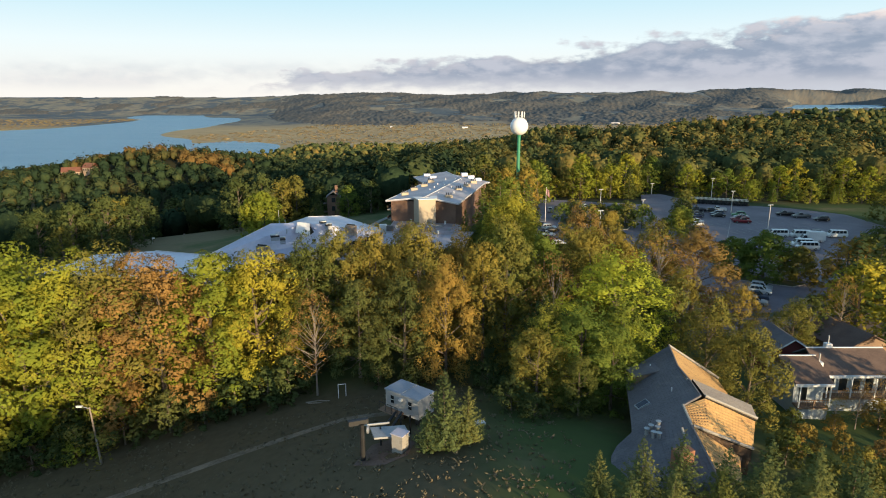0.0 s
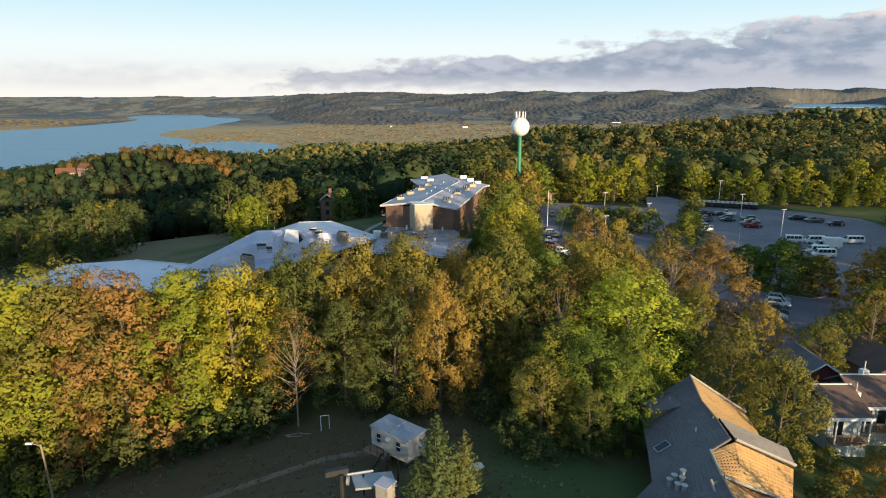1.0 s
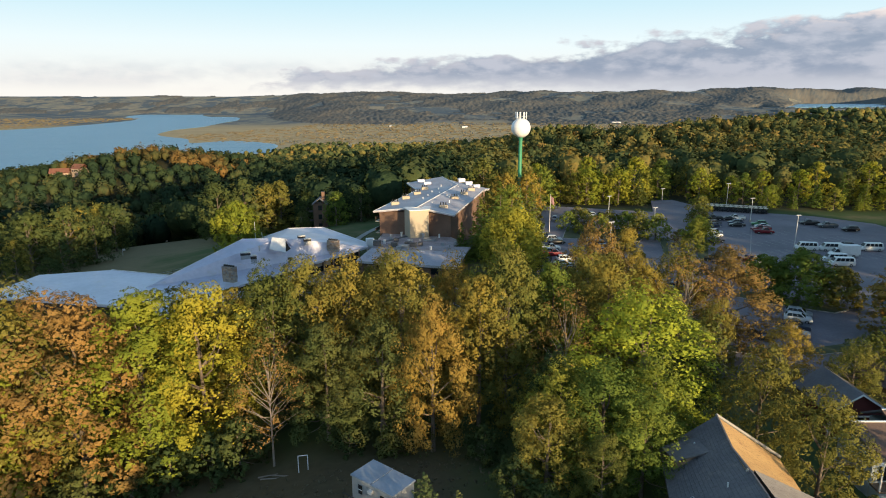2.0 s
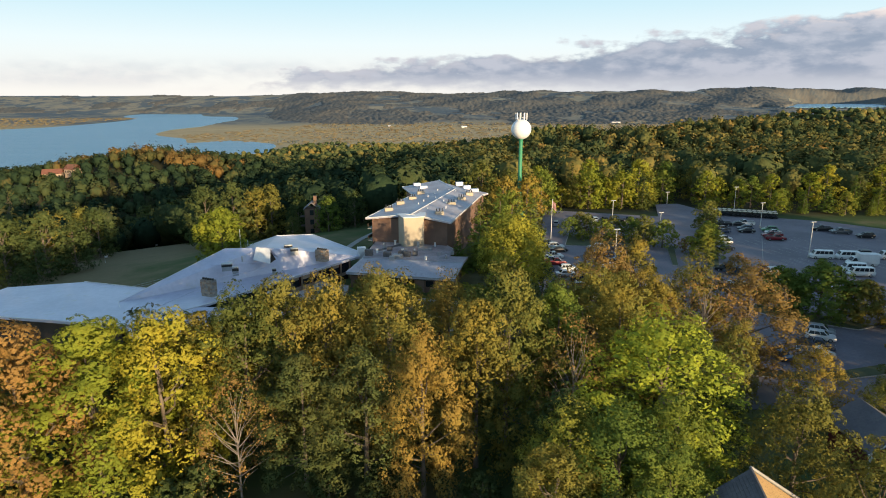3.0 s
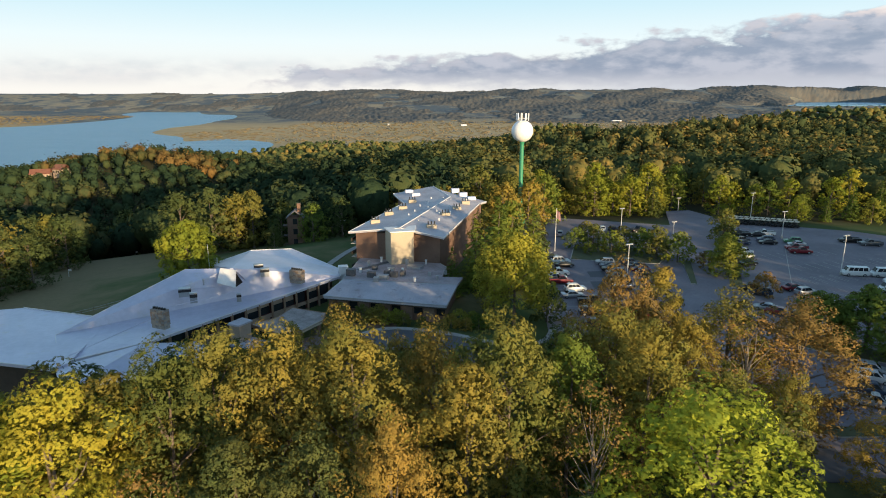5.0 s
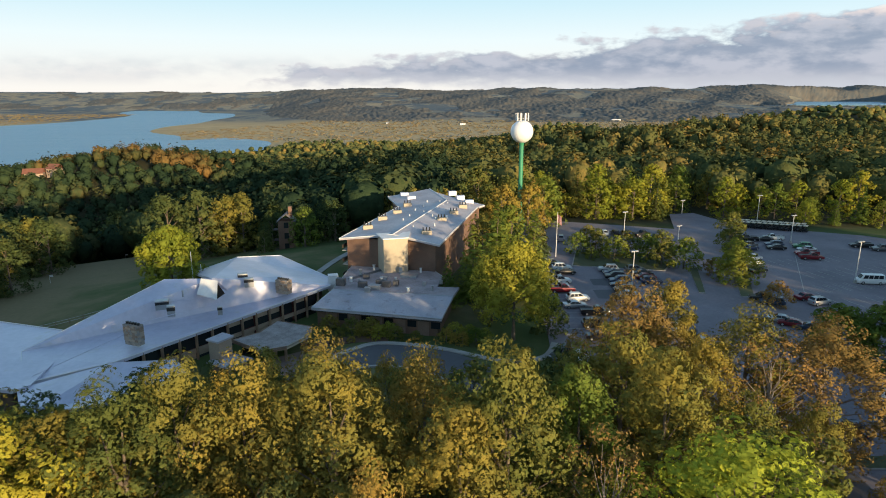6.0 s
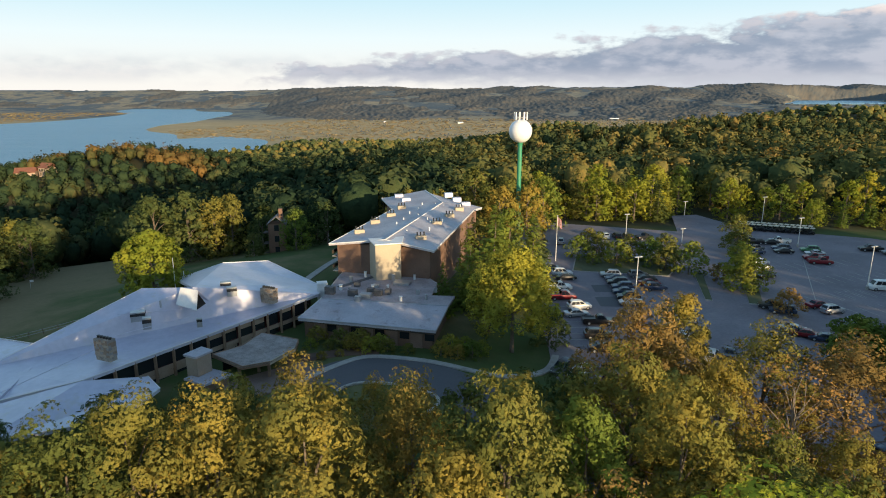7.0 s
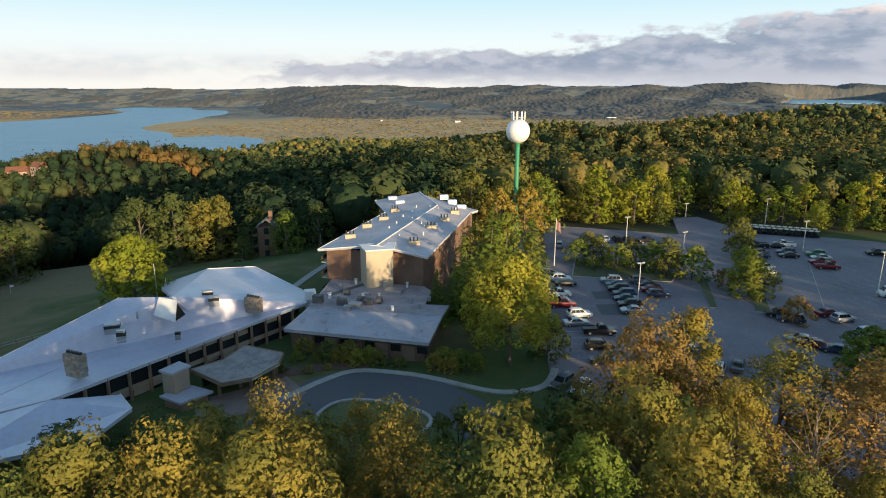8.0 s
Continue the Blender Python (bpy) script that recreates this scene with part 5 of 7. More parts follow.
def hotel():
    root = thing("hotel", "four-storey brown brick hotel with a pale flat roof", "building")
    FL, FR, BL, BR = (-15.6, 168.8), (4.2, 163.4), (-6.2, 204), (13.5, 203)
    FL2, TOP2, FR2 = (-10.2, 219.5), (0.6, 229), (15.6, 206)
    e, rg = 12.7, 13.9
    R0, R1, R2 = (-4.8, 167.0, rg), (6.0, 206.5, rg), (1.2, 226, rg)
    roof_piece("roof", [(*FL, e), R0, R1, (*BL, e)], 0.4, HOTELROOF, root, "pale weathered roof slope")
    roof_piece("roof", [R0, (*FR, e), (*BR, e), (*FR2, e), R1], 0.4, HOTELROOF, root, "pale weathered roof slope")
    roof_piece("roof", [(*BL, e - 0.01), R1, R2, (*TOP2, e), (*FL2, e)], 0.4, HOTELROOF, root, "pale weathered roof slope")
    roof_piece("roof", [R1, (*FR2, e - 0.01), (*TOP2, e - 0.02), R2], 0.4, HOTELROOF, root, "pale weathered roof slope")
    out = [(-14.2, 169.9), (3.4, 165.2), (12.6, 202.6), (14.2, 206), (0.6, 227.4), (-8.8, 218.8), (-5.2, 203.4)]
    part("wall", wall_run(bmesh.new(), out, -2.0, 12.6, 0.35, True), BRICK, root, "brown brick wall")
    part("stair_tower", prism(bmesh.new(), [(-7.9, 168.2), (-6.4, 164.0), (-1.9, 165.2), (-1.9, 170)], 4, 13.6), CREAM, root, "cream stucco stair tower")
    part("stair_cap", prism(bmesh.new(), [(-8.2, 168.4), (-6.5, 163.6), (-1.6, 165.0), (-1.6, 170.3)], 13.6, 13.78), WHITE, root, "pale coping")
    # balconies down the lawn side
    a, b = Vector(out[0]), Vector(out[-1])
    for fl in range(4):
        for k in range(8):
            m, ln = between(b.lerp(a, k / 8 + 0.01), b.lerp(a, (k + 1) / 8 - 0.01), 0, 0, 0)
            z = 1.2 + fl * 2.9
            bal = part("balcony", box(bmesh.new(), 0, -1.3, z - 0.15, ln, 0.0, z, m), CONCRETE, root, "concrete balcony slab")
            part("railing", box(bmesh.new(), 0, -1.3, z + 0.35, ln, -1.22, z + 1.05, m), DARKWOOD, bal, "dark timber railing")
            part("glass_door", box(bmesh.new(), 0.3, -0.05, z + 0.05, ln - 0.3, 0.02, z + 2.2, m), GLASS, bal)
    def unit(x, y, w, hh, mat, pipes):
        u = new("roof_unit")
        u.parent, u.matrix_basis = root, pose(x, y, 13.0, 0, 0, 14)
        part("housing", box(bmesh.new(), -w / 2, -w * 0.3, -0.3, w / 2, w * 0.3, hh), mat, u)
        for k in range(pipes):
            px = -w / 2 + (k + 0.5) * w / pipes
            part("pipe", tube(bmesh.new(), [(px, 0, hh), (px, 0, hh + 0.7)], [0.13, 0.13], 8), BLACK, u, "black vent pipe")
    ring = [(*FL, e), R0, (*FR, e), (*BR, e), (*FR2, e), (*TOP2, e), (*FL2, e), (*BL, e)]
    for i in range(8):
        part("eave_trim", tube(bmesh.new(), [ring[i], ring[(i + 1) % 8]], [0.09, 0.09], 5), WHITE, root, "white eave trim")
    for a, b in ((R0, R1), (R1, R2)):
        part("ridge_cap", tube(bmesh.new(), [(a[0], a[1], a[2] + 0.02), (b[0], b[1], b[2] + 0.02)], [0.12, 0.12], 5), WHITE, root, "pale ridge cap")
    vr = np.random.default_rng(4)
    for k in range(22):
        t, s = vr.uniform(0.05, 0.98), vr.uniform(-5.5, 5.5)
        x, y = -4.8 + 10.8 * t + s, 167 + 39.5 * t - 0.27 * s
        part("roof_pipe", tube(bmesh.new(), [(x, y, 12.8), (x, y, 13.95)], [0.13, 0.13], 6), WHITE, root, "white roof pipe")
    for x, y in ((-10.8, 176.5), (-8.6, 186), (-5.8, 193.5), (-3.9, 203)):
        unit(x, y, 2.0, 0.75, CREAM, 3)
    for x, y in ((1.6, 170.5), (4.6, 184), (7.4, 192), (9.8, 200)):
        unit(x, y, 2.0, 0.9, CREAM, 3)
    for x, y in ((-5.6, 219), (-3.4, 213), (7.6, 221.5), (9.6, 214), (11.6, 207)):
        unit(x, y, 2.2, 0.9, METALROOF, 0)
    return root


hotel()


# ---- houses beside the field ----
PALESHINGLE = surface("pale_shingle", (0.3, 0.25, 0.2), (0.46, 0.39, 0.31), 0.9, 0.5, 5, bump=0.4, stain=(0.24, 0.2, 0.17))


def along(line, t):
    """The point at share t of a polyline's run."""
    line = [Vector(p) for p in line]
    runs = [(b - a).length for a, b in zip(line, line[1:])]
    d = t * sum(runs)
    for a, b, ln in zip(line, line[1:], runs):
        if d <= ln or b is line[-1]:
            return a.lerp(b, min(1.0, d / ln))
        d -= ln


def courses(name, ridge, eave, mat, root, label, step=0.34, cuts=30, seed=1, thick=0.3):
    """A shingled slope: overlapping courses from eave to ridge, each cut into uneven shingles, over a solid deck."""
    rnd = random.Random(seed)
    bm = bmesh.new()
    top = [along(ridge, k / cuts) for k in range(cuts + 1)]
    low = [along(eave, k / cuts) for k in range(cuts + 1)]
    n = max(3, int(sum((a - b).length for a, b in zip(top, low)) / (cuts + 1) / step))
    up = Vector((0, 0, 1))
    for r in range(n):
        for k in range(cuts):
            jit = rnd.uniform(-0.006, 0.008)
            lift = up * (0.045 + jit)
            a, b = low[k].lerp(top[k], r / n), low[k + 1].lerp(top[k + 1], r / n)
            c, d = low[k + 1].lerp(top[k + 1], (r + 1) / n), low[k].lerp(top[k], (r + 1) / n)
            gap = (b - a) * 0.012
            v = [bm.verts.new(p) for p in (a + gap + lift, b - gap + lift, c - gap + up * 0.006, d + gap + up * 0.006, a + gap, b - gap)]
            bm.faces.new(v[:4])
            bm.faces.new((v[1], v[0], v[4], v[5]))
    part(name, bm, mat, root, label)
    deck = bmesh.new()
    for k in range(cuts):
        slab(deck, [low[k], low[k + 1], top[k + 1], top[k]], thick)
    part("roof_deck", deck, DARKWOOD, root)


def shingle_house():
    root = thing("house", "large house with a weathered shingle roof, grey and brown by light", "house")
    RIDGE = [(27.6, 71.5, 10.6), (26.9, 66.5, 10.15), (27.0, 63.0, 10.0), (26.9, 59.9, 9.8), (24.8, 58.9, 9.25), (24.5, 55.6, 8.65), (23.5, 46.0, 8.3)]
    EAVE = [(22.3, 71.2, 7.2), (21.2, 66.0, 7.05), (20.3, 61.8, 6.9), (19.4, 58.0, 6.7), (17.4, 56.2, 6.25), (16.4, 54.6, 6.05), (14.7, 46.8, 5.3)]
    courses("roof", RIDGE, EAVE, SHINGLE, root, "shingle slope in even courses, grey for its shade", 0.36, 64, 3)
    # slopes facing the morning sun, orange ones painted sunlit, stepping down along the ridge
    courses("roof", [(27.55, 71.3, 10.58), (26.85, 66.5, 10.13), (26.7, 63.6, 10.0)], [(33.4, 70.2, 6.75), (32.9, 66.4, 6.75), (32.3, 63.2, 6.8)], SHINGLESUN, root, "shingle slope with sunlight in its orange-brown", 0.36, 24, 4)
    courses("roof", [(27.3, 63.3, 10.14), (27.3, 59.7, 9.94)], [(33.2, 61.5, 7.9), (32.5, 58.8, 7.85)], PALESHINGLE, root, "pale shingle slope", 0.36, 12, 5)
    courses("roof", [(24.75, 58.8, 9.24), (27.2, 59.55, 9.72), (32.2, 58.5, 7.65)], [(24.6, 55.9, 8.68), (26.6, 55.8, 8.0), (30.5, 55.2, 6.5)], SHINGLESUN, root, "shingle slope with sunlight in its orange-brown", 0.36, 22, 6)
    courses("roof", [(23.5, 55.4, 8.5), (24.8, 55.7, 8.55), (28.8, 54.2, 6.25)], [(23.4, 52.5, 7.4), (24.6, 52.0, 7.0), (27.6, 51.0, 5.5)], SHINGLESUN, root, "shingle slope with sunlight in its orange-brown", 0.36, 18, 7)
    for a, b in (((27.6, 71.6, 10.66), (33.6, 70.4, 6.85)), ((26.75, 63.45, 10.06), (32.4, 62.9, 6.95)), ((27.3, 59.62, 9.98), (32.5, 58.7, 7.9)), ((24.7, 55.8, 8.72), (30.5, 55.1, 6.58)), ((23.3, 52.4, 7.5), (23.45, 55.5, 8.6)), ((24.55, 55.85, 8.74), (24.75, 58.95, 9.32))):
        part("rake_board", tube(bmesh.new(), [a, b], [0.15, 0.15], 6), CONCRETE, root, "pale weathered rake board")
    for a, b in zip(RIDGE, RIDGE[1:]):
        part("ridge_cap", tube(bmesh.new(), [(a[0], a[1], a[2] + 0.03), (b[0], b[1], b[2] + 0.03)], [0.13, 0.13], 6), SHINGLE, root, "shingle ridge cap")
    # end walls between the stepped roofs and the walls below
    for a, b in (((26.8, 63.5, 9.8), (32.2, 63.0, 6.7)), ((27.2, 59.5, 9.6), (32.3, 58.6, 7.6)), ((24.6, 55.7, 8.5), (30.2, 55.1, 6.4)), ((27.7, 71.3, 10.2), (33.2, 70.1, 6.6))):
        bm = bmesh.new()
        vs = [bm.verts.new(v) for v in (a, b, (b[0], b[1], 2.0), (a[0], a[1], 2.0))]
        bm.faces.new(vs)
        bmesh.ops.solidify(bm, geom=bm.faces[:], thickness=0.22)
        part("gable_wall", bm, TIMBER, root, "brown timber gable wall")
    part("wall", wall_run(bmesh.new(), [(16.4, 48.0), (26.0, 47.0), (27.0, 51.6), (29.8, 55.6), (31.6, 59.2), (31.6, 63.4), (32.4, 69.6), (23.4, 70.6), (21.4, 62.0), (18.4, 56.8), (17.2, 54.4)], 1.0, 5.6, 0.3, True), TIMBER, root, "brown timber wall")
    for x, y, z in ((20.4, 56.6, 6.9), (20.9, 56.9, 7.1), (21.4, 56.4, 7.2), (20.8, 55.8, 7.0), (21.7, 57.1, 7.4), (21.2, 55.4, 7.1)):
        part("vent_pipe", tube(bmesh.new(), [(x, y, z - 0.2), (x, y, z + 1.0), (x, y, z + 1.1)], [0.2, 0.2, 0.3], 10), STEEL, root, "steel roof vent pipe")
    for x, y, z in ((24.6, 68.9, 8.9), (24.9, 62.6, 9.0)):
        part("vent_pipe", tube(bmesh.new(), [(x, y, z - 0.2), (x, y, z + 0.45)], [0.07, 0.07], 6), WHITE, root, "thin white roof pipe")
    sky = part("skylight", box(bmesh.new(), -0.75, -0.45, -0.1, 0.75, 0.45, 0.16, pose(21.7, 62.2, 7.6, 0, -26, 12)), STEEL, root, "grey skylight kerb")
    part("pane", box(bmesh.new(), -0.66, -0.36, 0.16, 0.66, 0.36, 0.18, pose(21.7, 62.2, 7.6, 0, -26, 12)), GLASS, sky, "dark skylight pane")
    # small dormer over the west slope
    dm = part("dormer", prism(bmesh.new(), [(22.4, 67.2), (24.8, 67.6), (24.5, 69.4), (22.1, 69.0)], 7.2, 8.7), TIMBER, root, "brown timber dormer")
    roof_piece("dormer_roof", [(22.1, 66.9, 8.7), (25.4, 67.4, 9.3), (25.1, 69.8, 9.3), (21.8, 69.3, 8.7)], 0.14, SHINGLE, dm, "grey shingle dormer roof")
    part("chimney", box(bmesh.new(), -0.9, -0.5, -2, 0.9, 0.5, 1.6, pose(21.6, 50.4, 7.8, 0, 0, 20)), surface("red_brick", (0.24, 0.1, 0.06), (0.36, 0.17, 0.1), 0.9, 1, 8), root, "red brick chimney")
    return root


shingle_house()


def gable_house(name, label, x, y, z, turn, w, d, eave, ridge, wallmat, roofmat):
    root = thing(name, label, "house", x, y, z, turn)
    part("wall", box(bmesh.new(), -w / 2, -d / 2, -2, w / 2, d / 2, eave), wallmat, root)
    for s in (1, -1):
        roof_piece("roof", [(0, -d / 2 - 0.5, ridge), (s * (w / 2 + 0.5), -d / 2 - 0.5, eave - 0.15), (s * (w / 2 + 0.5), d / 2 + 0.5, eave - 0.15), (0, d / 2 + 0.5, ridge)], 0.22, roofmat, root)
    for yy in (-d / 2, d / 2):
        bm = bmesh.new()
        vs = [bm.verts.new(v) for v in ((-w / 2, yy, eave), (w / 2, yy, eave), (0, yy, ridge - 0.2), (-w / 2, yy * 0.98, eave), (w / 2, yy * 0.98, eave), (0, yy * 0.98, ridge - 0.2))]
        for f in ((0, 1, 2), (5, 4, 3), (0, 2, 5, 3), (2, 1, 4, 5), (1, 0, 3, 4)):
            bm.faces.new([vs[i] for i in f])
        part("gable", bm, wallmat, root)
    return root


red = gable_house("house", "small dark red house with white trim", 50.9, 88.6, -1.0, 0, 6.6, 7, 4.9, 7.1, REDWALL, SHINGLE)
for s in (1, -1):
    part("bargeboard", slab(bmesh.new(), [(0, -4.06, 7.14), (s * 3.9, -4.06, 4.66), (s * 3.9, -3.98, 4.66), (0, -3.98, 7.14)], 0.22), WHITE, red, "white bargeboard")
    part("corner_board", box(bmesh.new(), s * 3.22 - 0.12, -3.58, 0, s * 3.22 + 0.12, -3.4, 4.8), WHITE, red, "white corner board")
for x0, x1, z0, z1 in ((-3.3, 3.3, 3.9, 4.1), (-0.6, -0.42, 1.2, 3.9), (0.9, 1.08, 1.2, 3.9), (-3.3, 3.3, 1.1, 1.25)):
    part("trim_board", box(bmesh.new(), x0, -3.56, z0, x1, -3.44, z1), WHITE, red, "white trim board")
part("window", box(bmesh.new(), -0.42, -3.53, 1.4, 0.9, -3.45, 3.8), GLASS, red, "dark window")


def deck_house():
    root = thing("house", "pale blue house with brown shed roofs and a railed deck", "house")
    for x0, x1, y0, e, r in ((44.6, 48.4, 72.2, 5.35, 7.2), (49.6, 59.0, 74.8, 5.3, 7.2)):
        part("wall", box(bmesh.new(), x0, y0 + 0.9, -1, x1, y0 + 6.5, e), BLUEWALL, root, "pale blue siding")
        roof_piece("roof", [(x0 - 0.6, y0 - 0.5, e), (x1 + 0.4, y0 - 0.5, e), (x1 + 0.4, y0 + 4.2, r), (x0 - 0.6, y0 + 4.2, r)], 0.2, SHINGLEDUSK, root, "brown shingle shed roof")
        roof_piece("roof", [(x0 - 0.6, y0 + 4.2, r), (x1 + 0.4, y0 + 4.2, r), (x1 + 0.4, y0 + 7.2, e), (x0 - 0.6, y0 + 7.2, e)], 0.2, SHINGLE, root, "grey shingle back slope")
        part("fascia", box(bmesh.new(), x0 - 0.65, y0 - 0.56, e - 0.34, x1 + 0.45, y0 - 0.44, e + 0.02), WHITE, root, "white fascia board")
        part("ridge_cap", box(bmesh.new(), x0 - 0.6, y0 + 4.1, r - 0.02, x1 + 0.4, y0 + 4.3, r + 0.1), WHITE, root, "pale ridge trim")
        part("deck", box(bmesh.new(), x0, y0 - 0.6, 2.0, x1, y0 + 0.9, 2.2), TIMBER, root, "timber deck floor")
        part("base_wall", box(bmesh.new(), x0, y0 - 0.4, -1, x1, y0 + 0.88, 1.98), BLUEWALL, root, "pale blue base wall")
        part("base_trim", box(bmesh.new(), x0 - 0.1, y0 - 0.62, -0.3, x1 + 0.1, y0 - 0.42, 0.0), WHITE, root, "white base board")
        n = int((x1 - x0) / 1.5)
        for k in range(n + 1):
            x = x0 + (x1 - x0) * k / n
            part("post", box(bmesh.new(), x - 0.07, y0 - 0.6, 2.2, x + 0.07, y0 - 0.46, e - 0.15 if k % 2 == 0 else 3.2), WHITE if k % 2 == 0 else TIMBER, root, "deck post")
        for z in (2.35, 3.15):
            part("rail", box(bmesh.new(), x0, y0 - 0.57, z, x1, y0 - 0.49, z + 0.09), TIMBER, root, "timber deck rail")
        for k in range(int((x1 - x0) / 0.28)):
            x = x0 + 0.14 + 0.28 * k
            part("baluster", box(bmesh.new(), x - 0.03, y0 - 0.55, 2.42, x + 0.03, y0 - 0.51, 3.16), TIMBER, root)
        for k in range(n - 1):
            x = x0 + 0.7 + (x1 - x0 - 0.8) * k / max(1, n - 1)
            part("window", box(bmesh.new(), x, y0 + 0.84, 2.5, x + 1.0, y0 + 0.93, 4.6), GLASS, root, "dark glazed door")
    for x, y, z in ((48.9, 75.6, 5.8), (52.2, 79.4, 6.8)):
        part("chimney", box(bmesh.new(), x - 0.4, y - 0.4, z - 0.6, x + 0.4, y + 0.4, z + 0.9), WHITE, root, "small white chimney")
        part("flue", tube(bmesh.new(), [(x, y, z + 0.9), (x, y, z + 2.0)], [0.1, 0.1], 6), STEEL, root, "thin steel flue")


SHINGLEDUSK = surface("weathered_brown_shingle", (0.11, 0.072, 0.055), (0.18, 0.12, 0.09), 0.9, 0.5, 4, bump=0.4)
deck_house()
gable_house("house", "tan house half hidden by trees", 66, 96, -1.0, 10, 9, 9, 3.0, 5.2, TIMBER, SHINGLEDUSK)




# ---- vehicles ----
def paint(name, c, metal=0.2):
    m, N = material(name)
    f = noise_at(N, N.n("ShaderNodeTexCoord").outputs["Object"], 2.0, 3)
    col = N.mix(N.math("MULTIPLY", f, 0.25), rgb(c), rgb(tuple(v * 0.7 for v in c)))
    return finish(m, N, N.n("ShaderNodeBsdfPrincipled", ins={"Base Color": col, "Roughness": 0.34, "Metallic": metal, "Coat Weight": 0.3}).outputs[0])


PAINT = {"white": paint("car_white", (0.72, 0.72, 0.7), 0), "silver": paint("car_silver", (0.42, 0.43, 0.45), 0.5), "black": paint("car_black", (0.015, 0.015, 0.017)), "blue": paint("car_blue", (0.03, 0.05, 0.1)),
         "red": paint("car_red", (0.2, 0.012, 0.02)), "grey": paint("car_grey", (0.13, 0.135, 0.14), 0.4), "green": paint("tarp_green", (0.05, 0.2, 0.07), 0), "tan": paint("car_tan", (0.35, 0.3, 0.22))}
LAMPWHITE = surface("headlamp", (0.6, 0.6, 0.6), (0.75, 0.75, 0.75), 0.15, 2, 8)
LAMPRED = surface("tail_lamp", (0.25, 0.01, 0.01), (0.35, 0.02, 0.02), 0.2, 2, 8)


def loft(bm, sections):
    """Skin between outlines given as (x, [(y, z), ...])."""
    rings = [[bm.verts.new((x, y, z)) for y, z in ring] for x, ring in sections]
    n = len(rings[0])
    for a, b in zip(rings, rings[1:]):
        for i in range(n):
            j = (i + 1) % n
            bm.faces.new((a[i], a[j], b[j], b[i]))
    bm.faces.new(rings[0][::-1])
    bm.faces.new(rings[-1])
    return bm


def hull(w, z0, z1):
    """A body outline across the car: sills tucked in, shoulders rounded."""
    return [(-w * 0.44, z0), (w * 0.44, z0), (w * 0.5, z0 + 0.18), (w * 0.5, z1 - 0.22), (w * 0.46, z1), (-w * 0.46, z1), (-w * 0.5, z1 - 0.22), (-w * 0.5, z0 + 0.18)]


CARS = {}


def vehicle_proto(kind):
    """The meshes of one kind of vehicle, nose along +x."""
    spec = {  # length, width, bonnet height, shoulder, roof, glass from, to
        "sedan": (4.7, 1.82, 0.9, 0.96, 1.45, -1.62, 0.86), "suv": (4.65, 1.88, 1.04, 1.08, 1.72, -2.16, 0.84), "pickup": (5.6, 1.95, 1.1, 1.14, 1.85, -0.55, 1.15),
        "van": (5.6, 2.0, 1.15, 1.3, 2.2, -2.7, 1.95), "boxtruck": (6.6, 2.1, 1.2, 1.3, 2.2, 1.1, 2.4)}[kind]
    ln, w, bon, sh, roof, g0, g1 = spec
    hl = ln / 2
    out = []
    body = loft(bmesh.new(), [(-hl, hull(w * 0.9, 0.42, sh - 0.06)), (-hl + 0.18, hull(w, 0.28, sh)), (-hl * 0.5, hull(w, 0.25, sh + 0.01)), (0, hull(w, 0.25, sh)), (g1 + 0.35, hull(w, 0.25, sh - 0.04)), (hl - 0.35, hull(w * 0.98, 0.28, bon - 0.08)), (hl - 0.05, hull(w * 0.9, 0.34, bon - 0.25)), (hl, hull(w * 0.82, 0.42, bon - 0.4))])
    out.append(("body", body, None, ""))
    lean_f, lean_r = (0.9, 0.8) if kind == "sedan" else (0.8, 0.42) if kind != "van" else (0.55, 0.1)
    wr = w * 0.72
    def cab(z):
        t = (z - sh) / (roof - sh)
        return g0 + lean_r * t, g1 + 0.35 - lean_f * t, w * 0.92 * (1 - t) + wr * t
    a, b = cab(sh - 0.02), cab(roof)
    lo = [Vector(v) for v in ((a[0], -a[2] / 2, sh - 0.02), (a[1], -a[2] / 2, sh - 0.02), (a[1], a[2] / 2, sh - 0.02), (a[0], a[2] / 2, sh - 0.02))]
    hi = [Vector(v) for v in ((b[0], -b[2] / 2, roof), (b[1], -b[2] / 2, roof), (b[1], b[2] / 2, roof), (b[0], b[2] / 2, roof))]
    g = bmesh.new()
    lv, hv = [g.verts.new(v) for v in lo], [g.verts.new(v) for v in hi]
    g.faces.new(hv)
    g.faces.new(lv[::-1])
    for i in range(4):
        g.faces.new((lv[i], lv[(i + 1) % 4], hv[(i + 1) % 4], hv[i]))
    bmesh.ops.bevel(g, geom=g.edges[:], offset=0.13, segments=3, affect="EDGES")
    out.append(("cabin", g, None, ""))

    def pane(name, i, u0, u1, v0, v1):
        """A pane of glass just proud of one side of the cabin."""
        j = (i + 1) % 4
        nrm = (lo[j] - lo[i]).cross(hi[i] - lo[i]).normalized()
        at = lambda u, v: lo[i].lerp(lo[j], u).lerp(hi[i].lerp(hi[j], u), v) + nrm * 0.012
        w = bmesh.new()
        fr = [w.verts.new(at(*q)) for q in ((u0, v0), (u1, v0), (u1, v1), (u0, v1))]
        bk = [w.verts.new(at(*q) - nrm * 0.03) for q in ((u0, v0), (u1, v0), (u1, v1), (u0, v1))]
        w.faces.new(fr)
        w.faces.new(bk[::-1])
        for k in range(4):
            w.faces.new((fr[(k + 1) % 4], fr[k], bk[k], bk[(k + 1) % 4]))
        out.append((name, w, TINTED, "dark glass"))

    n_p = {"sedan": 2, "suv": 3, "pickup": 2, "van": 4, "boxtruck": 1}[kind]
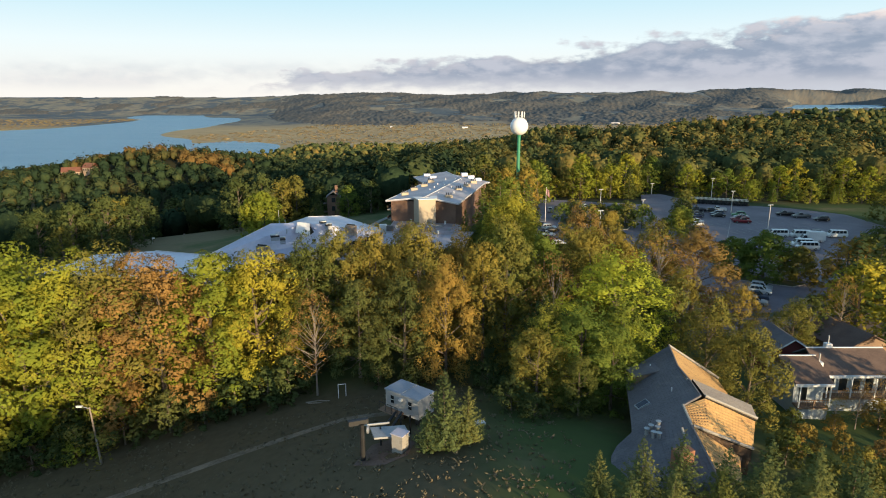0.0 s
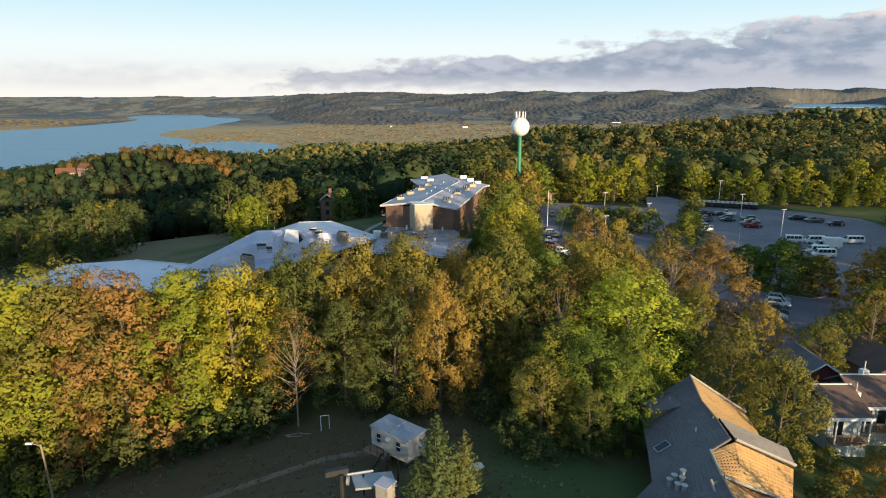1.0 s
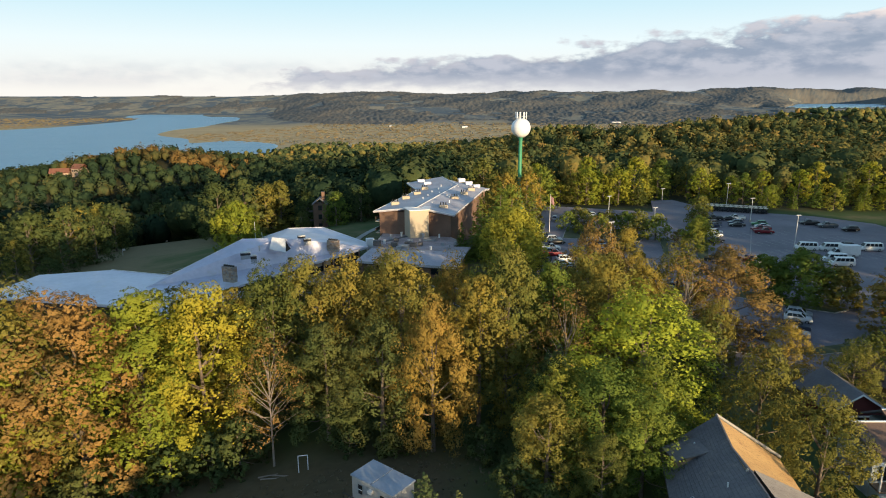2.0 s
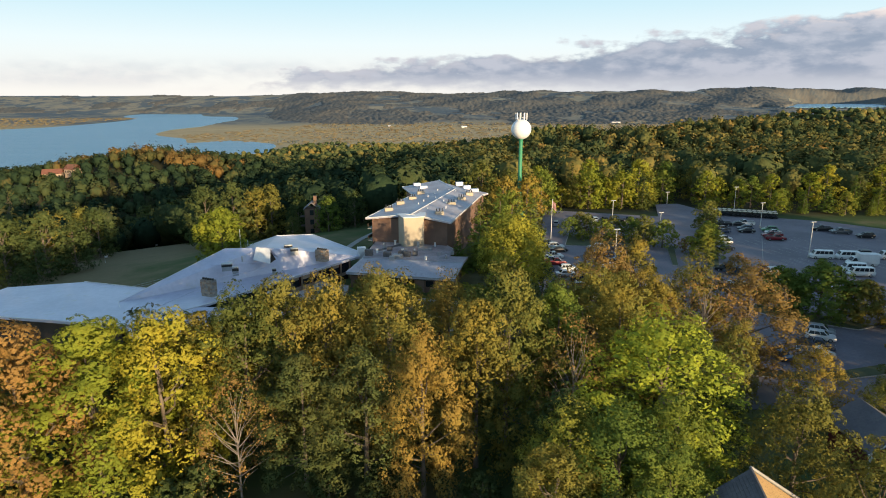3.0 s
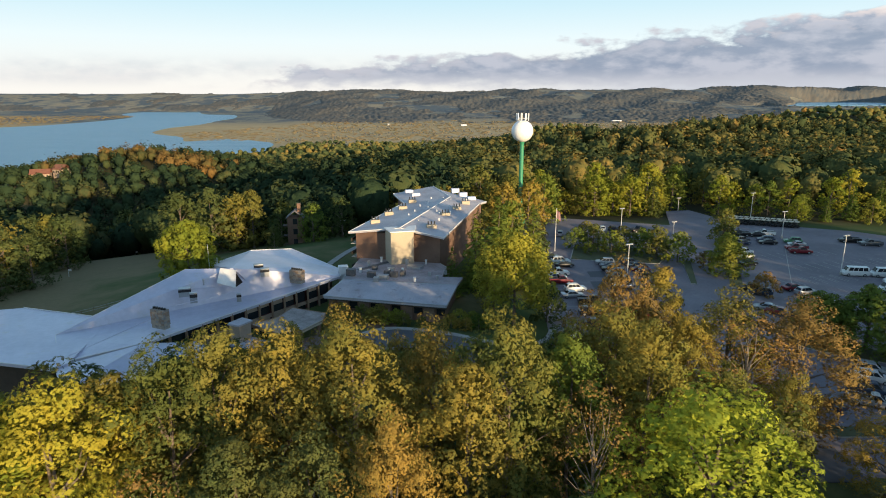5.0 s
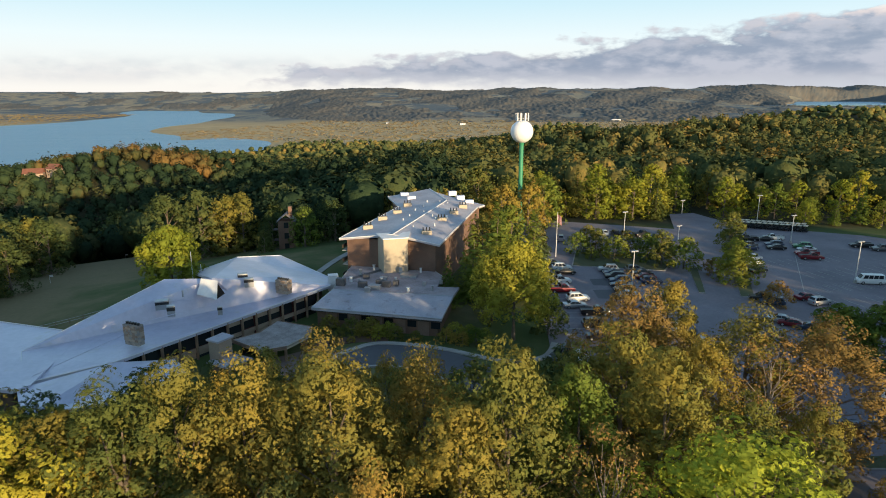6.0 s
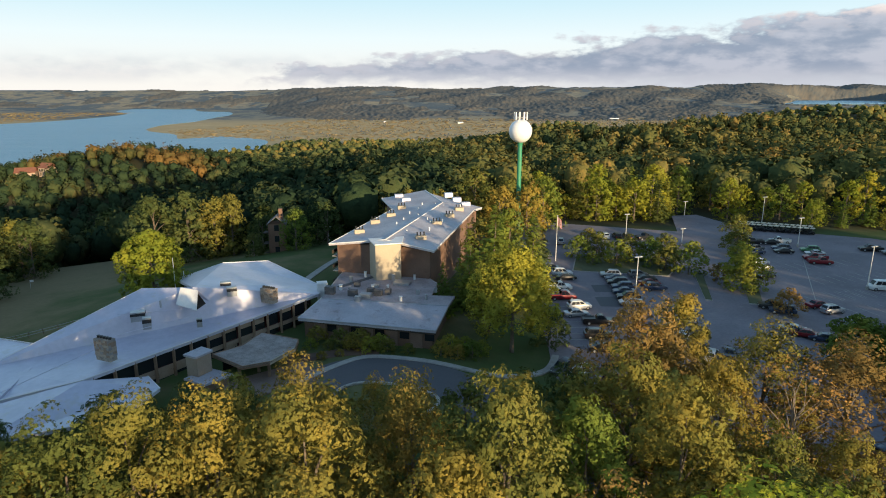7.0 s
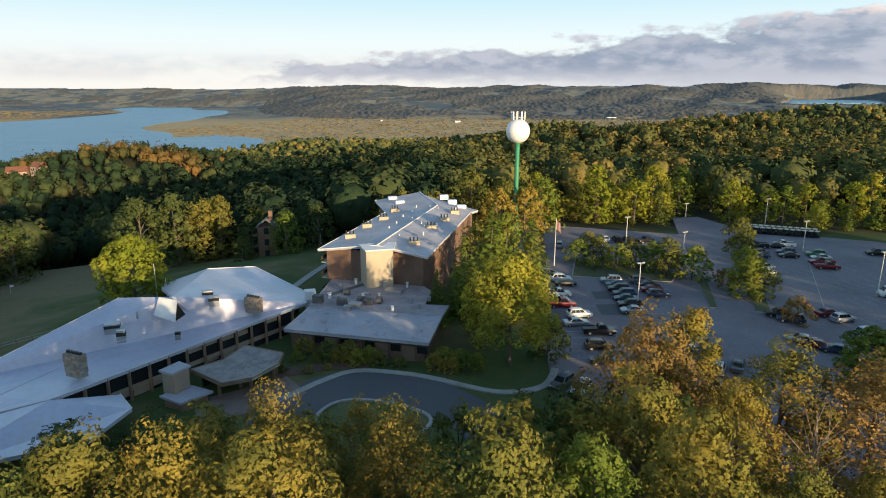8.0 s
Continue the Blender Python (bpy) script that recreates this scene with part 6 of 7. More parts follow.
    for i in (0, 2):
        for k in range(n_p):
            u0, u1 = 0.07 + 0.86 * k / n_p + 0.012, 0.07 + 0.86 * (k + 1) / n_p - 0.012
            pane("side_window", i, u0, u1, 0.08, 0.86)
    pane("windscreen", 1, 0.08, 0.92, 0.08, 0.88)
    pane("rear_window", 3, 0.1, 0.9, 0.2, 0.84)
    if kind == "pickup":
        bed = bmesh.new()
        box(bed, -hl + 0.12, -w * 0.42, sh - 0.42, g0 - 0.15, w * 0.42, sh + 0.012)
        out.append(("cargo_bed", bed, BLACK, "dark open cargo bed"))
        for s in (-1, 1):
            out.append(("bed_side", box(bmesh.new(), -hl + 0.1, s * w * 0.47 - 0.05, sh - 0.1, g0, s * w * 0.47 + 0.05, sh + 0.14), None, ""))
    if kind == "boxtruck":
        bx = box(bmesh.new(), -hl - 0.2, -1.15, 0.75, 0.95, 1.15, 3.1)
        bmesh.ops.bevel(bx, geom=bx.edges[:], offset=0.05, segments=1, affect="EDGES")
        out.append(("cargo_box", bx, WHITE, "white cargo box"))
    for s in (-1, 1):
        out.append(("headlight", box(bmesh.new(), hl - 0.22, s * w * 0.33 - 0.16, bon - 0.42, hl - 0.02, s * w * 0.33 + 0.16, bon - 0.24), LAMPWHITE, "clear headlight"))
        out.append(("tail_light", box(bmesh.new(), -hl - 0.01, s * w * 0.38 - 0.1, sh - 0.36, -hl + 0.1, s * w * 0.38 + 0.1, sh - 0.12), LAMPRED, "red tail light"))
    rw = 0.34 if kind in ("sedan", "suv") else 0.38
    meshes = []
    for name, bm, mat, label in out:
        bmesh.ops.recalc_face_normals(bm, faces=bm.faces)
        me = bpy.data.meshes.new(name)
        bm.to_mesh(me)
        bm.free()
        me.materials.append(mat or PAINT["white"])
        if name in ("body", "cabin"):
            me.polygons.foreach_set("use_smooth", [True] * len(me.polygons))
            me.set_sharp_from_angle(angle=0.75)
        meshes.append((name, me, mat is None, label, None))
    tyre, rim = bmesh.new(), bmesh.new()
    tube(tyre, [(0, -0.11, 0), (0, -0.08, 0), (0, 0.08, 0), (0, 0.11, 0)], [rw * 0.88, rw, rw, rw * 0.88], 14)
    tube(rim, [(0, -0.118, 0), (0, 0.118, 0)], [rw * 0.6, rw * 0.6], 10)
    tm, rm = bpy.data.meshes.new("tyre"), bpy.data.meshes.new("rim")
    tyre.to_mesh(tm), rim.to_mesh(rm)
    tyre.free(), rim.free()
    tm.materials.append(RUBBER), rm.materials.append(STEEL)
    CARS[kind] = (meshes, tm, rm, [(x, s * (w / 2 - 0.1), rw) for x in (hl * 0.62, -hl * 0.62) for s in (-1, 1)])


WORDS = {"sedan": "sedan", "suv": "sport utility car", "pickup": "pickup truck", "van": "passenger van", "boxtruck": "box truck"}


def vehicle(kind, colour, x, y, turn, z=0.02):
    meshes, tm, rm, wheels = CARS[kind]
    tone = {"tan": "tan"}.get(colour, colour)
    root = thing({"sedan": "car", "suv": "car", "pickup": "pickup_truck", "van": "van", "boxtruck": "box_truck"}[kind], f"parked {tone} {WORDS[kind]} on the car park asphalt", {"pickup": "pickup", "van": "van", "boxtruck": "truck"}.get(kind, "car"), x, y, z, turn, "parked vehicles")
    for name, me, own, label, _ in meshes:
        o = new(name, me)
        o.parent = root
        if own:
            o.material_slots[0].link = "OBJECT"
            o.material_slots[0].material = PAINT[colour]
        if label:
            o["label"] = label
    for p in wheels:
        t = new("tyre", tm)
        t.parent, t.location = root, p
        r = new("rim", rm)
        r.parent = t


for kind in WORDS:
    vehicle_proto(kind)

LOT = [
    # beside the lodge lawn
    ("suv", "grey", 31.2, 194.5, 4), ("suv", "white", 33.0, 190.6, 3), ("sedan", "black", 33.2, 187.2, 5), ("pickup", "white", 30.2, 180.0, 4), ("sedan", "silver", 29.6, 176.8, 2), ("pickup", "red", 29.8, 173.8, 5), ("suv", "white", 32.0, 168.2, 8),
    ("sedan", "silver", 30.6, 164.0, 6), ("pickup", "black", 33.6, 160.0, -2), ("suv", "black", 32.0, 153.6, 0), ("sedan", "black", 31.4, 147.8, -4), ("suv", "grey", 23.5, 140.5, 228), ("suv", "white", 25.6, 138.6, 230),
    ("sedan", "red", 29.4, 136.4, 232), ("sedan", "blue", 32.2, 134.8, 230),
    ("suv", "silver", 43.6, 189.4, 176), ("sedan", "blue", 44.0, 186.4, 178), ("suv", "black", 43.6, 183.4, 176), ("suv", "blue", 43.8, 180.2, 178), ("sedan", "blue", 43.2, 177.2, 176), ("suv", "black", 43.0, 173.6, 178), ("sedan", "silver", 42.6, 170.4, 178),
    ("suv", "grey", 49.8, 189.0, 2), ("sedan", "black", 50.6, 185.9, 0), ("sedan", "red", 50.4, 183.0, 2), ("suv", "blue", 50.6, 179.8, 0),
    ("suv", "white", 52.2, 227.6, 90), ("suv", "black", 55.4, 227.2, 90), ("suv", "black", 58.2, 227.0, 90), ("pickup", "black", 62.8, 226.0, 30), ("suv", "silver", 38.4, 221.0, 80),
    # hidden in part below the gold trees
    ("suv", "white", 46.0, 152.5, 60), ("sedan", "red", 42.5, 153.6, 60), ("suv", "blue", 47.0, 148.5, 60), ("suv", "silver", 47.6, 145.0, 60), ("sedan", "grey", 51.0, 146.0, 60),
    # the wide car park
    ("sedan", "red", 78.4, 168.8, 12), ("suv", "silver", 79.4, 165.8, 14), ("suv", "silver", 79.4, 159.0, 14), ("sedan", "green", 79.0, 155.8, 14), ("suv", "black", 69.0, 168.2, 160), ("suv", "blue", 69.8, 165.6, 160),
    ("sedan", "silver", 66.4, 156.2, 150), ("sedan", "red", 67.4, 154.0, 150), ("sedan", "blue", 69.6, 152.0, 150),
    ("sedan", "black", 94.0, 210.4, 168), ("suv", "blue", 95.0, 213.6, 168), ("suv", "green", 101.6, 211.8, 168), ("sedan", "silver", 100.8, 208.2, 170), ("pickup", "red", 98.4, 204.0, 172), ("pickup", "red", 97.4, 200.2, -8),
    ("pickup", "black", 91.0, 220.6, 170), ("sedan", "black", 95.6, 220.2, 170), ("pickup", "white", 98.8, 221.6, 170), ("suv", "white", 82.4, 199.4, 20), ("sedan", "white", 80.8, 195.4, 20), ("sedan", "black", 78.2, 188.4, 20), ("suv", "grey", 88.0, 213.0, 20), ("sedan", "blue", 86.6, 209.6, 20),
    ("van", "white", 98.4, 179.6, 172), ("van", "white", 104.4, 178.6, 172), ("boxtruck", "white", 104.0, 172.6, 172), ("van", "white", 98.6, 167.2, 174), ("van", "white", 98.0, 163.6, 174), ("suv", "black", 110, 181.6, 174), ("van", "white", 115, 178.6, 174),
    ("pickup", "black", 118.0, 212.6, 170), ("pickup", "grey", 121.4, 208.6, 170), ("suv", "black", 125, 203, 170), ("sedan", "black", 88.6, 150, 100), ("sedan", "silver", 84.8, 154.6, 100),
    # the small car park below it
    ("pickup", "silver", 61.4, 118.2, -28), ("pickup", "blue", 63.4, 121.6, -28), ("suv", "white", 66.4, 125.4, -28), ("suv", "silver", 68.0, 128.2, -28), ("sedan", "blue", 55.4, 118.0, 110),
]
for row in LOT:
    vehicle(*row)


CARTROOF = surface("cart_roof_beige", (0.62, 0.52, 0.38), (0.74, 0.64, 0.48), 0.6, 1, 6)


def golf_cart():
    root = thing("golf_cart", "golf cart with a beige roof parked in a long row", "golf cart", 96.4, 238.9, 0.02, 222, "golf carts in a row")
    part("body", loft(bmesh.new(), [(-1.2, hull(1.1, 0.35, 0.75)), (-0.4, hull(1.2, 0.25, 0.8)), (0.2, hull(1.2, 0.25, 0.45)), (0.7, hull(1.15, 0.25, 0.8)), (1.2, hull(0.9, 0.35, 0.65))]), PAINT["black"], root, "dark cart body")
    part("canopy", loft(bmesh.new(), [(-0.98, [(-0.5, 1.82), (0.5, 1.82), (0.54, 1.86), (-0.54, 1.86)]), (-0.85, [(-0.55, 1.7), (0.55, 1.7), (0.56, 1.93), (-0.56, 1.93)]), (0.7, [(-0.55, 1.7), (0.55, 1.7), (0.56, 1.93), (-0.56, 1.93)]), (0.86, [(-0.5, 1.82), (0.5, 1.82), (0.54, 1.86), (-0.54, 1.86)])]), CARTROOF, root, "beige plastic roof")
    for x, y in ((-0.85, -0.55), (-0.85, 0.55), (0.65, -0.55), (0.65, 0.55)):
        part("post", tube(bmesh.new(), [(x, y, 0.6), (x, y, 1.86)], [0.035, 0.035], 4), BLACK, root)
        part("tyre", tube(bmesh.new(), [(x, y - 0.08, 0.22), (x, y + 0.08, 0.22)], [0.22, 0.22], 10), RUBBER, root)
    part("seat", box(bmesh.new(), -0.5, -0.5, 0.7, 0.0, 0.5, 0.9), BLACK, root, "dark seat")
    return root


cart = golf_cart()
for k in range(1, 26):
    copy_thing(cart, pose(96.4 + 1.56 * (k // 2) * 0.93 + 1.1 * (k % 2), 238.9 - 1.56 * (k // 2) * 0.37 + 3.0 * (k % 2), 0.02, 0, 0, 222 + (k * 37) % 9))


# ---- lamp posts and flag ----
def lamp_post(x, y, tall, z=0.0, arms=2):
    root = thing("lamp_post", "tall grey steel lamp post with box heads", "lamp post", x, y, z, 20, "car park lamps")
    part("footing", tube(bmesh.new(), [(0, 0, -0.3), (0, 0, 0.7)], [0.32, 0.3], 10), CONCRETE, root, "round concrete footing")
    part("pole", tube(bmesh.new(), [(0, 0, 0.6), (0, 0, tall)], [0.12, 0.08], 8), surface("pale_steel", (0.5, 0.5, 0.48), (0.62, 0.61, 0.59), 0.5, 1, 6) if "pale_steel" not in bpy.data.materials else bpy.data.materials["pale_steel"], root)
    for s in (1, -1)[:arms]:
        part("lamp_head", box(bmesh.new(), 0.1 * s, -0.2, tall - 0.15, 0.85 * s, 0.2, tall + 0.05), STEEL, root, "box lamp head")


for x, y, tall in ((101.6, 217.5, 7.9), (95.5, 180.1, 9.4), (44.2, 172.9, 9.1), (57.0, 224.0, 7.6), (107.7, 249, 9.0), (70.9, 219.2, 4.6), (88, 262, 6.0), (-27, 232, 4.5)):
    lamp_post(x, y, tall, 0.0 if y < 245 and x > 0 else h(x, y))


def flagpole():
    root = thing("flagpole", "white flagpole with a limp flag", "flagpole", 33.7, 202.7, 0.1)
    part("pole", tube(bmesh.new(), [(0, 0, -0.2), (0, 0, 11.2)], [0.1, 0.05], 8), WHITE, root)
    part("finial", tube(bmesh.new(), [(0, 0, 11.2), (0, 0, 11.4)], [0.12, 0.06], 8), STEEL, root)
    bm = bmesh.new()
    top = [bm.verts.new((0.06 + 0.16 * k, 0.12 * math.sin(k * 1.4), 10.9 - 0.12 * k)) for k in range(7)]
    low = [bm.verts.new((0.06 + 0.2 * k, 0.15 * math.sin(k * 1.4 + 0.5), 8.9 - 0.3 * k * 0.6)) for k in range(7)]
    for k in range(6):
        bm.faces.new((top[k], top[k + 1], low[k + 1], low[k]))
    bmesh.ops.solidify(bm, geom=bm.faces[:], thickness=0.02)
    part("flag", bm, surface("flag_cloth", (0.5, 0.12, 0.12), (0.6, 0.55, 0.55), 0.8, 2.5, 6), root, "red and white cloth hanging in folds")


flagpole()


def timber_lamp():
    x, y = -43.7, 71
    root = thing("timber_lamp_post", "leaning pale timber pole with a lamp arm", "lamp post", x, y, h(x, y))
    part("pole", tube(bmesh.new(), [(0.2, 0, -0.4), (-0.3, 0, 8.0)], [0.14, 0.1], 8), PALEBARK, root)
    part("lamp_arm", tube(bmesh.new(), [(-0.3, 0, 7.8), (-1.3, 0, 8.1)], [0.05, 0.05], 6), STEEL, root)
    part("lamp_head", box(bmesh.new(), -1.9, -0.15, 8.0, -1.2, 0.15, 8.2), WHITE, root)


timber_lamp()


def stall_lines():
    bm = bmesh.new()
    for x0, y0, n, turn in ((84, 166, 13, 14), (86, 176, 13, 14), (88, 186, 12, 14), (80, 174, 9, 14), (84, 196, 9, 14), (36, 152, 1, 0), (29, 150, 17, 0), (46, 170, 8, 0)):
        for k in range(n):
            m = pose(x0, y0, 0.021, 0, 0, turn) @ Matrix.Translation((0, 2.75 * k * (1 if turn == 0 else 0), 0)) @ Matrix.Translation((2.75 * k if turn else 0, 0, 0))
            if turn:
                box(bm, -0.05, -2.6, 0, 0.05, 2.6, 0.012, m)
            else:
                box(bm, -2.6, -0.05, 0, 2.6, 0.05, 0.012, m)
    m, ln = between((79.5, 171), (96.5, 206), 0, 0, 0.021)
    box(bm, 0, -0.07, 0, ln, 0.07, 0.012, m)
    tagged(part("stall_lines", bm, PAINTLINE), "faded white stall lines on the asphalt", "road marking", kind="stuff")
    for x0, y0, w, d in ((37.6, 178.5, 4.2, 5.0), (36.5, 169.5, 5.5, 6.0)):
        tagged(part("asphalt_patch", prism(bmesh.new(), [(x0, y0), (x0 + w, y0 - 0.5), (x0 + w - 0.3, y0 + d), (x0 + 0.2, y0 + d - 0.5)], 0.0, 0.03), NEWASPHALT), "dark newer asphalt patch", "asphalt patch", kind="structure")


stall_lines()

# ---- trees round the car parks, with unseen ones added for shade ----
SMALL = [("small", 39.5, 205, 6.0, LUSH), ("small", 44.6, 206, 6.6, GREEN), ("small", 47.6, 199, 6.4, LUSH), ("small", 52, 203, 6.6, GREEN), ("small", 55.8, 199, 7.0, LUSH), ("small", 60.4, 203, 7.0, GREEN), ("small", 62.0, 191.3, 7.8, LUSH), ("small", 57.4, 193.4, 6.6, GREEN),
         ("small", 42, 199.5, 3.4, LUSH), ("round", 69.3, 180.4, 8.2, LUSH), ("small", 76.5, 196.5, 6.4, LUSH), ("small", 81.5, 210, 6.8, GREEN), ("small", 87.2, 223, 7.8, GREEN), ("small", 66.5, 186.5, 4.0, RUST), ("small", 70.2, 164.6, 5.2, RUST),
         # the mid_tall trees stand mostly out of view, added to block the sun
         ("round", 72.6, 136.6, 10.6, LUSH), ("round", 67.6, 141.0, 8.4, LUSH), ("round", 78.5, 133.5, 8.0, YELLOW), ("mid", 78, 116, 14.5, GOLD), ("mid", 72, 103, 13.5, LIME), ("spruce", 75, 109, 16.5, PINE), ("spruce", 80, 110, 17.5, PINE), ("mid", 84, 120, 14, GREEN), ("mid_tall", 92, 112, 18, GREEN), ("mid_tall", 100, 120, 18, GREEN), ("mid_tall", 110, 124, 18, YELLOW), ("mid_tall", 120, 130, 18, GREEN), ("mid_tall", 130, 138, 18, GREEN), ("mid_tall", 142, 100, 14.5, GREEN), ("mid_tall", 146, 112, 14.5, GREEN), ("mid_tall", 150, 124, 14.5, GREEN), ("mid_tall", 154, 136, 14.5, GREEN), ("mid_tall", 158, 148, 14.5, GREEN), ("mid_tall", 162, 160, 14.5, GREEN), ("mid_tall", 166, 172, 14.5, GREEN), ("mid_tall", 138, 112, 14, GREEN), ("mid_tall", 144, 146, 14.5, GREEN), ("mid_tall", 62, 50, 12, GREEN), ("mid_tall", 67, 56, 12, GREEN), ("mid_tall", 88, 100, 18, GREEN), ("mid_tall", 104, 108, 18, GREEN), ("mid_tall", 118, 116, 18, GREEN), ("thin", 66, 98, 12.0, RUST),
         ("mid", 62, 100, 8.0, GREEN), ("oak", 55, 92.5, 9.5, GREEN), ("oak", 49, 97.5, 10.2, YELLOW), ("mid", 92, 128, 14, GREEN), ("mid", 104, 136, 13, GREEN), ("mid_tall", 68, 84, 13, DARK), ("mid_tall", 76, 92, 13.5, DARK), ("mid_tall", 82, 84, 13, DARK),
         ("small", 31.2, 205, 3.0, DARK), ("small", 31, 214, 5, GREEN), ("small", 44.8, 216.5, 5.4, GREEN)]
# unseen row east of the lot, added to shade the asphalt
SMALL += [("fill", 143 + 5 * (k % 2), 104 + 5.2 * k, 16.5, GREEN) for k in range(19)]
for i, (key, x, y, top, leaf) in enumerate(SMALL):
    lab = {"small": "small rounded tree on a car park island", "spruce": L_P, "thin": "half-bare tree with pale limbs and brown leaves"}.get(key, "broad tree round the car parks, some added unseen for shade")
    tree(key, x, y, top, leaf, lab, i * 61 % 360, 1.3 if key != "thin" else 0.9, "trees round the car parks", 0.0 if y > 100 and x > 22 else None)

rg = np.random.default_rng(21)
EDGE = []
for x in np.arange(34, 190, 6.0):
    for rowi in range(2):
        xx, yy = x + rg.uniform(-2, 2), 252 - 0.22 * (x - 90) + rowi * 11 + rg.uniform(-3, 3)
        if abs(xx - (84 + (yy - 235) * 0.28)) < 6.5 or (yy < 250 and 92 < xx < 116) or (22 < xx < 34):
            continue
        EDGE.append((xx, yy, rowi))
for i, (x, y, rowi) in enumerate(EDGE):
    cone = rg.uniform() < (0.42 if rowi == 0 else 0.25)
    top = (rg.uniform(7, 14.5) if rowi == 0 else rg.uniform(11, 19)) - 0.02 * max(0, x - 80)
    leaf = [LUSH, LUSH, GREEN][rg.integers(3)] if cone else [LUSH, LIME, LIME, YELLOW, LIME, LUSH][rg.integers(6)]
    tree("spruce" if cone else ("mid", "mid_tall")[i % 2], x, y, top, leaf, L_P if cone else "broad tree at the edge of the wood", i * 47 % 360, 1.25, "trees at the wood edge")

# woods edge behind the hotel and round the lawn
WEST = [("mid", 90, 274, 12, LUSH), ("mid", 105, 282, 13, YELLOW), ("mid", 97, 293, 13.5, LUSH), ("mid", 86, 286, 13, LUSH), ("mid", 112, 292, 13, GREEN), ("spruce", 80, 268, 12, PINE), ("mid", -74.5, 226, 12.8, DARK), ("mid", -66.2, 229, 13.6, DARK), ("mid", -60.4, 234, 11.2, GREEN), ("mid", -33.4, 218.5, 10.4, LUSH), ("mid", -26, 225, 11.0, DARK), ("mid", -44, 215.6, 4.4, DARK), ("mid", -112, 229, 5.0, DARK), ("mid", -120, 236, 4.0, GREEN), ("mid_tall", -119, 222, 5.5, DARK), ("mid", -129, 240, 3.0, DARK), ("mid", -62, 240, 9.5, GREEN), ("mid_tall", -54.8, 232, 12.4, YELLOW), ("mid", -45, 228, 7.5, DARK), ("mid", -33.5, 226, 7.5, DARK), ("spruce", -43, 217, 5.5, DARK), ("mid", 22, 225, 16.0, YELLOW), ("mid", 30, 229, 15.5, YELLOW), ("mid", 36.3, 240, 16.5, LUSH), ("mid", 15.5, 238, 19.5, GREEN), ("mid", 26, 243, 16, GREEN), ("mid", -47, 240, 7.0, GREEN), ("spruce", -40, 236, 5.0, PINE), ("mid", -31, 236, 9.4, DARK), ("mid", -25, 240, 9.8, GREEN), ("mid", -66, 240, 4.5, DARK), ("spruce", -73, 244, 4.0, PINE),
        ("mid", -20, 246, 9, DARK), ("mid", -12, 244, 11, GREEN), ("mid", -4, 243, 12, YELLOW), ("mid", 5, 241, 12.5, GREEN), ("mid", 14, 238, 12.5, YELLOW), ("mid", 21, 246, 12, YELLOW), ("mid", 36, 256, 12.5, GOLD), ("spruce", 20, 215, 13, GREEN), ("spruce", 24, 206, 12, PINE), ("spruce", 19, 196, 14, GREEN),
        ("mid", -101, 184, 12.0, DARK), ("mid", -109, 180, 11.0, DARK), ("mid", -97, 190, 8.0, DARK), ("mid", -105, 192, 10.5, YELLOW), ("mid", -115, 192, 8.5, GREEN), ("mid", -119, 180, 8.0, DARK), ("mid", -97, 174, 6.5, DARK), ("mid", -127, 192, 7.0, DARK), ("spruce", -113, 202, 6.5, PINE), ("mid", -105, 168, 6, GREEN), ("mid", -115, 166, 5, DARK), ("mid", -93, 162, 3, DARK), ("mid", -125, 204, 5, GREEN), ("mid", -135, 214, 3, DARK), ("mid", -143, 206, 3, DARK), ("mid", -137, 228, 2, DARK),
        ("mid", -80, 258, 3.0, DARK), ("mid", -88, 266, 1.0, GREEN), ("spruce", -97, 274, -1.0, PINE), ("mid", -104, 284, -3.0, DARK), ("mid", -112, 300, -6, GREEN), ("mid", -122, 322, -8, DARK), ("mid", -132, 330, -10, GREEN), ("mid", -142, 328, -11, DARK),
        ("mid", -74, 252, 4.0, DARK), ("mid", -64, 256, 5.0, GREEN), ("mid_tall", -50, 252, 7.0, GREEN), ("mid", -36, 250, 9.0, YELLOW), ("mid", -15, 256, 11, GREEN)]
for i, (key, x, y, top, leaf) in enumerate(WEST):
    tree(key, x, y, top, leaf, L_P if key == "spruce" else "broad tree at the edge of the lawn", i * 53 % 360, 1.15, "trees round the lawn")

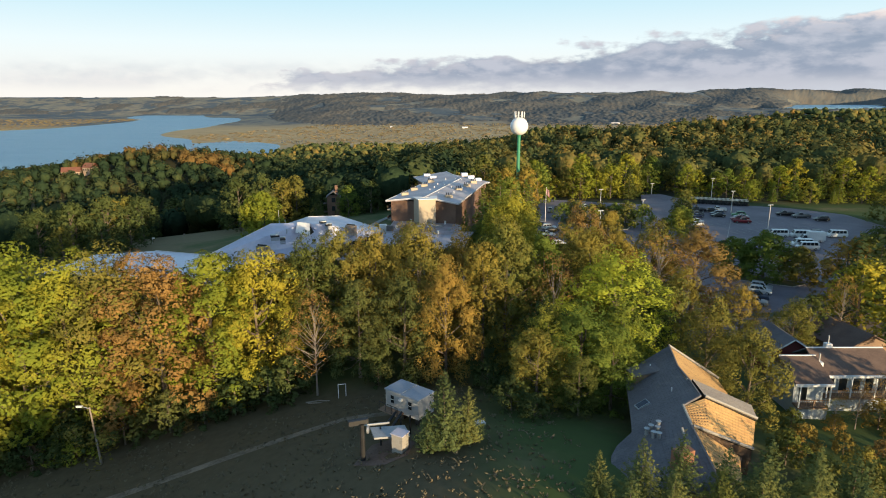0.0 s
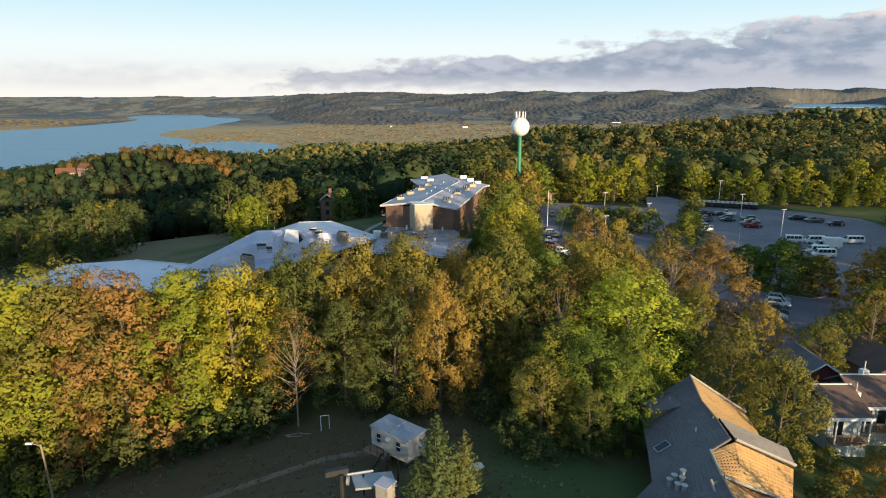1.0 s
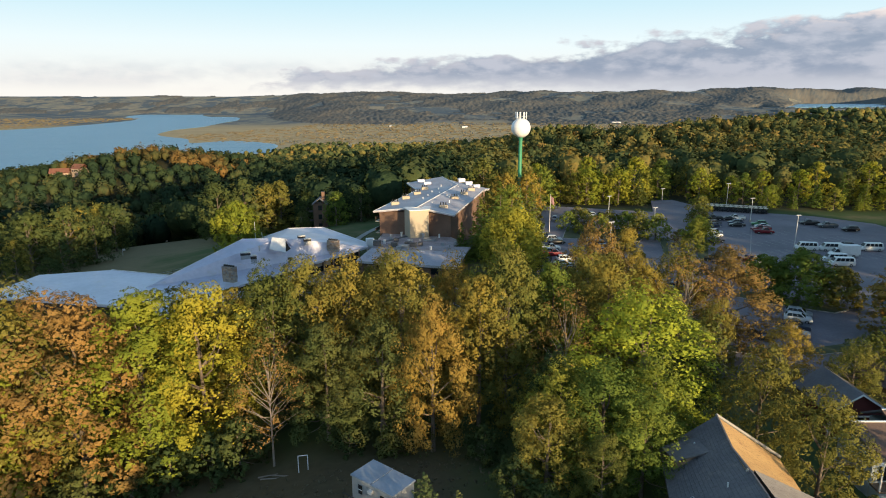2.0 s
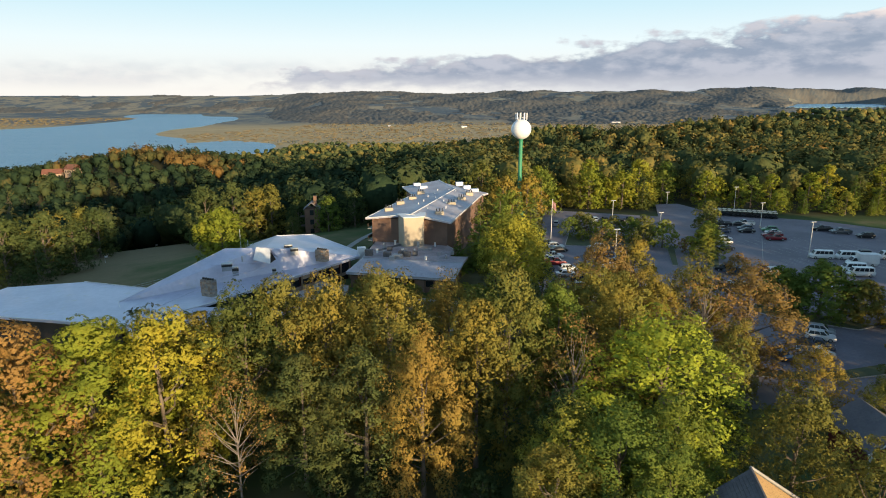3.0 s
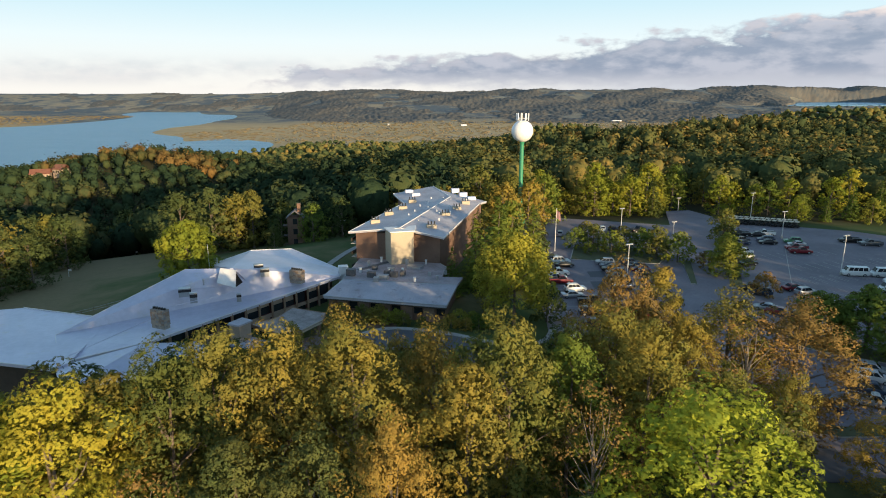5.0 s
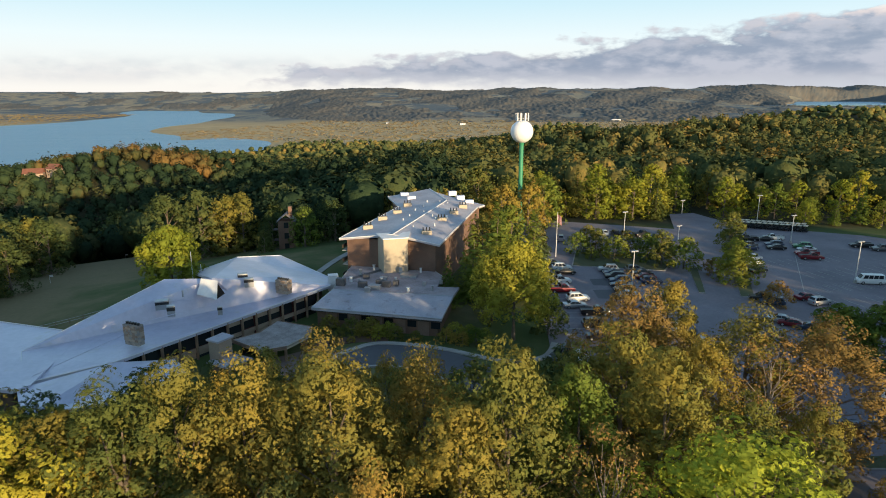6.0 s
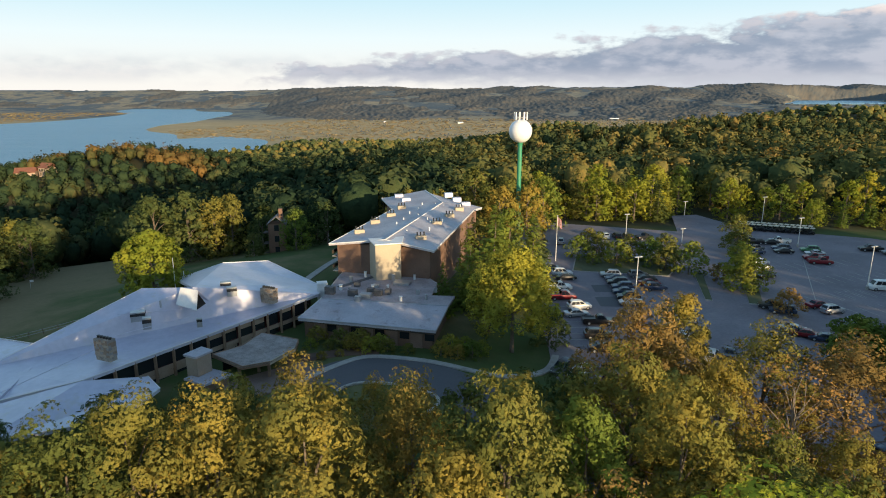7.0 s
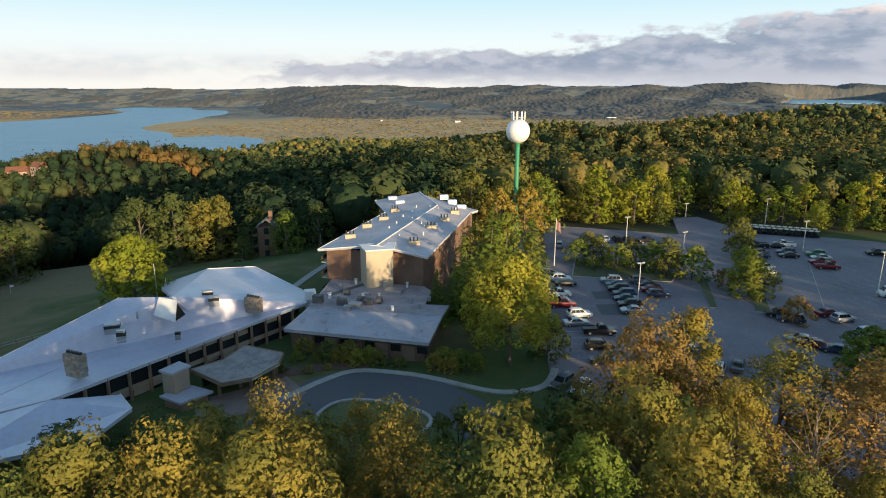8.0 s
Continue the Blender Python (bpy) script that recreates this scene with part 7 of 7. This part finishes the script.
# pines and brush below the house, behind them the unseen wood shading the field
NEAR = [("young_pine", 13.0, 46.5, 11.6, PINE), ("young_pine", 16.6, 46.5, 12.8, PINE), ("young_pine", 19.9, 46.4, 13.2, PINE), ("young_pine", 23.6, 46, 12.2, PINE), ("young_pine", 27.6, 47, 12.2, PINE), ("young_pine", 31.4, 46.5, 11.8, PINE), ("young_pine", 14.8, 43.6, 11.5, PINE), ("young_pine", 18.2, 43.4, 12.0, PINE), ("young_pine", 21.8, 43.2, 12.2, GREEN), ("young_pine", 25.4, 43.6, 12.8, PINE), ("young_pine", 29.2, 43.2, 13.0, PINE), ("young_pine", 34.6, 46.6, 11.5, PINE), ("young_pine", 33.0, 43, 11.0, PINE), ("young_pine", 37.4, 48.4, 9.6, PINE), ("small", 42.4, 69, 3.6, GREEN), ("small", 47.4, 68.6, 3.0, GOLD), ("thin", 50.6, 69.5, 7.0, RUST), ("thin", 54.2, 70.5, 7.4, RUST), ("thin", 47.6, 69.0, 5.0, GREEN), ("small", 53.5, 69.6, 4.4, GOLD), ("small", 56.5, 70, 4.6, GREEN), ("small", 34, 50, 7.6, DARK), ("small", 37, 54, 6.6, GREEN),
        ("small", 36.2, 59, 6.4, GREEN), ("small", 39.5, 49, 9.0, GREEN), ("small", 39.6, 62, 5.5, GOLD), ("small", 43, 57, 5.5, GREEN), ("small", 45, 63, 3.6, GOLD), ("small", 48, 61, 4.0, RUST), ("young_pine", 0.2, 57, 13.9, PINE), ("young_pine", 2.6, 58.4, 11.5, PINE), ("young_pine", -1.6, 56.6, 10.0, PINE)]
for i, (key, x, y, top, leaf) in enumerate(NEAR):
    tree(key, x, y, top, leaf, "young pine with upright pale tips" if key == "young_pine" else "low bushy tree beside the house", i * 71 % 360, 1.15 if key == "young_pine" else 1.2, "trees beside the house")
rg = np.random.default_rng(8)
# these trees stand out of view, added to keep the sun off the field
for i in range(40):
    x, y = rg.uniform(-42, 42), rg.uniform(-34, 18)
    tree(("mid", "mid_tall")[i % 2], x, y, rg.uniform(11, 13.5), GREEN, "broad unseen tree added to shade the field", i * 40, 1.15, "wood beside the field")


# ---- lift hut, field and lawn things ----
HUTWALL = surface("hut_panel", (0.27, 0.28, 0.29), (0.36, 0.37, 0.375), 0.6, 0.5, 5)


HUTROOF = surface("dull_blue_sheet", (0.26, 0.3, 0.35), (0.36, 0.4, 0.46), 0.55, 0.4, 4)


def lift_hut():
    root = thing("lift_hut", "pale flat-roofed lift operator hut in two sections", "hut", -3.9, 66.9, 4.4, -38)
    part("body", box(bmesh.new(), -2.5, -1.4, 0.2, 2.5, 1.4, 2.6), HUTWALL, root, "pale panel walls")
    part("roof", box(bmesh.new(), -2.6, -1.5, 2.6, -0.1, 1.5, 2.74), HUTROOF, root, "pale sheet roof")
    part("roof", box(bmesh.new(), -0.04, -1.5, 2.56, 2.6, 1.5, 2.7), HUTROOF, root, "pale sheet roof")
    for x in (-1.4, 1.3):
        w = part("window", box(bmesh.new(), x - 0.22, -1.5, 1.2, x + 0.22, -1.44, 2.1), GLASS, root, "narrow dark window")
        part("glazing_bar", box(bmesh.new(), x - 0.24, -1.52, 1.62, x + 0.24, -1.47, 1.68), WHITE, w)
    part("floodlight", box(bmesh.new(), -0.2, -1.75, 1.9, 0.2, -1.45, 2.2), WHITE, root, "white floodlight")
    for x in (-2.1, 0, 2.1):
        part("skid", box(bmesh.new(), x - 0.15, -1.3, -0.5, x + 0.15, 1.3, 0.2), DARKWOOD, root, "dark timber skid")
    part("landing", box(bmesh.new(), -2.6, -2.6, 0.4, 0.4, -1.5, 0.52), TIMBER, root, "timber landing")
    for x in (-2.5, -1.5, -0.6, 0.3):
        part("rail_post", tube(bmesh.new(), [(x, -2.55, 0.5), (x, -2.55, 1.5)], [0.04, 0.04], 5), BLACK, root)
    part("handrail", tube(bmesh.new(), [(-2.5, -2.55, 1.5), (0.3, -2.55, 1.5)], [0.04, 0.04], 5), BLACK, root, "black handrail")


lift_hut()


def lift_terminal():
    root = thing("lift_terminal", "dark steel chairlift return terminal with its ramp", "lift", 0, 0, 0)
    z = h(-8.1, 56.5)
    part("mast", tube(bmesh.new(), [(-8.1, 56.5, z - 0.3), (-8.1, 56.5, z + 4.0)], [0.28, 0.24], 10), BLACK, root, "dark steel mast")
    part("head", box(bmesh.new(), -1.0, -0.25, 0, 1.0, 0.25, 0.5, pose(-8.5, 56.7, z + 3.9, 0, 0, 20)), BLACK, root, "dark steel head")
    part("wheel", tube(bmesh.new(), [(-7.6, 56.4, z + 3.5), (-7.4, 56.4, z + 3.5)], [0.4, 0.4], 14), STEEL, root, "grey cable wheel")
    part("boom", tube(bmesh.new(), [(-8.0, 57.0, z + 3.6), (-5.6, 58.6, z + 3.0)], [0.12, 0.12], 6), STEEL, root, "grey steel boom")
    part("platform", box(bmesh.new(), -1.9, -1.1, 0, 1.9, 1.1, 0.2, pose(-5.6, 59.2, h(-5.6, 59.2) + 1.5, 0, 6, 18)), STEEL, root, "tilted pale platform")
    for a, b in (((-6.8, 60.2), (-5.4, 64.6)), ((-5.9, 59.9), (-4.7, 64.4))):
        part("ramp_beam", tube(bmesh.new(), [(*a, h(*a) + 1.2), (*b, h(*b) + 1.9)], [0.16, 0.16], 5), BLACK, root, "black ramp beam")
    for x, y in ((-4.6, 61.6), (-3.6, 62.0), (-6.6, 59.6), (-4.4, 58.4)):
        part("prop", tube(bmesh.new(), [(x, y, h(x, y) - 0.2), (x, y, h(x, y) + 2.2)], [0.09, 0.09], 6), BLACK, root, "black steel prop")
    shed = thing("control_shed", "small pale grey control shed", "shed", -4.4, 57.6, h(-4.4, 57.6), -30)
    part("body", box(bmesh.new(), -0.65, -0.6, -0.2, 0.65, 0.6, 2.0), CONCRETE, shed)
    part("roof", box(bmesh.new(), -0.75, -0.7, 2.0, 0.75, 0.7, 2.1), METALROOF, shed)
    part("window", box(bmesh.new(), -0.69, -0.1, 1.0, -0.64, 0.1, 1.7), GLASS, shed)


lift_terminal()


def dry_grass():
    """Loose tufts of tall dry grass over the near field."""
    r = np.random.default_rng(77)
    n = 4200
    x, y = r.uniform(-66, 14, n), r.uniform(40, 82, n)
    ok = (y < 78 + 0.12 * x) & (y > 40) & ~((np.abs(x + 3.9) < 4) & (np.abs(y - 66) < 4)) & (noise_grid(x, y) > 0.32)
    x, y = x[ok], y[ok]
    z = height(x, y)
    vs = []
    for k in range(3):
        a = r.uniform(0, 6.28, len(x))
        w, t = r.uniform(0.05, 0.15, len(x)), r.uniform(0.08, 0.24, len(x))
        lx, ly = r.normal(scale=0.18, size=len(x)), r.normal(scale=0.18, size=len(x))
        c, sn = np.cos(a) * w, np.sin(a) * w
        vs.append(np.stack([np.stack([x - c, y - sn, z - 0.05], 1), np.stack([x + c, y + sn, z - 0.05], 1), np.stack([x + c * 0.5 + lx, y + sn * 0.5 + ly, z + t], 1), np.stack([x - c * 0.5 + lx, y - sn * 0.5 + ly, z + t * 0.9], 1)], 1).reshape(-1, 3))
    v = np.concatenate(vs)
    tagged(link_mesh("dry_grass", v, quads(len(v) // 4), surface("dry_grass_blades", (0.1, 0.084, 0.046), (0.19, 0.152, 0.088), 0.95, 0.12, 2.0)), "loose tufts of tall dry grass on the field", "grass", kind="stuff")


def noise_grid(x, y):
    return 0.6 * lattice(x / 7, y / 7, 11) + 0.4 * lattice(x / 2.2, y / 2.2, 12)


dry_grass()
tagged(part("bare_soil", slab(bmesh.new(), [(x, y, h(x, y) + 0.03) for x, y in ((-9.0, 55.6), (-6.0, 54.6), (-3.6, 56.2), (-3.0, 59.4), (-5.2, 61.2), (-7.6, 60.0))], 0.2), surface("brown_soil", (0.12, 0.075, 0.055), (0.2, 0.135, 0.1), 0.95, 0.5, 4, bump=0.4)), "bare brown soil under the lift terminal", "soil", kind="structure")


def goal():
    root = thing("goal_frame", "white tubular goal frame on the field", "goal", -13.6, 77.4, h(-13.6, 77.4), 12)
    for x in (-0.5, 0.5):
        part("upright", tube(bmesh.new(), [(x, 0, -0.2), (x, 0, 1.9)], [0.05, 0.05], 6), WHITE, root)
    part("crossbar", tube(bmesh.new(), [(-0.5, 0, 1.9), (0.5, 0, 1.9)], [0.05, 0.05], 6), WHITE, root)


goal()
for k, (x, y, t) in enumerate(((-17.2, 76.9, 8), (-16.0, 77.3, -12), (-17.6, 77.4, 30))):
    tagged(part("log", tube(bmesh.new(), [(x - 1.0, y, h(x, y) + 0.1), (x + 1.0, y + 0.02 * t, h(x, y) + 0.15)], [0.09, 0.07], 7), PALEBARK), "pale fallen log on the field", "log", "logs on the field")
tagged(part("tarp_sheet", box(bmesh.new(), -0.6, -0.4, 0, 0.6, 0.4, 0.25, pose(4.1, 63.8, h(4.1, 63.8), 0, 6, 20)), WHITE), "white sheeted pallet lying on the grass", "pallet")


def brick_tower():
    root = thing("stair_house", "narrow old brick building with outside stairs", "building", -39.2, 222.5, -4, 8)
    part("wall", box(bmesh.new(), -2.2, -2.2, -2, 2.2, 2.2, 9.6), BRICK, root, "old red-brown brick wall")
    for s in (1, -1):
        roof_piece("roof", [(0, -2.5, 11.6), (s * 2.6, -2.5, 9.4), (s * 2.6, 2.5, 9.4), (0, 2.5, 11.6)], 0.2, SHINGLE, root)
    for k in range(3):
        part("window", box(bmesh.new(), -0.6, -2.26, 1.6 + 3.0 * k, 0.6, -2.18, 3.2 + 3.0 * k), GLASS, root, "dark window")
        part("stair_landing", box(bmesh.new(), -3.6, -2.4, 1.0 + 3.0 * k, -2.2, 0.5, 1.2 + 3.0 * k), DARKWOOD, root, "dark timber stair landing")
    part("chimney", box(bmesh.new(), 0.6, -0.6, 9, 1.6, 0.6, 13.4), BRICK, root, "brick chimney")


brick_tower()


def mast(x, y, tall):
    root = thing("mast", "thin white mast behind the lodge roof", "mast", x, y, h(x, y))
    part("pole", tube(bmesh.new(), [(0, 0, -0.3), (0, 0, tall)], [0.1, 0.05], 6), WHITE, root)


mast(-44.6, 167.5, 8.4)
mast(-43.2, 168.4, 5.6)


def lawn_wall():
    root = thing("lawn_fence", "low pale rail fence at the edge of the lawn", "fence")
    pts = arc([(-84, 148), (-74, 152), (-65.2, 155.3), (-55.5, 159.4), (-52, 161)], 5)
    for a, b in zip(pts, pts[1:]):
        za, zb = h(*a), h(*b)
        part("post", tube(bmesh.new(), [(*a, za - 0.2), (*a, za + 1.0)], [0.07, 0.07], 6), TIMBER, root)
        for k in (0.45, 0.9):
            part("rail", tube(bmesh.new(), [(*a, za + k), (*b, zb + k)], [0.06, 0.06], 5), CONCRETE, root)


lawn_wall()
for x, y, t in ((-131, 309, 3.2), (-98, 206, 2.2)):
    root = thing("golf_flag", "small white flag on the green", "flag", x, y, h(x, y), 30)
    part("stick", tube(bmesh.new(), [(0, 0, -0.2), (0, 0, t)], [0.04, 0.03], 5), WHITE, root)
    part("flag", box(bmesh.new(), 0.02, -0.01, t - 0.6, 0.8, 0.01, t - 0.05), WHITE, root)


def villa(x, y, turn, w, label):
    root = thing("villa", label, "house", x, y, h(x, y), turn)
    part("wall", box(bmesh.new(), -w / 2, -5, -3, w / 2, 5, 7), TIMBERPALE, root)
    for s in (1, -1):
        roof_piece("roof", [(-w / 2 - 0.6, 0, 11), (w / 2 + 0.6, 0, 11), (w / 2 + 0.6, s * 5.8, 6.8), (-w / 2 - 0.6, s * 5.8, 6.8)], 0.25, surface("red_roof", (0.16, 0.06, 0.04), (0.24, 0.1, 0.06), 0.9, 0.4, 4) if "red_roof" not in bpy.data.materials else bpy.data.materials["red_roof"], root, "warm red roof")
    for k in range(4):
        xx = -w / 2 + (k + 0.5) * w / 4
        part("window", box(bmesh.new(), xx - 0.6, -5.06, 3.6, xx + 0.6, -4.98, 5.4), GLASS, root)


villa(VILLA[0], VILLA[1], 20, 16, "large cream house with a red roof above the woods")
villa(VILLA[0] + 17, VILLA[1] + 5, -15, 11, "cream house with a red roof among trees")


def barn(x, y, w, hh):
    root = thing("barn", "long white farm building in the distance", "barn", x, y, h(x, y), 5)
    part("wall", box(bmesh.new(), -w / 2, -6, -2, w / 2, 6, hh), WHITE, root)
    part("roof", box(bmesh.new(), -w / 2 - 1, -7, hh, w / 2 + 1, 7, hh + 1.5), METALROOF, root)


for x, y, w, hh in ((880, 1590, 22, 7), (960, 1610, 15, 7), (-190, 2350, 7, 3), (680, 2520, 34, 4), (80, 2300, 18, 4)):
    barn(x, y, w, hh)
for x, y in ((-1330, 1560),):
    root = thing("boat", "small white boat far out on the lake", "boat", x, y, LAKE_Z, 30)
    part("hull", loft(bmesh.new(), [(-4, hull(2.4, -0.3, 1.4)), (2, hull(2.4, -0.3, 1.5)), (5, hull(0.4, 0.2, 1.9))]), WHITE, root)
    part("cabin", box(bmesh.new(), -2.5, -0.9, 1.2, 1, 0.9, 2.8), WHITE, root)
